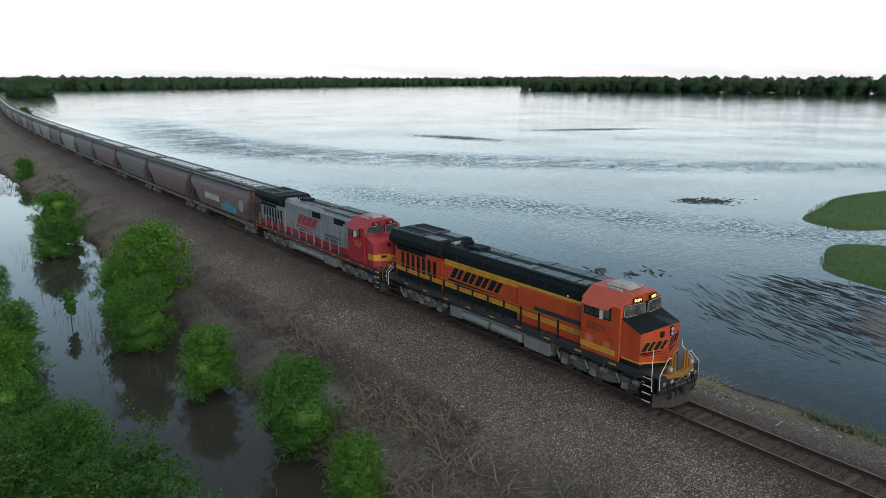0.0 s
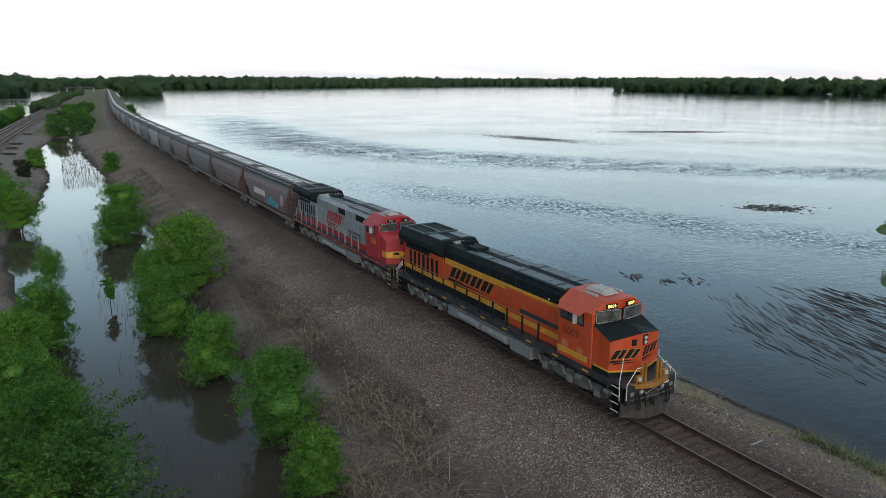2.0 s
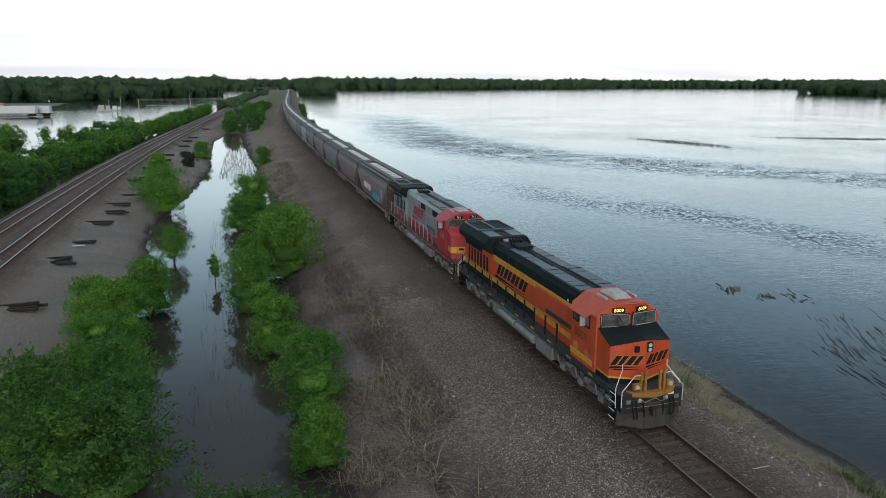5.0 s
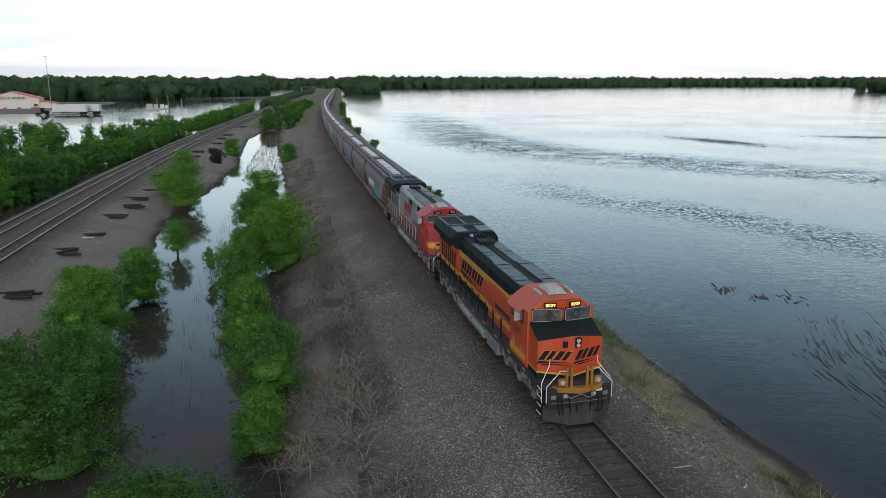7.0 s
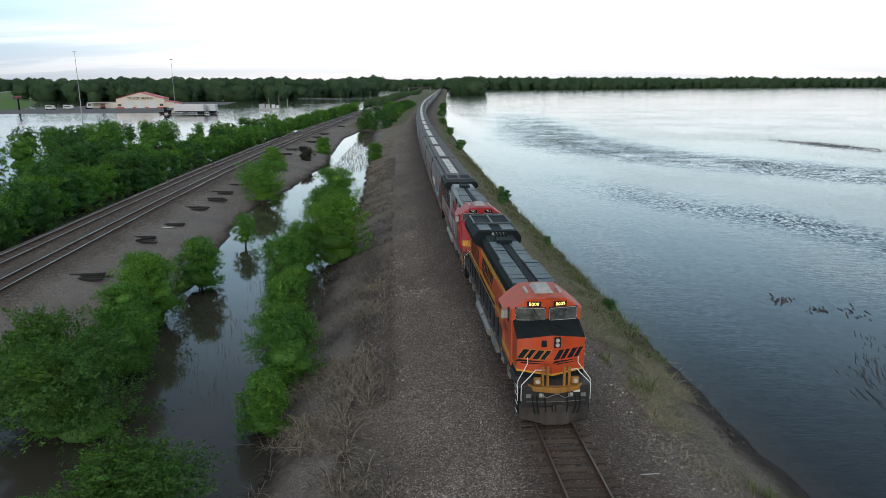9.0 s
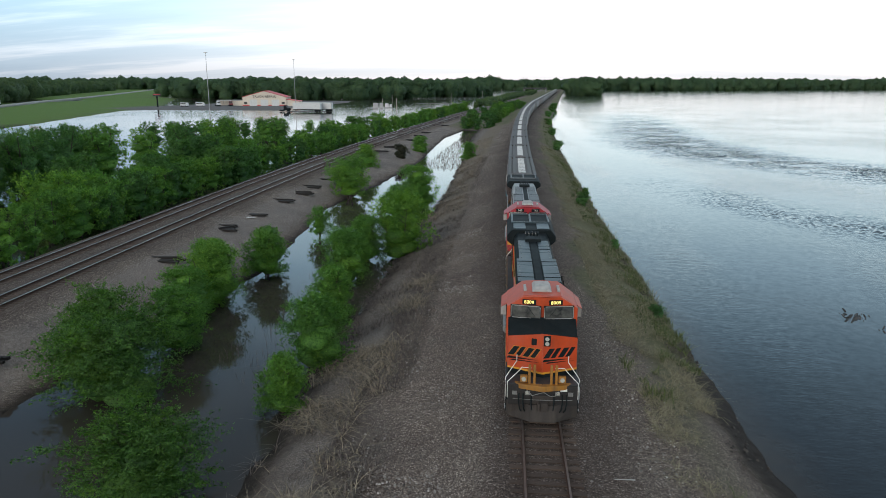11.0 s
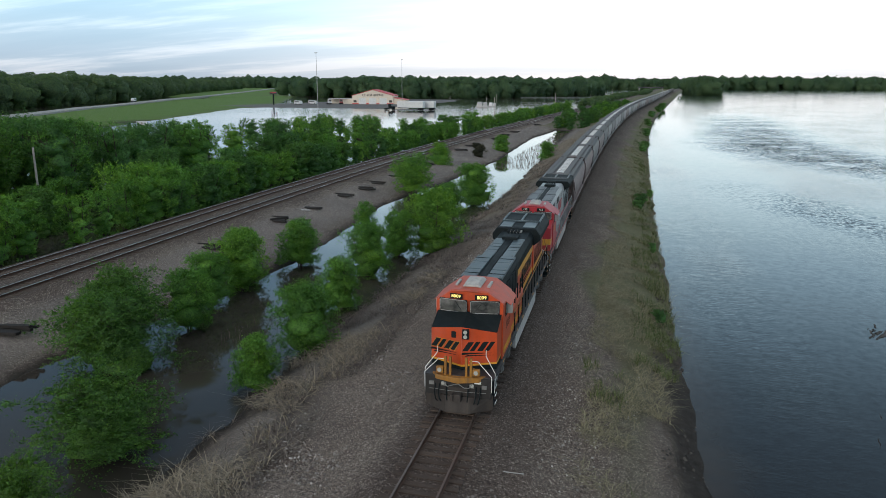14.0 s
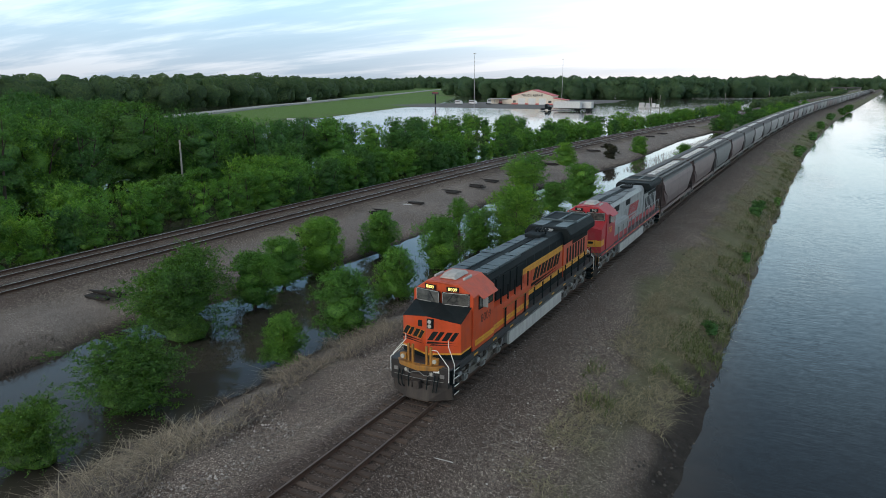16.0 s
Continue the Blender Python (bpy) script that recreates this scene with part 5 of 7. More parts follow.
# ---- plants ----
def leaf_cloud(rng, centres, radii, count, size, flat=0.9, rise=0.6, spray=10, slim=0.42, heart=None, stretch=1.0):
    """Sprays of small leaves growing out of overlapping clumps. Returns vertices, faces and shading normals."""
    centres, radii = np.asarray(centres, float), np.asarray(radii, float)
    unit = lambda a: a / np.linalg.norm(a, axis=1)[:, None]
    n = max(1, count // spray)
    wgt = radii ** 2
    pick = rng.choice(len(centres), n, p=wgt / wgt.sum())
    d = unit(rng.normal(size=(n, 3)) + np.array([0, 0, 0.25]))
    r = radii[pick][:, None]
    squash = np.array([1, 1, flat])
    foot = centres[pick] + d * squash * r * (0.35 + 0.35 * rng.random((n, 1)))
    axis = unit(d * squash + rng.normal(size=(n, 3)) * 0.35 + np.array([0, 0, rise]))
    reach = r * (0.45 + 0.60 * rng.random((n, 1))) * stretch
    # leaves sit along each spray and close in towards its tip
    foot, axis, reach, dd = (np.repeat(a, spray, 0) for a in (foot, axis, reach, d))
    m = len(foot)
    t = rng.random((m, 1))
    off = np.clip(rng.normal(size=(m, 3)), -1.8, 1.8) * (0.26 - 0.19 * t) * reach / stretch ** 0.5 * np.array([1, 1, 0.5 + 0.5 * flat])
    c = foot + axis * reach * t + off
    s = size * (0.65 + 0.7 * rng.random((m, 1)))
    u = unit(axis * 0.6 + rng.normal(size=(m, 3)) * 0.6) * s
    nrm = unit(np.cross(u, rng.normal(size=(m, 3))))
    nrm = np.where((nrm * (dd + np.array([0, 0, 0.4]))).sum(1)[:, None] < 0, -nrm, nrm)
    w = np.cross(nrm, unit(u)) * s * slim
    # leaves are lit as part of their clump: the shading normal leans outwards
    soft = unit(dd * 0.8 + nrm * 0.55 + np.array([0, 0, 0.4]))
    if heart is not None:
        soft = unit(dd * 0.60 + unit(c - np.asarray(heart)) * 0.50 + nrm * 0.60 + np.array([0, 0, 0.30]))
    v = np.stack([c - u + w, c - u - w, c + u], 1).reshape(-1, 3)
    return v, np.arange(m * 3).reshape(-1, 3), np.repeat(soft, 3, 0)


def round_cage(cuts):
    """Vertices and triangles of an even round cage."""
    bm = bmesh.new()
    bmesh.ops.create_icosphere(bm, subdivisions=cuts, radius=1.0)
    v = np.array([q.co[:] for q in bm.verts])
    f = np.array([[q.index for q in t.verts] for t in bm.faces])
    bm.free()
    return v, f


CAGES = {1: round_cage(1), 2: round_cage(2)}


def leaf_masses(rng, centres, radii, flat=0.9, cuts=2, uneven=0.16):
    """The closed inner mass of each clump: lumpy, uneven bodies that the leaf sprays grow out of."""
    cv, cf = CAGES[cuts]
    centres, radii = np.asarray(centres, float), np.asarray(radii, float)
    n = len(centres)
    swell = np.ones((n, len(cv)))
    for k in range(4):
        way = rng.normal(size=(n, 1, 3)) * (1.6 + 0.9 * k)
        swell += uneven * np.sin((cv[None] * way).sum(2) + 6.283 * rng.random((n, 1))) / (1 + 0.4 * k)
    v = centres[:, None] + cv[None] * swell[:, :, None] * radii[:, None, None] * np.array([1, 1, flat])
    nn = np.repeat((cv + np.array([0, 0, 0.35]))[None], n, 0)
    nn = nn / np.linalg.norm(nn, axis=2)[:, :, None]
    f = cf[None] + (np.arange(n) * len(cv))[:, None, None]
    return v.reshape(-1, 3), f.reshape(-1, 3), nn.reshape(-1, 3)


def joined(*bodies):
    V, F, N, off = [], [], [], 0
    for v, f, n in bodies:
        V.append(v); F.append(f + off); N.append(n); off += len(v)
    return np.concatenate(V), np.concatenate(F), np.concatenate(N)


def mesh_np(name, v, f, mat, normals=None):
    me = bpy.data.meshes.new(name)
    me.from_pydata(v.tolist(), [], f.tolist())
    me.materials.append(mat)
    if normals is not None:
        me.polygons.foreach_set("use_smooth", [True] * len(me.polygons))
        me.normals_split_custom_set_from_vertices(normals.tolist())
    me.update()
    return me


def limbs(rng, h, stems, spread_, r):
    g = Geo()
    tips = []
    for k in range(stems):
        a = rng.random() * 6.28
        lean = spread_ * (0.35 + 0.65 * rng.random()) if stems > 1 else spread_ * 0.12
        p = Vector((0.12 * math.cos(a), 0.12 * math.sin(a), -0.4))
        top = Vector((math.cos(a) * lean, math.sin(a) * lean, h * (0.72 + 0.2 * rng.random())))
        q = p.lerp(top, 0.5) + Vector((rng.normal() * 0.1, rng.normal() * 0.1, h * 0.05))
        rr = r * (0.7 + 0.4 * rng.random())
        g.cyl(p, q, rr, 7, rr * 0.6); g.cyl(q, top, rr * 0.6, 6, rr * 0.15)
        tips.append(top)
        for _ in range(4):
            t = 0.35 + 0.55 * rng.random()
            b = p.lerp(top, t) if t > 0.5 else p.lerp(q, t * 2)
            a2 = rng.random() * 6.28
            e = b + Vector((math.cos(a2), math.sin(a2), 0.7)) * (spread_ * 0.55 * (0.5 + rng.random()))
            g.cyl(b, e, rr * 0.32, 5, rr * 0.06)
            tips.append(e)
    return g, tips


def build_bush(seed, h, w, leaves, size, mat, label, low=0.12, stems=4, name="willow_bush", group="bushes in the flood", category="bush", trunk_r=0.07, clumps=30, flat=0.9, rise=0.6, slim=0.48, taper=0.0, core=0.42, spray=12, stretch=1.15):
    rng = np.random.default_rng(seed)
    ob = thing(name, label, category, group)
    g, tips = limbs(rng, h, stems, w * 0.33, trunk_r)
    part("trunk", g, M_BARK, ob, "thin grey-brown stems" if stems > 1 else "grey-brown trunk with limbs")
    cs, rs = [], []
    for t in tips:
        cs.append((t.x, t.y, min(t.z, h * 0.86))); rs.append(w * (0.08 + 0.04 * rng.random()))
    reach = lambda f: w * 0.5 * ((1 - taper) * math.sin(math.pi * min(1, 0.20 + 0.72 * f)) ** 0.75 + taper * (1.08 - f))
    for k in range(clumps):
        f = rng.random()
        a, q = rng.random() * 6.28, rng.random() ** (0.30 if core else 0.5)
        env = reach(f) * 0.84 * q
        cs.append((env * math.cos(a), env * math.sin(a), h * (low + (0.90 - low) * f))); rs.append(w * (0.055 + 0.065 * rng.random()) * (1.0 if flat > 0.6 else 1.35))
    cloud = leaf_cloud(rng, cs, rs, leaves, size, flat, rise, spray, slim, (0, 0, h * 0.40), stretch)
    if core:
        # the shaded inside of the crown, on which the outer sprays lie
        bc, br = [], []
        for k in range(9):
            f = 0.10 + 0.74 * k / 8
            a, off = 2.4 * k, 0.16 * reach(f)
            bc.append((off * math.cos(a), off * math.sin(a), h * (low + (0.88 - low) * f))); br.append(reach(f) * core)
        cloud = joined(cloud, leaf_masses(rng, bc, br, 0.7, 2, 0.16))
    v, f, nn = cloud
    v[:, 2] = np.maximum(v[:, 2], 0.0)
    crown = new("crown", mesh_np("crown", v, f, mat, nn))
    crown.parent = ob
    tagged(crown, "crown of small green leaves with gaps")
    return ob


def plant_copies(models, spots):
    """Set the models out at spots of x, y, z, height, turn; the first use of a model moves it, later ones copy it."""
    seen = set()
    for x, y, z, k, scale, wide, turn in spots:
        ob, h = models[k]
        s = scale / h
        m = pose(x, y, z, 0, 0, turn)
        if k in seen:
            c = copy_thing(ob, m)
        else:
            seen.add(k)
            c = ob
        c.matrix_basis = m @ Matrix.Diagonal((s * wide, s * wide, s, 1))


NEAR = [
    (build_bush(11, 5.0, 4.6, 18500, 0.062, M_LEAF, "rounded bright green willow bush standing in flood water", low=0.03, clumps=110, taper=0.2, rise=0.7), 5.0),
    (build_bush(12, 5.0, 4.8, 19500, 0.062, M_LEAF, "dense bright green willow bush at the water's edge", low=0.03, stems=5, clumps=120, taper=0.2, rise=0.6), 5.0),
    (build_bush(13, 5.0, 5.0, 16500, 0.060, M_LEAF, "loose green willow bush with open branches in water", low=0.13, stems=7, clumps=84, rise=0.75, taper=0.2, core=0.3), 5.0),
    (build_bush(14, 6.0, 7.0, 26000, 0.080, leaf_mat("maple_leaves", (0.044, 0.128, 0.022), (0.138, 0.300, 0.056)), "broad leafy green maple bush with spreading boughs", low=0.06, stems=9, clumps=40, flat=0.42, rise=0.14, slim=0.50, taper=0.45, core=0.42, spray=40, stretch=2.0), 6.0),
]
SPOTS = [
    (-12.9, 5.2, -3.3, 0, 3.4, 0.95, 10), (-12.6, 11.0, -3.2, 1, 4.7, 1.0, 80), (-14.0, 20.0, -3.3, 0, 4.2, 0.98, 30), (-15.0, 29.5, -3.3, 1, 5.1, 0.95, 140),
    (-11.6, 39.4, -3.2, 1, 6.8, 1.0, 200), (-14.9, 37.0, -3.3, 0, 4.7, 0.85, 77), (-13.6, 68.7, -3.3, 0, 6.0, 1.15, 250), (-15.6, 61.5, -3.3, 0, 4.2, 1.1, 10), (-9.9, 128.0, -3.3, 1, 4.5, 0.95, 300),
    (-22.5, 143.5, -3.3, 0, 4.6, 1.1, 60), (-26.2, 81.0, -3.2, 2, 5.9, 1.25, 40), (-28.0, 105.0, -2.8, 0, 5.2, 1.1, 170), (-24.5, 74.0, -3.2, 2, 5.0, 1.2, 222),
    (-22.6, 31.2, -3.2, 0, 4.5, 1.1, 20), (-23.6, 22.8, -3.1, 1, 5.0, 1.0, 130), (-24.0, 18.6, -3.0, 0, 4.0, 1.2, 260), (-25.6, 26.5, -2.9, 0, 4.2, 1.0, 280), (-22.4, 13.0, -3.1, 1, 4.3, 1.0, 33),
    (-22.4, 5.6, -3.3, 3, 5.2, 1.1, 15), (-25.2, 9.5, -2.7, 3, 4.6, 0.9, 100), (-16.2, -2.8, -3.35, 3, 3.9, 1.18, 190), (-15.2, -9.2, -3.3, 3, 3.2, 1.0, 75),
    (-22.0, 47.0, -3.2, 2, 3.6, 0.8, 140),
]
plant_copies(NEAR, [(x, y, z, k, h, w * 1.14, turn) for x, y, z, k, h, w, turn in SPOTS])
DARK = build_bush(15, 3.6, 4.2, 7000, 0.07, leaf_mat("dark_cedar", (0.022, 0.026, 0.012), (0.06, 0.058, 0.030)), "dark brown-green cedar bush on the gravel flat", name="cedar_bush", group="", stems=1, low=0.03)
DARK.matrix_world = pose(-24.2, 124.5, -2.7)
SAP = build_bush(16, 3.2, 1.5, 1900, 0.055, M_LEAF, "thin sapling standing alone in the ditch water", name="sapling", group="", stems=2, low=0.25, clumps=12, trunk_r=0.03)
SAP.matrix_world = pose(-17.9, 38.0, -3.4)

# the belt of bushes beyond the double line, and the flooded trees behind
rngv = np.random.default_rng(40)
belt = dict(group="bushes beside the double line", low=0.03, slim=0.5, core=0.33)


def belt_models(seed, fine):
    """Four bushes of the belt, with small leaves for the near stretch or larger ones for the far stretch."""
    n, size = (0.62, 0.096) if fine else (0.25, 0.17)
    return [
        (build_bush(seed, 5.0, 4.6, int(9500 * n), size, M_LEAF, "green bush in the belt beside the double line", clumps=46, taper=0.35, **belt), 5.0),
        (build_bush(seed + 1, 5.0, 5.4, int(11000 * n), size, M_LEAF, "dense green bush beside the double line", stems=5, clumps=54, **belt), 5.0),
        (build_bush(seed + 2, 5.0, 4.6, int(9000 * n), size, M_LEAF_DARK, "dark green bush beside the double line", clumps=40, taper=0.2, **belt), 5.0),
        (build_bush(seed + 3, 5.0, 4.0, int(6500 * n), size, M_LEAF, "thin open green bush beside the double line", clumps=26, stems=5, taper=0.3, rise=0.9, **belt), 5.0),
    ]


BELT = belt_models(21, True) + belt_models(25, False)
spots = []
y = -6.0
while y < 430:
    k = int(rngv.integers(0, 4)) + (0 if y < 105 else 4)
    tall = 0.5 + 0.5 * noise.noise((y * 0.05, 0, 4))
    h = 4.1 + 2.1 * tall + 1.3 * rngv.random() - 0.7 * float(smooth_step(85, 125, y)) + 0.4 * float(smooth_step(200, 260, y))
    gap = 1.0 if y < 110 else 1.2
    spots.append((float(left_x(y)) - 4.5 - 8.0 - 2.6 * rngv.random(), y, -3.3, k, h, 0.9 + 0.3 * rngv.random(), 360 * rngv.random()))
    if y < 240 and rngv.random() < (0.50 if y < 80 else 0.85):
        spots.append((float(left_x(y)) - 4.5 - 12.0 - 7 * rngv.random(), y + 1.5, -3.4, k, h * (0.85 + 0.5 * rngv.random()), 1.05 if y < 80 else 1.3, 360 * rngv.random()))
    y += (2.9 + 2.2 * rngv.random()) * gap
for i in range(54):
    y = 228 + 260 * rngv.random()
    a, b = float(left_x(y)) + 8, float(main_x(y)) - 11
    spots.append((a + (b - a) * rngv.random(), y, -2.7, int(rngv.choice((4, 6, 6))), 3.6 + 2.6 * rngv.random(), 1.1, 360 * rngv.random()))
for x, y, h in ((-56.0, 35.5, 5.0), (-57.8, 38.0, 5.6), (-59.6, 40.2, 5.4), (-60.5, 44.5, 5.6)):
    spots.append((x, y, -3.4, int(rngv.integers(0, 3)), h, 1.2, 360 * rngv.random()))
plant_copies(BELT, spots)

wood = dict(name="tree", group="flooded trees", category="tree", slim=0.52, core=0.32)


def tree_models(seed, fine):
    n, size = (0.68, 0.130) if fine else (0.31, 0.20)
    return [
        (build_bush(seed, 12.0, 9.0, int(10500 * n), size, M_LEAF_DARK, "tall flooded tree with a dark green crown", stems=2, low=0.10, trunk_r=0.20, clumps=70, **wood), 12.0),
        (build_bush(seed + 1, 12.0, 7.6, int(7500 * n), size, M_LEAF_DARK, "slender flooded tree with an open green crown", stems=3, low=0.12, trunk_r=0.16, clumps=46, **wood), 12.0),
        (build_bush(seed + 2, 12.0, 10.5, int(11500 * n), size, M_LEAF_DARK, "broad flooded tree with a full green crown", stems=4, low=0.10, trunk_r=0.18, clumps=80, **wood), 12.0),
        (build_bush(seed + 3, 12.0, 9.0, int(9000 * n), size, M_LEAF, "light green flooded tree with a rounded crown", stems=5, low=0.10, trunk_r=0.15, clumps=64, **wood), 12.0),
    ]


TREES = tree_models(31, True) + tree_models(35, False)
spots = []
for i in range(138):
    y = (2 + 74 * (i / 60.0) if i < 60 else 76 + 150 * ((i - 60) / 78.0)) + 4 * rngv.random()
    dx = 29 + 34 * rngv.random() ** 1.3
    tall = 0.5 + 0.5 * noise.noise((y * 0.04, dx * 0.05, 7))
    h = 8.4 + 3.6 * tall + 2.2 * rngv.random() + 3.0 * float(smooth_step(70, 52, y)) - max(0, y - 70) * 0.030 - 1.4 * float(smooth_step(88, 112, y))
    k = int(rngv.choice(4, p=[0.27, 0.25, 0.25, 0.23])) + (0 if y < 100 and dx < 52 else 4)
    if abs(y - 46) < 7 and dx < 36:
        dx += 9
    if y > 88:
        k = 6 + int(k % 2)
    if y > 96 and noise.noise((y * 0.11, dx * 0.09, 31)) < -0.02:
        continue
    spots.append((float(left_x(y)) - 4.5 - dx, y, -3.6, k, max(3.6, h), (0.85 if y < 88 else 1.12) + 0.4 * rngv.random(), 360 * rngv.random()))
for i, (x, y, h) in enumerate(((-86, 106, 8.5), (-93, 116, 9), (-99, 127, 7.5), (-108, 137, 8))):
    spots.append((x, y, -3.6, 4 + i % 4, h, 1.15, 70.0 * i))
plant_copies(TREES, spots)

# low bushes on the lake bank
BANK = [(build_bush(51, 2.0, 2.2, 3000, 0.055, M_LEAF_DARK, "small green bush on the lake bank", group="bushes on the lake bank", low=0.03, trunk_r=0.03, clumps=14), 2.0)]
spots = [(8.6, 66.5, -2.6, 0, 2.2, 1.1, 0), (11.1, 150.5, -2.7, 0, 2.6, 1.3, 50), (10.4, 79.0, -3.0, 0, 1.3, 1.0, 80), (9.6, 43.0, -2.9, 0, 1.1, 1.0, 120), (9.3, 21.0, -2.7, 0, 1.0, 1.3, 200)]
for y in (207, 262, 330, 398, 440, 452):
    spots.append((float(main_x(y)) + 8.3 + 1.6 * rngv.random(), float(y), -3.0, 0, 1.5 + (y - 190) * 0.009 + 1.0 * rngv.random(), 1.35, 360 * rngv.random()))
plant_copies(BANK, spots)


# ---- weeds, reeds, loose stones ----
def strips(rng, pts, length, width, lean, bend, upright=0.6):
    """Thin bent blades at the given feet: two quads each."""
    n = len(pts)
    a = rng.random(n) * 6.283
    out = np.stack([np.cos(a), np.sin(a), np.zeros(n)], 1)
    side = np.stack([-np.sin(a), np.cos(a), np.zeros(n)], 1)
    L = (length * (0.5 + rng.random(n)))[:, None]
    l = (lean * (0.3 + rng.random(n)))[:, None]
    up = np.array([0, 0, 1.0])
    mid = pts + L * 0.55 * (up * upright + out * l)
    tip = pts + L * (up * upright * (1 - bend * rng.random(n))[:, None] + out * l * 2.0)
    w = side * width
    v = np.stack([pts - w, pts + w, mid + w * 0.8, mid - w * 0.8, tip], 1).reshape(-1, 3)
    i = np.arange(n)[:, None] * 5
    quads = (i + [0, 1, 2, 3]).tolist()
    tris = (i + [3, 2, 4]).tolist()
    return v, quads + tris


def strip_mat(name, lo, hi):
    m, nt, p = nodes_of(name)
    g = nt.nodes.new("ShaderNodeNewGeometry")
    nt.links.new(ramp_of(nt, g.outputs["Random Per Island"], [(0, lo), (1, hi)]), p.inputs["Base Color"])
    p.inputs["Roughness"].default_value = 0.85
    return m


M_STRAW = strip_mat("dry_straw", (0.115, 0.096, 0.068), (0.370, 0.315, 0.225))
M_TWIG = strip_mat("grey_brown_twigs", (0.045, 0.036, 0.032), (0.200, 0.166, 0.142))
M_GRASS = strip_mat("bank_grass", (0.045, 0.070, 0.016), (0.135, 0.165, 0.050))
M_OLIVE = strip_mat("olive_dry_grass", (0.112, 0.105, 0.060), (0.335, 0.300, 0.188))
M_STONE = strip_mat("loose_ballast_stone", (0.045, 0.037, 0.033), (0.270, 0.245, 0.222))


def feet(rng, n, x0, x1, y0, y1, clump=0.0, lake=False, power=1.0):
    """Scattered places on the bank, by distance from the track, gathered into clumps."""
    yy = y0 + (y1 - y0) * rng.random(n) ** power
    dd = x0 + (x1 - x0) * rng.random(n)
    if clump:
        keep = np.array([noise.noise((a * 0.35, b * 0.35, 3.3)) + 0.4 * noise.noise((a * 1.3, b * 1.3, 8)) for a, b in zip(dd, yy)]) > clump
        yy, dd = yy[keep], dd[keep]
    xx = dd + main_x(yy)
    z = ground_height(xx, yy)[0]
    ok = z > WATER_Z - 0.05
    return np.stack([xx, yy, z - 0.02], 1)[ok]


def stuff(name, v, f, mat, label, category):
    me = bpy.data.meshes.new(name)
    me.from_pydata(v.tolist(), [], f)
    me.materials.append(mat)
    return tagged(new(name, me), label, category, kind="stuff")


rngw = np.random.default_rng(77)
stuff("dry_reeds", *strips(rngw, np.concatenate([feet(rngw, 3800, -12.3, -7.6, -9, 12, -0.05), feet(rngw, 2200, -12.0, -7.0, -20, -4, 0.0), feet(rngw, 900, -9.5, -7.0, 18, 26, 0.1), feet(rngw, 6500, -12.5, -7.4, 55, 175, -0.05)]), 1.25, 0.016, 0.66, 0.9, 0.42), M_STRAW, "tangled dry straw-coloured reeds lying on the slope", "reeds")
stuff("brushwood", *strips(rngw, np.concatenate([feet(rngw, 36000, -13.2, -6.4, -20, 120, -0.16, power=1.5), feet(rngw, 1500, -28.5, -25.6, -12, 1, 0.0)]), 0.85, 0.016, 0.55, 0.7, 0.42), M_TWIG, "low grey-brown brushwood covering the ditch slope", "brushwood")
stuff("bank_grass", *strips(rngw, np.concatenate([feet(rngw, 9000, 7.4, 10.2, 11, 130, 0.08, power=1.4), feet(rngw, 5000, 6.6, 10.2, 120, 300, -0.05), feet(rngw, 6000, 8.5, 10.4, 14, 130, -0.15, power=1.3), feet(rngw, 420, 4.7, 6.8, 4.5, 9.5, -0.05), feet(rngw, 1400, 7.2, 8.4, -14, -3, -0.15)]), 0.75, 0.016, 0.45, 0.5, 0.75), M_GRASS, "patchy green grass along the lake bank", "grass")
stuff("dry_grass", *strips(rngw, np.concatenate([feet(rngw, 9000, 5.0, 9.2, 0, 24, -0.10), feet(rngw, 30000, 5.0, 9.8, 20, 150, -0.12, power=1.3), feet(rngw, 3500, 5.0, 9.5, -16, 2, 0.10)]), 0.62, 0.014, 0.75, 0.8, 0.40), M_OLIVE, "olive and straw dry grass on the lake bank", "grass")
stuff("shore_reeds", *strips(rngw, feet(rngw, 1500, 9.6, 11.2, 22, 140, 0.0), 1.0, 0.013, 0.35, 0.4, 0.85), M_OLIVE, "thin leafless reeds at the lake edge", "reeds")
y_ = 8 + 62 * rngw.random(520)
stuff("ditch_reeds", *strips(rngw, np.stack([main_x(y_) - 15.0 - 4.0 * rngw.random(520), y_, np.full(520, WATER_Z - 0.1)], 1), 0.8, 0.010, 0.2, 0.3, 0.9), M_TWIG, "thin dead stalks standing in the ditch water", "reeds")

y_ = 112 + 105 * rngw.random(3200)
stuff("flood_reeds", *strips(rngw, np.stack([main_x(y_) - 11.0 - 8.5 * rngw.random(3200), y_, np.full(3200, WATER_Z - 0.1)], 1), 0.75, 0.024, 0.3, 0.4, 0.8), M_TWIG, "sparse dead stalks standing in the flooded ditch end", "reeds")


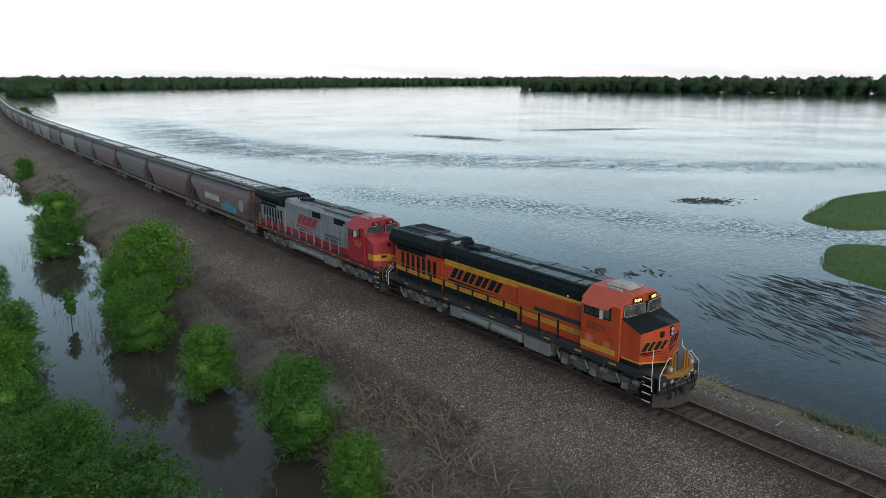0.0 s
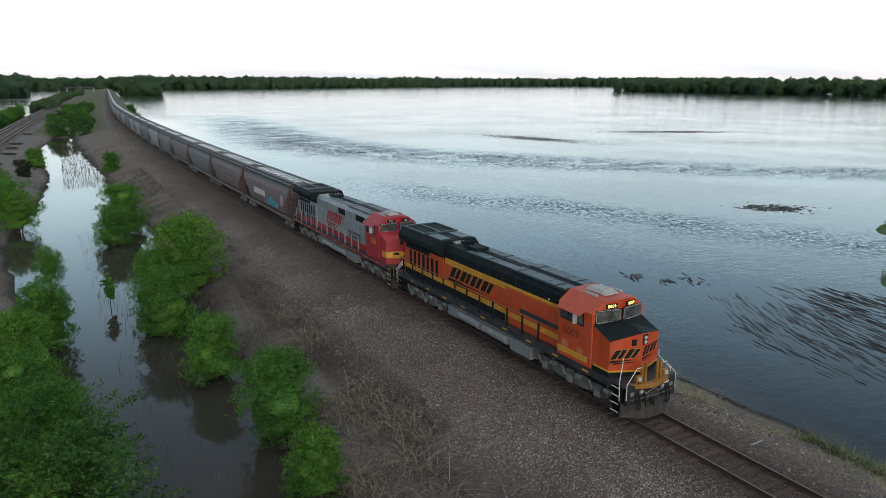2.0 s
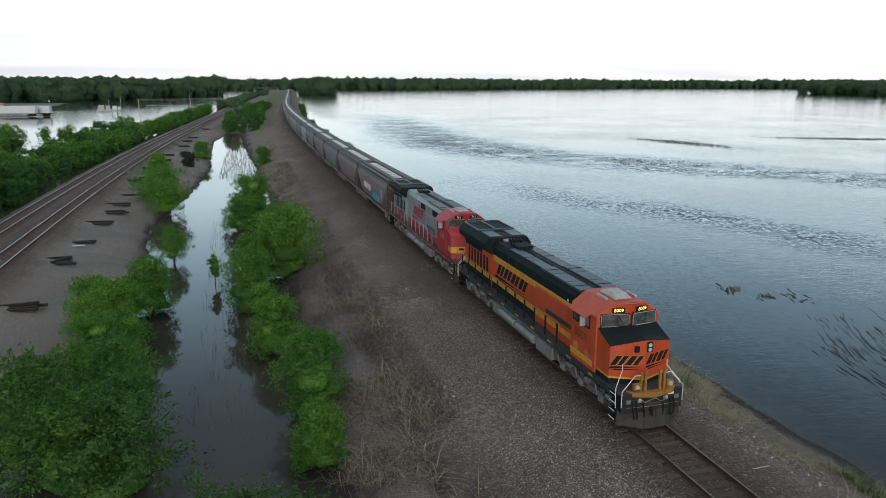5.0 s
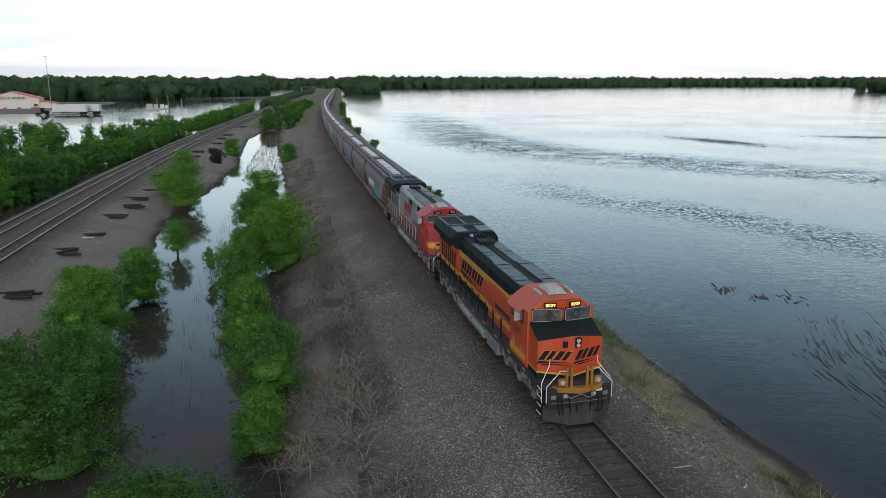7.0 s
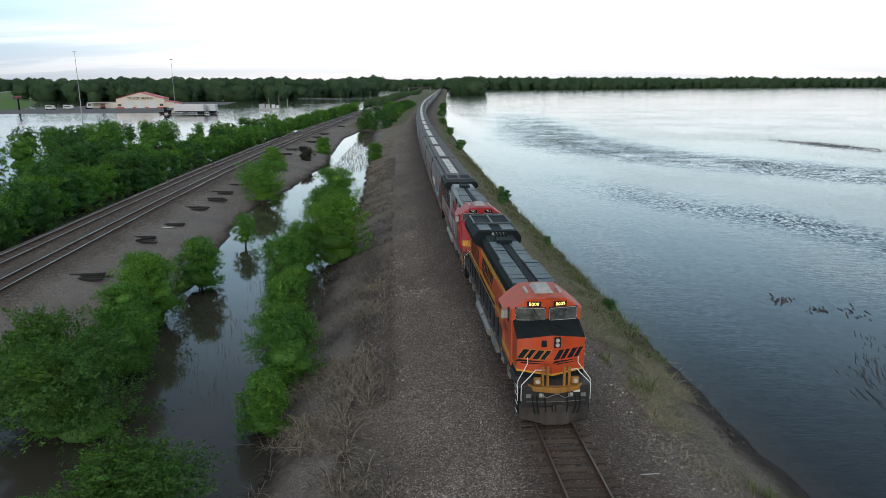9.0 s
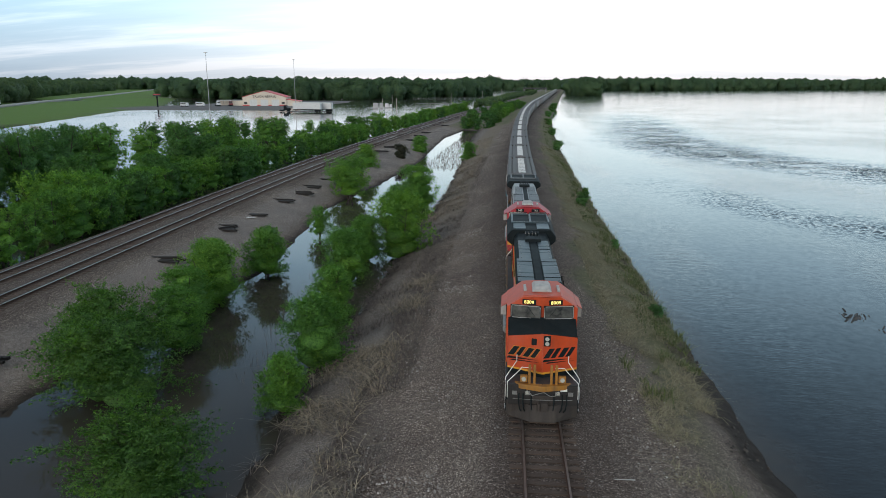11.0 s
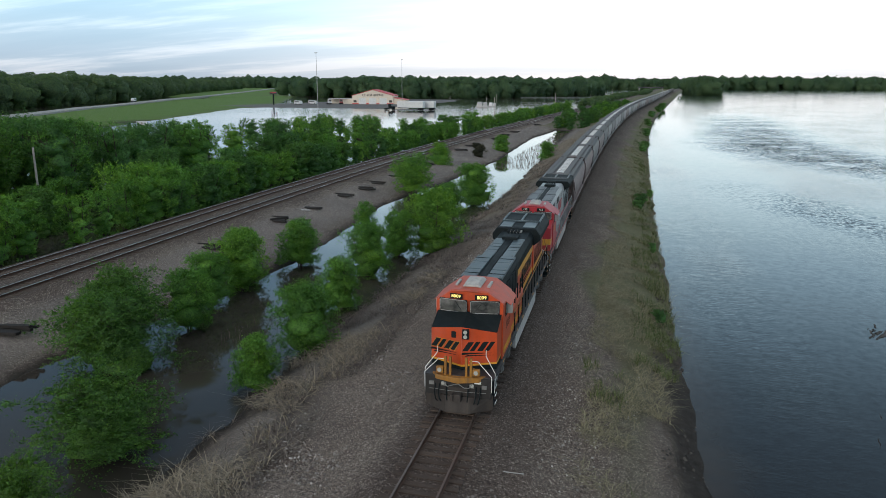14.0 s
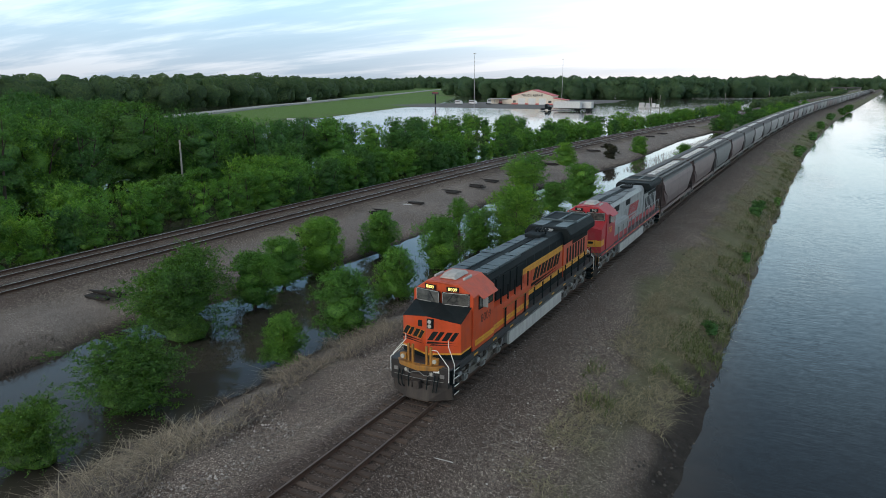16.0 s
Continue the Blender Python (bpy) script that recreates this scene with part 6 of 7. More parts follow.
def scatter_stones(rng, pts, size):
    n = len(pts)
    base = np.array([(1, 0, 0), (-1, 0, 0), (0, 1, 0), (0, -1, 0), (0, 0, 0.8), (0, 0, -0.8)], float)
    tri = np.array([(0, 2, 4), (2, 1, 4), (1, 3, 4), (3, 0, 4), (2, 0, 5), (1, 2, 5), (3, 1, 5), (0, 3, 5)])
    s = size * (0.5 + rng.random((n, 1, 1)) ** 2 * 1.3)
    a = rng.random(n) * 6.283
    rot = np.stack([np.stack([np.cos(a), -np.sin(a), 0 * a], 1), np.stack([np.sin(a), np.cos(a), 0 * a], 1), np.stack([0 * a, 0 * a, 1 + 0 * a], 1)], 1)
    jig = base[None] * (0.7 + 0.6 * rng.random((n, 6, 1)))
    v = np.einsum("nij,nkj->nki", rot, jig) * s + pts[:, None, :]
    f = (np.arange(n)[:, None, None] * 6 + tri[None]).reshape(-1, 3)
    return v.reshape(-1, 3), f.tolist()


stuff("shore_stones", *scatter_stones(rngw, feet(rngw, 1700, 8.6, 10.7, -16, 60, power=1.3), 0.07), strip_mat("wet_shore_stone", (0.014, 0.012, 0.011), (0.085, 0.074, 0.066)), "scattered dark stones along the muddy lake edge", "stones")
stuff("ballast", *scatter_stones(rngw, np.concatenate([feet(rngw, 7000, -7.6, -1.3, -22, 45, power=1.4), feet(rngw, 3600, 1.3, 5.4, -22, 45, power=1.4), feet(rngw, 3000, -9, -3.4, -22, 20), feet(rngw, 600, -1.3, 1.3, -24, 2)]), 0.040), M_STONE, "loose grey-brown ballast stones along the track", "gravel")


stuff("pale_gravel", *scatter_stones(rngw, np.concatenate([feet(rngw, 9000, -7.6, -3.8, -22, 45, -0.15, power=1.3), feet(rngw, 1000, 3.6, 8.0, -20, 12, 0.0)]), 0.038), strip_mat("pale_gravel_stone", (0.10, 0.090, 0.082), (0.52, 0.49, 0.45)), "pale grey gravel spread along the ballast shoulder", "gravel")


# ---- far woods ----
def far_wood(name, line, depth, h0, h1, step, leaves, size, seed, label, rows=2, lobes=5, cuts=1, broad=1.0):
    """A wood along a line of places: crowns of many clumps with an uneven top."""
    rng = np.random.default_rng(seed)
    pts = []
    for (xa, ya), (xb, yb) in zip(line, line[1:]):
        n = max(1, int(math.hypot(xb - xa, yb - ya) / step))
        nx, ny = -(yb - ya), xb - xa
        k = math.hypot(nx, ny)
        for i in range(n):
            for r in range(rows):
                t = -0.06 + 1.12 * (i + rng.random()) / n
                q = depth * (r + rng.random()) / rows
                pts.append((xa + (xb - xa) * t + nx / k * q, ya + (yb - ya) * t + ny / k * q))
    bodies = []
    for x, y in pts:
        lift = 0.5 + 0.5 * noise.noise((x * 0.009, y * 0.009, 2))
        h = h0 + (h1 - h0) * min(1, max(0, 0.65 * lift + 0.45 * rng.random()))
        w = h * (0.72 + 0.40 * rng.random()) * broad
        cs, rs = [(x, y, -3.3 + h * 0.16), (x, y, -3.3 + h * 0.48), (x, y, -3.3 + h * 0.74)], [w * 0.42, w * 0.44, w * 0.27]
        for k in range(lobes):
            a = 6.283 * (k + rng.random()) / lobes
            cs.append((x + math.cos(a) * w * 0.33, y + math.sin(a) * w * 0.33, -3.3 + h * (0.30 + 0.42 * rng.random())))
            rs.append(w * (0.15 + 0.12 * rng.random()))
        mv, mf, mn = leaf_masses(rng, cs, np.array(rs) * 0.88, 0.8, cuts, 0.20)
        whole = mv - np.array([x, y, -3.3 + h * 0.30])
        mn = mn * 0.42 + whole / np.linalg.norm(whole, axis=1)[:, None] * 0.75
        bodies.append((mv, mf, mn / np.linalg.norm(mn, axis=1)[:, None]))
        bodies.append(leaf_cloud(rng, cs, rs, leaves, size, 0.8, 0.0, 6, 0.7, (x, y, -3.3 + h * 0.35), 0.55))
    v, f, nn = joined(*bodies)
    v[:, 2] = np.maximum(v[:, 2], -3.6)
    me = mesh_np(name, v, f, M_LEAF_FAR, nn)
    return tagged(new(name, me), label, "woodland", kind="stuff")


far_wood("woodland", [(-330, -60), (-345, 120), (-352, 240), (-356, 310), (-385, 420), (-420, 520), (-505, 700), (-645, 985), (-870, 1500)], 60, 18, 26, 10, 170, 0.50, 1, "dark green riverside wood beyond the highway", 3, 6, 2)
far_wood("woodland", [(-430, 830), (-330, 745), (-240, 720), (-150, 735), (-100, 800), (-60, 930), (-25, 1120)], 50, 19, 27, 10, 120, 0.75, 2, "dark green wood behind the workshop", 2, 5, 2)
far_wood("woodland", [(-1500, 1500), (-700, 1900), (-60, 1850), (60, 1850), (200, 1880), (520, 1960), (900, 2150), (1450, 2350), (1850, 2150), (2300, 1700)], 80, 21, 37, 15, 80, 1.4, 3, "hazy wood on the far shore of the lake", 3, 3, 1, 1.45)
far_wood("woodland", [(1450, 1200), (1000, 960), (945, 640), (915, 420), (925, 200), (960, -100), (1060, -600)][::-1], 70, 16, 27, 12, 90, 1.1, 4, "dark wooded spit across the lake", 3, 4)
far_wood("woodland", [(118, 1140), (138, 1065)][::-1], 26, 22, 32, 9, 90, 1.0, 5, "wooded islet beside the railway", 3, 5)
far_wood("woodland", [(-22, 450), (-14, 560), (4, 800), (24, 1000), (40, 1240)][::-1], 9, 5, 9, 6, 60, 0.45, 6, "scrub between the railway lines", 2, 4)
far_wood("woodland", [(560, 1960), (600, 1930)], 12, 12, 18, 8, 40, 1.0, 7, "small clump of trees out on the lake", 2, 3)
far_wood("woodland", [(-640, -420), (-380, -200), (-252, -40)], 60, 18, 25, 10, 60, 0.9, 8, "dark green wood beyond the highway", 2, 4)


# ---- highway, workshop and yard ----
M_ASPHALT = paint("worn_asphalt", (0.28, 0.28, 0.275), 0.85, 0, 0.15, streak=False)
M_LINE = paint("road_marking", (0.60, 0.59, 0.52), 0.7)
M_CREAM = paint("cream_wall_sheet", (0.680, 0.600, 0.500), 0.6, 0, 0.15)
M_REDTIN = paint("red_roof_sheet", (0.560, 0.060, 0.065), 0.5, 0, 0.2)
M_PALE = paint("white_vehicle_paint", (0.62, 0.63, 0.63), 0.35, 0, 0.2)
M_STEEL = paint("galvanised_steel", (0.35, 0.36, 0.36), 0.45, 0.7, 0.2)
M_DARKWOOD = paint("tarred_timber", (0.012, 0.010, 0.009), 0.8, 0, 0.3, (0.05, 0.04, 0.035))
M_POLE = paint("weathered_pole_wood", (0.40, 0.37, 0.33), 0.85, 0, 0.4)



def ribbon(line, half, z, name, mat, thick=0.5, shift=0.0):
    g, rings = Geo(), []
    for i, (x, y) in enumerate(line):
        xa, ya = line[max(0, i - 1)]
        xb, yb = line[min(len(line) - 1, i + 1)]
        k = math.hypot(xb - xa, yb - ya)
        nx, ny = (yb - ya) / k, -(xb - xa) / k
        p, q = shift - half, shift + half
        rings.append([(x + nx * p, y + ny * p, z), (x + nx * q, y + ny * q, z), (x + nx * q, y + ny * q, z - thick), (x + nx * p, y + ny * p, z - thick)])
    return g.loft(rings).mesh(name, mat)


tagged(new("road", ribbon(ROAD, 5.0, -1.35, "road", M_ASPHALT, 1.6)), "grey asphalt highway with pale edge lines", "road", kind="structure")
for s in (-4.4, 0.0, 4.4):
    tagged(new("trim", ribbon(ROAD, 0.16, -1.34, "trim", M_LINE, 0.02, s)), "pale painted highway line", "road marking", kind="structure")


def workshop():
    ob = thing("workshop", "cream repair workshop with red gabled roof and lettered sign", "building")
    w, d, he, hp = 30.0, 22.0, 6.2, 10.4
    part("wall", Geo().prism_y([(-w / 2, 0), (-w / 2, he), (0, hp), (w / 2, he), (w / 2, 0)], 0, d), M_CREAM, ob, "cream sheet walls")
    for s in (-1, 1):
        part("roof", Geo().loft([[(s * (w / 2 + 0.5), -0.4, he - 0.05), (0, -0.4, hp + 0.12), (0, -0.4, hp + 0.42), (s * (w / 2 + 0.5), -0.4, he + 0.28)], [(s * (w / 2 + 0.5), d + 0.4, he - 0.05), (0, d + 0.4, hp + 0.12), (0, d + 0.4, hp + 0.42), (s * (w / 2 + 0.5), d + 0.4, he + 0.28)]]), M_REDTIN, ob, "red sheet roof")
    part("annex", Geo().prism_y([(w / 2, 0), (w / 2, 4.6), (w / 2 + 9, 3.2), (w / 2 + 9, 0)], 1.0, 16), M_CREAM, ob, "low side annex")
    part("annex_roof", Geo().prism_y([(w / 2 - 0.1, 4.7), (w / 2 - 0.1, 5.0), (w / 2 + 9.6, 3.5), (w / 2 + 9.6, 3.2)], 0.4, 16.6), M_REDTIN, ob, "red annex roof")
    part("annex", Geo().prism_y([(-w / 2, 0), (-w / 2, 4.0), (-w / 2 - 7, 3.0), (-w / 2 - 7, 0)], 3.0, 14), M_CREAM, ob, "low side annex")
    part("plinth", Geo().box(-w / 2 - 0.1, w / 2 + 0.1, -0.12, 0, 0, 0.9), M_REDTIN, ob, "red base band")
    for i in range(3):
        x = -7.6 + i * 7.6
        dr = part("bay_door", Geo().box(x - 2.6, x + 2.6, -0.25, -0.1, 0, 4.6), M_PALE, ob, "white roller bay door")
        for k in range(5):
            part("door_panel", Geo().box(x - 2.5, x + 2.5, -0.30, -0.25, 0.08 + k * 0.9, 0.92 + k * 0.9), M_PALE, dr)
    for x in (-13, 13):
        part("window", Geo().box(x - 1.1, x + 1.1, -0.2, 0.05, 1.4, 3.0), M_GLASS, ob, "dark window")
    lettering("sign", "TRUCK REPAIR", 2.3, M_BLACK, ob, facing(Vector((0, -0.2, 6.6)), (1, 0, 0), (0, 0, 1)), 0.05, 1.05)
    return ob


WS = workshop()
WS.matrix_world = pose(-184, 503, -3.2, 0, 0, 8) @ Matrix.Diagonal((1.08, 1.0, 1.05, 1))


def mast(x, y, h):
    ob = thing("light_mast", "tall grey steel yard light mast", "light mast", "yard light masts")
    part("pole", Geo().cyl((0, 0, 0), (0, 0, h), 0.24, 10, 0.10), M_STEEL, ob)
    g = Geo().cyl((0, 0, h - 0.4), (0, 0, h), 0.4, 10, 0.55)
    part("lamp_ring", g, M_PALE, ob, "ring of lamp heads")
    for k in range(6):
        a = k * math.pi / 3
        part("lamp", Geo().cbox((0.75 * math.cos(a), 0.75 * math.sin(a), h - 0.3), (0.45, 0.45, 0.3)), M_PALE, ob)
    ob.matrix_world = pose(x, y, -3.3)


mast(-165.3, 357.3, 33.3)
mast(-160.1, 503.1, 34.2)


def trailer(x, y, turn, l=14.5):
    ob = thing("semi_trailer", "white box trailer parked at the edge of the flooded yard", "trailer", "trailers in the yard")
    part("box", Geo().box(-l / 2, l / 2, -1.3, 1.3, 1.2, 4.1), M_PALE, ob, "", 0.05)
    part("chassis", Geo().box(-l / 2, l / 2, -0.6, 0.6, 0.9, 1.2), M_BLACK, ob)
    for a in (l / 2 - 1.2, l / 2 - 2.5):
        part("wheel", Geo().cyl((a, -1.25, 0.5), (a, 1.25, 0.5), 0.5, 12), M_BLACK, ob)
    for s in (-1, 1):
        part("landing_leg", Geo().box(-l / 2 + 2.4, -l / 2 + 2.6, s * 0.8 - 0.08, s * 0.8 + 0.08, 0, 1.0), M_STEEL, ob)
    ob.matrix_world = pose(x, y, -3.1, 0, 0, turn) @ Matrix.Diagonal((1.25, 1.1, 1.3, 1))


def truck_cab(x, y, turn, mat=None):
    ob = thing("truck", "parked lorry tractor by the workshop", "truck", "vehicles in the yard")
    mat = mat or M_PALE
    part("cab", Geo().prism_x([(-2.6, 0.9), (-2.6, 2.0), (-1.2, 2.2), (-0.7, 3.6), (1.0, 3.7), (1.0, 0.9)], -1.2, 1.2), mat, ob, "", 0.08)
    part("windscreen", Geo().prism_x([(-1.22, 2.25), (-0.78, 3.4), (-0.7, 3.4), (-1.1, 2.25)], -1.05, 1.05), M_GLASS, ob)
    part("chassis", Geo().box(-0.5, 0.5, -2.4, 4.2, 0.7, 1.0), M_BLACK, ob)
    for a in (-1.8, 2.4, 3.6):
        part("wheel", Geo().cyl((-1.2, a, 0.5), (1.2, a, 0.5), 0.5, 12), M_BLACK, ob)
    ob.matrix_world = pose(x, y, -3.1, 0, 0, turn)


def van(x, y, turn, z=-3.1, label="white camper van parked on the yard", mat=None):
    ob = thing("van", label, "van", "vehicles in the yard")
    part("body", Geo().prism_x([(-3.4, 0.5), (-3.4, 1.6), (-2.6, 2.8), (3.4, 2.9), (3.4, 0.5)], -1.1, 1.1), mat or M_PALE, ob, "", 0.12)
    part("window_band", Geo().box(-1.115, 1.115, -2.2, 2.9, 1.7, 2.35), M_GLASS, ob)
    for a in (-2.2, 2.2):
        part("wheel", Geo().cyl((-1.12, a, 0.4), (1.12, a, 0.4), 0.4, 12), M_BLACK, ob)
    ob.matrix_world = pose(x, y, z, 0, 0, turn)


trailer(-121, 396, -12)
trailer(-116, 401, -12, 15.5)
truck_cab(-135, 399, 75, M_BLACK)
van(-237, 482, 70)
van(-228, 489, 80, label="white delivery van parked on the yard")
truck_cab(-215, 491, 40)
truck_cab(-208, 497, 30, paint("maroon_truck_paint", (0.20, 0.03, 0.03)))


def shed(x, y, turn):
    ob = thing("shed", "low open-fronted grey shed with a flat pale roof", "shed")
    part("roof", Geo().box(-9.5, 9.5, -3.4, 3.4, 3.7, 4.2), M_STEEL, ob, "pale flat roof", 0.04)
    part("back_wall", Geo().box(-9, 9, 2.9, 3.1, 0, 3.7), M_CREAM, ob)
    for k in range(5):
        part("post", Geo().box(-9.1 + k * 4.5, -8.9 + k * 4.5, -3.1, -2.9, 0, 3.7), M_STEEL, ob)
    part("store_room", Geo().box(4.6, 8.9, -2.8, 2.9, 0, 3.2), M_REDTIN, ob, "red boarded store room")
    ob.matrix_world = pose(x, y, -3.1, 0, 0, turn)


shed(-214, 512, 10)
van(-357, 448, 22, -1.35, "white van on the highway")

# pole sign at the yard entrance
PS = thing("pole_sign", "dark pole sign with a red bar at the yard entrance", "sign")
part("pole", Geo().box(-0.5, 0.5, -0.3, 0.3, 0, 9), M_BLACK, PS)
part("panel", Geo().box(-2.6, 2.6, -0.45, 0.45, 7.6, 9.4), M_NAVY, PS, "dark sign panel with a plain bar")
part("bar", Geo().box(-2.2, 2.2, -0.52, -0.46, 8.6, 9.1), M_REDTIN, PS, "red bar")
PS.matrix_world = pose(-252, 471, -3.1, 0, 0, 20)

BB = thing("billboard", "small white board on a post above the flooded trees", "sign")
part("post", Geo().box(-0.12, 0.12, -0.12, 0.12, 0, 9.6), M_POLE, BB, "wooden post")
part("board", Geo().box(-1.0, 1.0, -0.06, 0.06, 8.4, 9.8), M_PALE, BB, "white board")
BB.matrix_world = pose(-93, 104, -4.4, 0, 0, 30)

# moored work platform with tanks out in the flood
WP = thing("work_platform", "white tanks and cabins on a platform standing in the flood", "platform")
part("deck", Geo().box(-8, 8, -3, 3, 0, 0.9), M_STEEL, WP, "grey deck", 0.05)
part("tank", Geo().box(-7.4, -3.2, -2, 2, 0.9, 4.6), M_STEEL, WP, "grey tank", 0.1)
part("tank", Geo().box(-2.2, 0.8, -2, 2, 0.9, 4.2), M_STEEL, WP, "grey tank", 0.1)
part("cabin", Geo().box(2.4, 5.2, -2, 2, 0.9, 4.0), M_PALE, WP, "white cabin", 0.1)
part("cabin", Geo().box(6.0, 7.8, -2, 2, 0.9, 3.2), M_PALE, WP, "white cabin", 0.1)
for x, h in ((0.2, 9.5), (8.2, 12.0)):
    part("mast", Geo().cyl((x, 2, 0), (x, 2, h), 0.16, 6), M_POLE, WP, "thin mast")
WP.matrix_world = pose(-90, 480, -3.3, 0, 0, 6) @ Matrix.Diagonal((0.86, 0.86, 0.72, 1))


def jetty(x, y, l, turn):
    ob = thing("fence_rail", "low pale rail standing out of the flood", "railing", "rails in the flood")
    part("rail", Geo().box(-l / 2, l / 2, -0.15, 0.15, 0.5, 0.75), M_STEEL, ob)
    for k in range(int(l / 6) + 1):
        part("post", Geo().box(-l / 2 + k * 6, -l / 2 + k * 6 + 0.3, -0.12, 0.12, -0.8, 0.5), M_STEEL, ob)
    ob.matrix_world = pose(x, y, -3.2, 0, 0, turn)


jetty(-62, 560, 28, 8)
jetty(-55, 800, 110, 18)


def utility_pole(x, y, h, z=-3.6):
    ob = thing("utility_pole", "weathered wooden utility pole standing in the flood", "utility pole", "utility poles")
    part("pole", Geo().cyl((0, 0, -0.5), (0, 0, h), 0.17, 9, 0.12), M_POLE, ob)
    ob.matrix_world = pose(x, y, z, 0, 0, 12)


utility_pole(-67.0, 47.6, 8.9)
for i, (x, y) in enumerate(((-52, 300), (-40, 470), (-24, 640), (-8, 820), (8, 990))):
    utility_pole(x, y, 10.5)

# far railway bridge where the lines meet
BR = thing("railway_bridge", "distant dark girder bridge over the railway", "bridge")
part("girder", Geo().box(-22, 22, -1.5, 1.5, 4.5, 6.5), M_NAVY, BR, "dark girder")
for x in (-20, 0, 20):
    part("pier", Geo().box(x - 1, x + 1, -1.2, 1.2, -2, 4.5), M_TANK, BR, "grey pier")
BR.matrix_world = pose(50, 1320, 0, 0, 0, -3)


# ---- grass islands and floating debris ----
def island(name, cx, cy, rx, ry, turn, seed, label):
    rng = np.random.default_rng(seed)
    g = Geo()
    n, rings = 40, []
    wob = [1 + 0.22 * noise.noise((math.cos(6.283 * i / n) * 1.3, math.sin(6.283 * i / n) * 1.3, seed)) for i in range(n)]
    for k, h in ((1.06, -0.4), (1.0, 0.05), (0.85, 0.28), (0.5, 0.42), (0.12, 0.46)):
        rings.append([(rx * k * wob[i] * math.cos(6.283 * i / n), ry * k * wob[i] * math.sin(6.283 * i / n), h) for i in range(n)])
    g.loft(rings)
    ob = new(name, g.mesh(name, M_TURF, True))
    tagged(ob, label, "islet", kind="structure")
    ob.matrix_world = pose(cx, cy, WATER_Z, 0, 0, turn)
    pts = []
    while len(pts) < 5000:
        a, b = rng.random(2) * 2 - 1
        if a * a + b * b < 0.92:
            pts.append((rx * a, ry * b, 0.25 * (1 - a * a - b * b) + 0.05))
    v, f = strips(rng, np.array(pts), 0.5, 0.02, 0.4, 0.5, 0.8)
    t = stuff("islet_grass", v, f, M_GRASSGREEN, "bright green grass on the islet", "grass")
    t.matrix_world = ob.matrix_world.copy()


def turf_mat():
    m, nt, p = nodes_of("bright_turf")
    n = noise_at(nt, 0.9, 5, 0.7)
    nt.links.new(ramp_of(nt, n, [(0.25, (0.034, 0.075, 0.012)), (0.6, (0.068, 0.130, 0.020)), (0.85, (0.11, 0.165, 0.035))]), p.inputs["Base Color"])
    p.inputs["Roughness"].default_value = 0.9
    bump_of(nt, p, noise_at(nt, 9.0, 4, 0.7), 0.8, 0.1)
    return m


M_TURF = turf_mat()
M_GRASSGREEN = strip_mat("islet_grass_blades", (0.042, 0.092, 0.014), (0.100, 0.170, 0.032))
island("islet", 82.5, 21.5, 22.0, 8.4, 4, 3, "low islet of bright green grass in the flood")
island("islet", 48.5, 3.0, 10.4, 12.0, 0, 4, "low islet of bright green grass in the flood")
M_DRIFT = strip_mat("floating_drift", (0.022, 0.020, 0.020), (0.075, 0.066, 0.060))


def drift(cx, cy, l, w, n, turn, seed, spread_=0.6, thin=0.0):
    """A raft of floating stalks and rubbish, broken into flakes."""
    rng = np.random.default_rng(seed)
    V, F = [], []
    for k in range(n):
        a, b = rng.normal() * spread_ * 0.5, rng.normal() * 0.3
        x, y = a * l, b * w
        s, t = 0.06 + (0.2 - 0.09 * thin) * rng.random() ** 2, (rng.random() - 0.5) * (0.9 - 0.5 * thin)
        c, q = math.cos(t), math.sin(t)
        m = len(V)
        for dx, dy in ((-1.6, -0.3), (1.4, -0.38), (1.7, 0.25), (-1.2, 0.4)):
            dx, dy = dx * (1 + 1.1 * thin), dy * (1 - 0.4 * thin)
            V.append((x + s * (dx * c - dy * q), y + s * (dx * q + dy * c), 0.012 + 0.04 * rng.random()))
        F.append((m, m + 1, m + 2, m + 3))
    g = Geo().add(V, F)
    low = len(g.v)
    g.v += [(x, y, -0.06) for x, y, z in V]
    for f in F:
        for i in range(4):
            a, b = f[i], f[(i + 1) % 4]
            g.f.append((b, a, a + low, b + low))
    me = bpy.data.meshes.new("drift_raft")
    me.from_pydata(g.v, [], g.f)
    me.materials.append(M_DRIFT)
    ob = tagged(new("drift_raft", me), "dark raft of floating plant drift on the lake", "flotsam", kind="stuff")
    ob.matrix_world = pose(cx, cy, WATER_Z, 0, 0, turn)


drift(112.5, 158, 32, 9, 1100, -80, 1)
drift(172, 157, 36, 9, 1100, -30, 2)
drift(66.5, 41, 7, 4.5, 360, -38, 3)
drift(24.2, 24.0, 2.2, 1.4, 40, 60, 4, 0.6, 0.4)
drift(25.6, 21.4, 1.8, 1.2, 26, 70, 5, 0.5, 0.4)
drift(27.8, 20.6, 2.6, 1.6, 22, 70, 6, 0.7, 0.8)


def inside(x, y, ring):
    hit = False
    for (xa, ya), (xb, yb) in zip(ring, ring[1:] + ring[:1]):
        if (ya > y) != (yb > y) and x < (xb - xa) * (y - ya) / (yb - ya) + xa:
            hit = not hit
    return hit


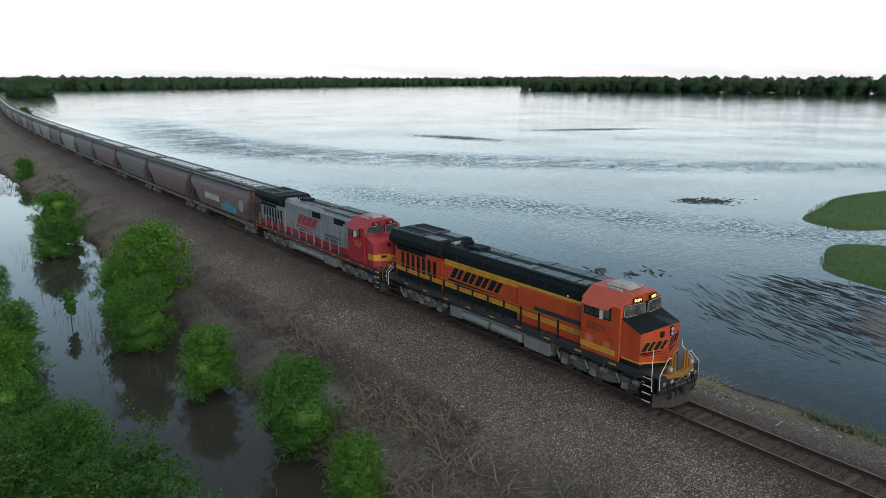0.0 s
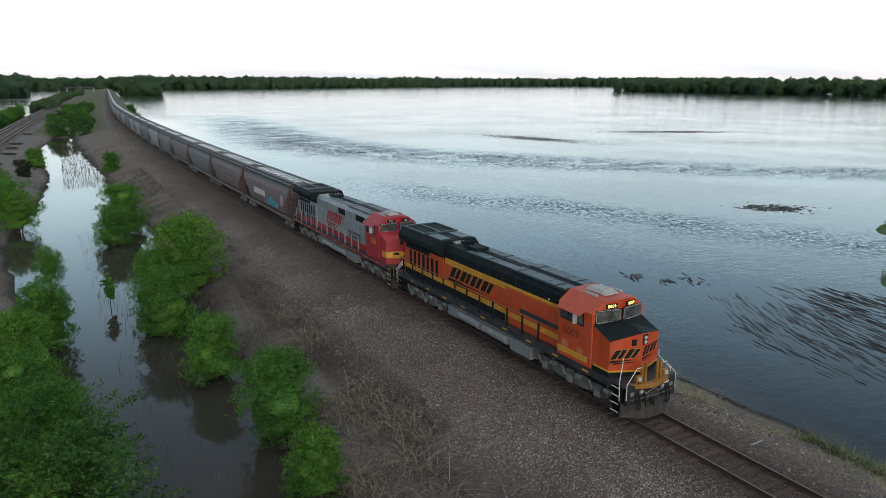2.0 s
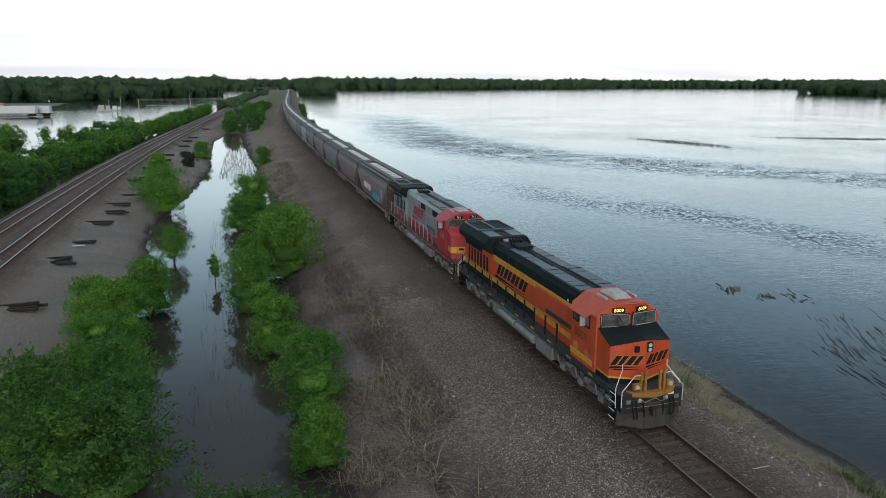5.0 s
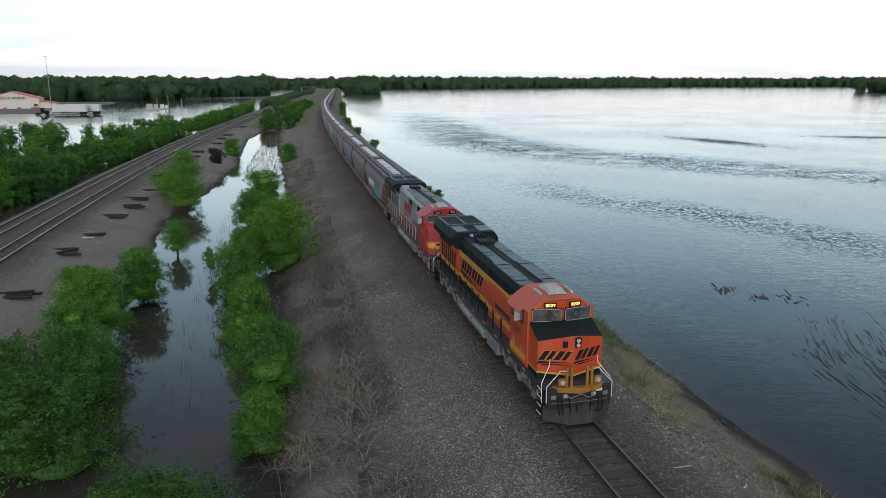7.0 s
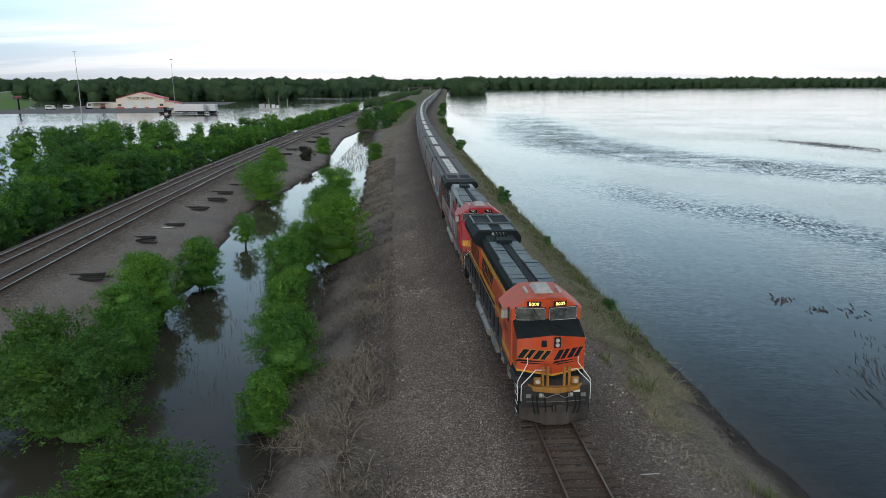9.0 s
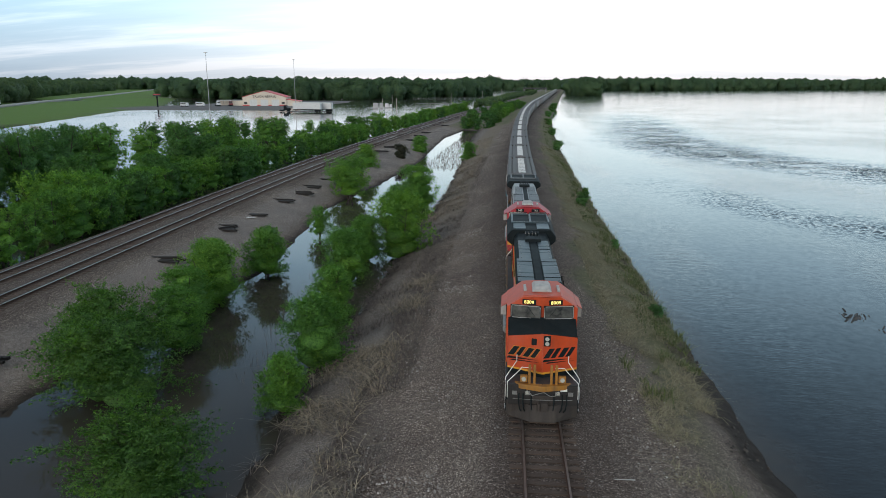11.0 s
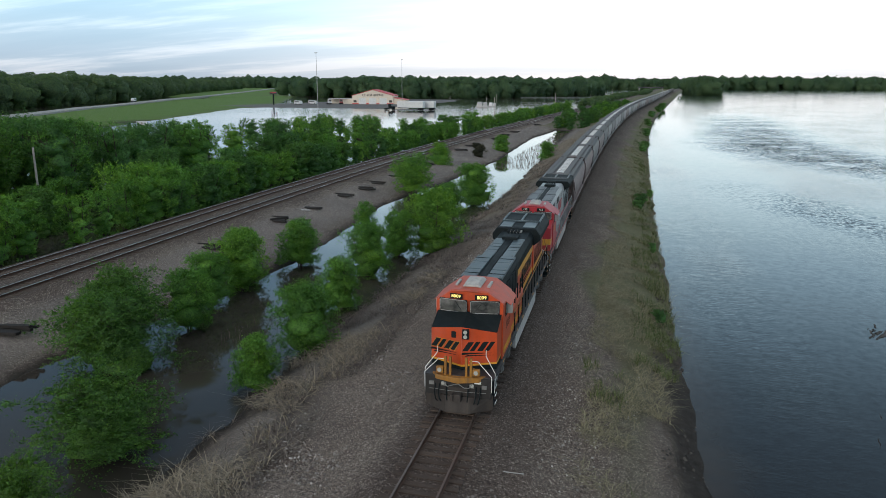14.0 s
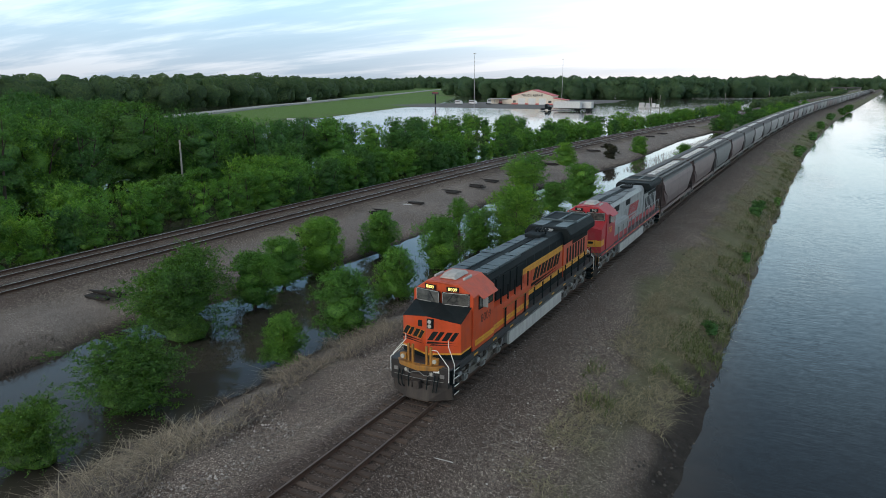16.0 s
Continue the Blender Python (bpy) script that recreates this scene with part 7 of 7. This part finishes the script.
def drowned_field():
    """Ploughed ridges that just break the surface: long thin crests in curving parallel rows."""
    r_ = random.Random(91)
    ring = [(25.5, 18.5), (31.5, 17.5), (36.5, 12.0), (38.5, 4.0), (40, -6), (33, -10), (21, -9), (18, -2), (18.2, 5.5), (19.8, 10.2), (23.5, 13.5)]
    V, F = [], []
    while len(F) < 15000:
        x, y = r_.uniform(17, 40), r_.uniform(-10, 18.5)
        if not inside(x, y, ring):
            continue
        deep = noise.noise((x * 0.16, y * 0.16, 4.0)) + 0.5 * noise.noise((x * 0.6, y * 0.6, 1.0))
        rim = min(1.0, max(0.0, (18.0 - y) / 7.0)) * min(1.0, max(0.2, (x - 17.5) / 4.5))
        if deep + 0.9 * rim - 0.45 < r_.random() * 0.9 - 0.35:
            continue
        way = math.radians(-106 - 16 * math.exp(-((x - 25) / 4.5) ** 2) * max(0.0, min(1.0, (y - 4) / 6)) + 5 * noise.noise((x * 0.1, y * 0.1, 9)) + r_.uniform(-3, 3))
        ux, uy = math.cos(way), math.sin(way)
        # keep to the plough lines
        across = -x * uy + y * ux
        shift = round(across / 0.42) * 0.42 - across + r_.gauss(0, 0.05)
        x, y = x - uy * shift, y + ux * shift
        l, w, h = r_.uniform(0.25, 0.7) + 1.1 * r_.random() ** 3, r_.uniform(0.018, 0.050), r_.uniform(0.010, 0.040)
        m, k = len(V), 5
        for q in range(k + 1):
            t = q / k * 2 - 1
            sway = 0.05 * math.sin(3 * t + x)
            wide = w * (1 - t * t) + 0.008
            cx, cy = x + ux * l * t - uy * sway, y + uy * l * t + ux * sway
            V += [(cx + uy * wide, cy - ux * wide, -0.02), (cx, cy, h * (1 - 0.7 * t * t) + 0.003), (cx - uy * wide, cy + ux * wide, -0.02)]
        for q in range(k):
            a = m + q * 3
            F += [(a, a + 1, a + 4, a + 3), (a + 1, a + 2, a + 5, a + 4)]
    me = bpy.data.meshes.new("drowned_furrows")
    me.from_pydata(V, [], F)
    me.materials.append(M_DRIFT)
    ob = tagged(new("drowned_furrows", me), "dark ploughed ridges of a drowned field breaking the water", "furrows", kind="stuff")
    ob.matrix_world = pose(0, 0, WATER_Z)


drowned_field()
# the mud that the field silts up into
MUD = Geo()
rings = []
for k, h in ((1.0, -0.05), (0.8, 0.004), (0.45, 0.018), (0.1, 0.03)):
    rings.append([((30.5 + 7.0 * k * (1 + 0.35 * noise.noise((math.cos(6.283 * i / 48) * 1.6, math.sin(6.283 * i / 48) * 1.6, 6))) * math.cos(6.283 * i / 48)), -1.0 + 6.0 * k * (1 + 0.35 * noise.noise((math.sin(6.283 * i / 48) * 1.7, math.cos(6.283 * i / 48) * 1.7, 2))) * math.sin(6.283 * i / 48), h) for i in range(48)])
MUD.loft(rings)
M_MUD = paint("wet_field_mud", (0.082, 0.068, 0.062), 0.45, 0, 0.4, (0.05, 0.042, 0.038), 0.8, streak=False)
mud = tagged(new("mud_shoal", MUD.mesh("mud_shoal", M_MUD, True)), "brown wet mud shoal of the drowned field", "mud", kind="structure")
mud.matrix_world = pose(0, 0, WATER_Z)


# ---- sleepers and old timbers ----
def tie_mesh(seed):
    r_ = random.Random(seed)
    g = Geo()
    j = lambda a: a + r_.uniform(-0.012, 0.012)
    g.add([(j(-1.3), j(-0.115), -0.18), (j(1.3), j(-0.115), -0.18), (j(1.3), j(0.115), -0.18), (j(-1.3), j(0.115), -0.18), (j(-1.3), j(-0.11), 0), (j(1.3), j(-0.11), 0), (j(1.3), j(0.11), 0), (j(-1.3), j(0.11), 0)],
          [(0, 3, 2, 1), (4, 5, 6, 7), (0, 1, 5, 4), (1, 2, 6, 5), (2, 3, 7, 6), (3, 0, 4, 7)])
    return g.mesh("sleeper", M_TIE)


TIES = [tie_mesh(s) for s in range(5)]
rt = random.Random(8)
for i in range(270):
    y = -34 + i * 0.52
    o = new("sleeper", TIES[rt.randrange(5)])
    o.parent = TRACK
    o.matrix_local = pose(float(main_x(y)) + rt.uniform(-0.06, 0.06), y + rt.uniform(-0.03, 0.03), -0.172 + rt.uniform(-0.015, 0.01), 0, 0, rt.uniform(-1.2, 1.2))


def tie_row(fn, z, y0, y1, parent, step=0.52):
    g = Geo()
    r_ = random.Random(3)
    y = y0
    while y < y1:
        x = float(fn(y)) + r_.uniform(-0.07, 0.07)
        g.cbox((x, y, z - 0.172 - 0.09 + r_.uniform(-0.015, 0.01)), (2.6, 0.225, 0.18))
        y += step
    o = part("sleepers", g, M_TIE, parent, "row of brown wooden sleepers")
    tagged(o, kind="stuff")


tie_row(main_x, 0, 106.5, 330, TRACK)
tie_row(left_x, LEFT_Z, -30, 330, TRACK_B)
tie_row(lambda y: left_x(y) - 4.12, LEFT_Z, -30, 330, TRACK_C)


def timber_pile(x, y, n, turn, seed, l=4.1, loose=5):
    r_ = random.Random(seed)
    ob = thing("timber_pile", "flat pile of black tarred timbers dumped beside the track", "timber pile", "timber piles beside the double line")
    for k in range(n):
        g = Geo().cbox((0, 0, 0), (l * r_.uniform(0.8, 1.1), 0.24, 0.18))
        t = part("timber", g, M_DARKWOOD, ob)
        t.matrix_local = pose(r_.uniform(-0.3, 0.3), (k - n / 2) * 0.26 + r_.uniform(-0.03, 0.03), 0.09 + (0.16 if k % 4 == 3 else 0), 0, r_.uniform(-2, 2), r_.uniform(-loose, loose))
    z = float(ground_height(np.array([x]), np.array([y]))[0][0])
    ob.matrix_world = pose(x, y, z + 0.02, 0, 0, turn)


PILES = [(-31.6, 6.6, 6, 4), (-31.7, 30.0, 5, -3), (-31.5, 44.2, 9, 20), (-31.6, 52.3, 3, 3), (-31.4, 62.7, 5, 0), (-30.9, 69.8, 5, -4), (-31.2, 75.6, 5, 2), (-30.7, 84.4, 3, 0), (-31.4, 98.0, 7, 14), (-30.4, 102.1, 5, 0), (-31.1, 114.8, 5, 3), (-30.0, 130.1, 5, 0), (-30.0, 140.4, 6, 0), (-28.2, 165.3, 4, 0), (-27.7, 179.3, 5, 4), (-27.0, 192.0, 4, 0), (-24.6, 230.4, 4, 0)]
for i, (x, y, n, turn) in enumerate(PILES):
    timber_pile(x, y, n, turn, 300 + i, 4.1 if n < 9 else 2.6, 5 if n < 9 else 50)
PB = thing("paper_scrap", "pale scrap of board lying beside the timbers", "litter")
part("board", Geo().cbox((0, 0, 0.03), (1.3, 0.3, 0.04)), M_PALE, PB)
PB.matrix_world = pose(-31.0, 50.6, -1.72, 0, 0, 6)
ST = thing("stick", "pale dry stick lying on the ballast", "stick")
part("branch", Geo().tube([(-0.75, -0.12, 0.03), (0.0, 0.05, 0.05), (0.75, 0.10, 0.03)], 0.02, 6), M_GREYPALE, ST)
ST.matrix_world = pose(2.5, -4.4, float(ground_height(np.array([2.5]), np.array([-4.4]))[0][0]))
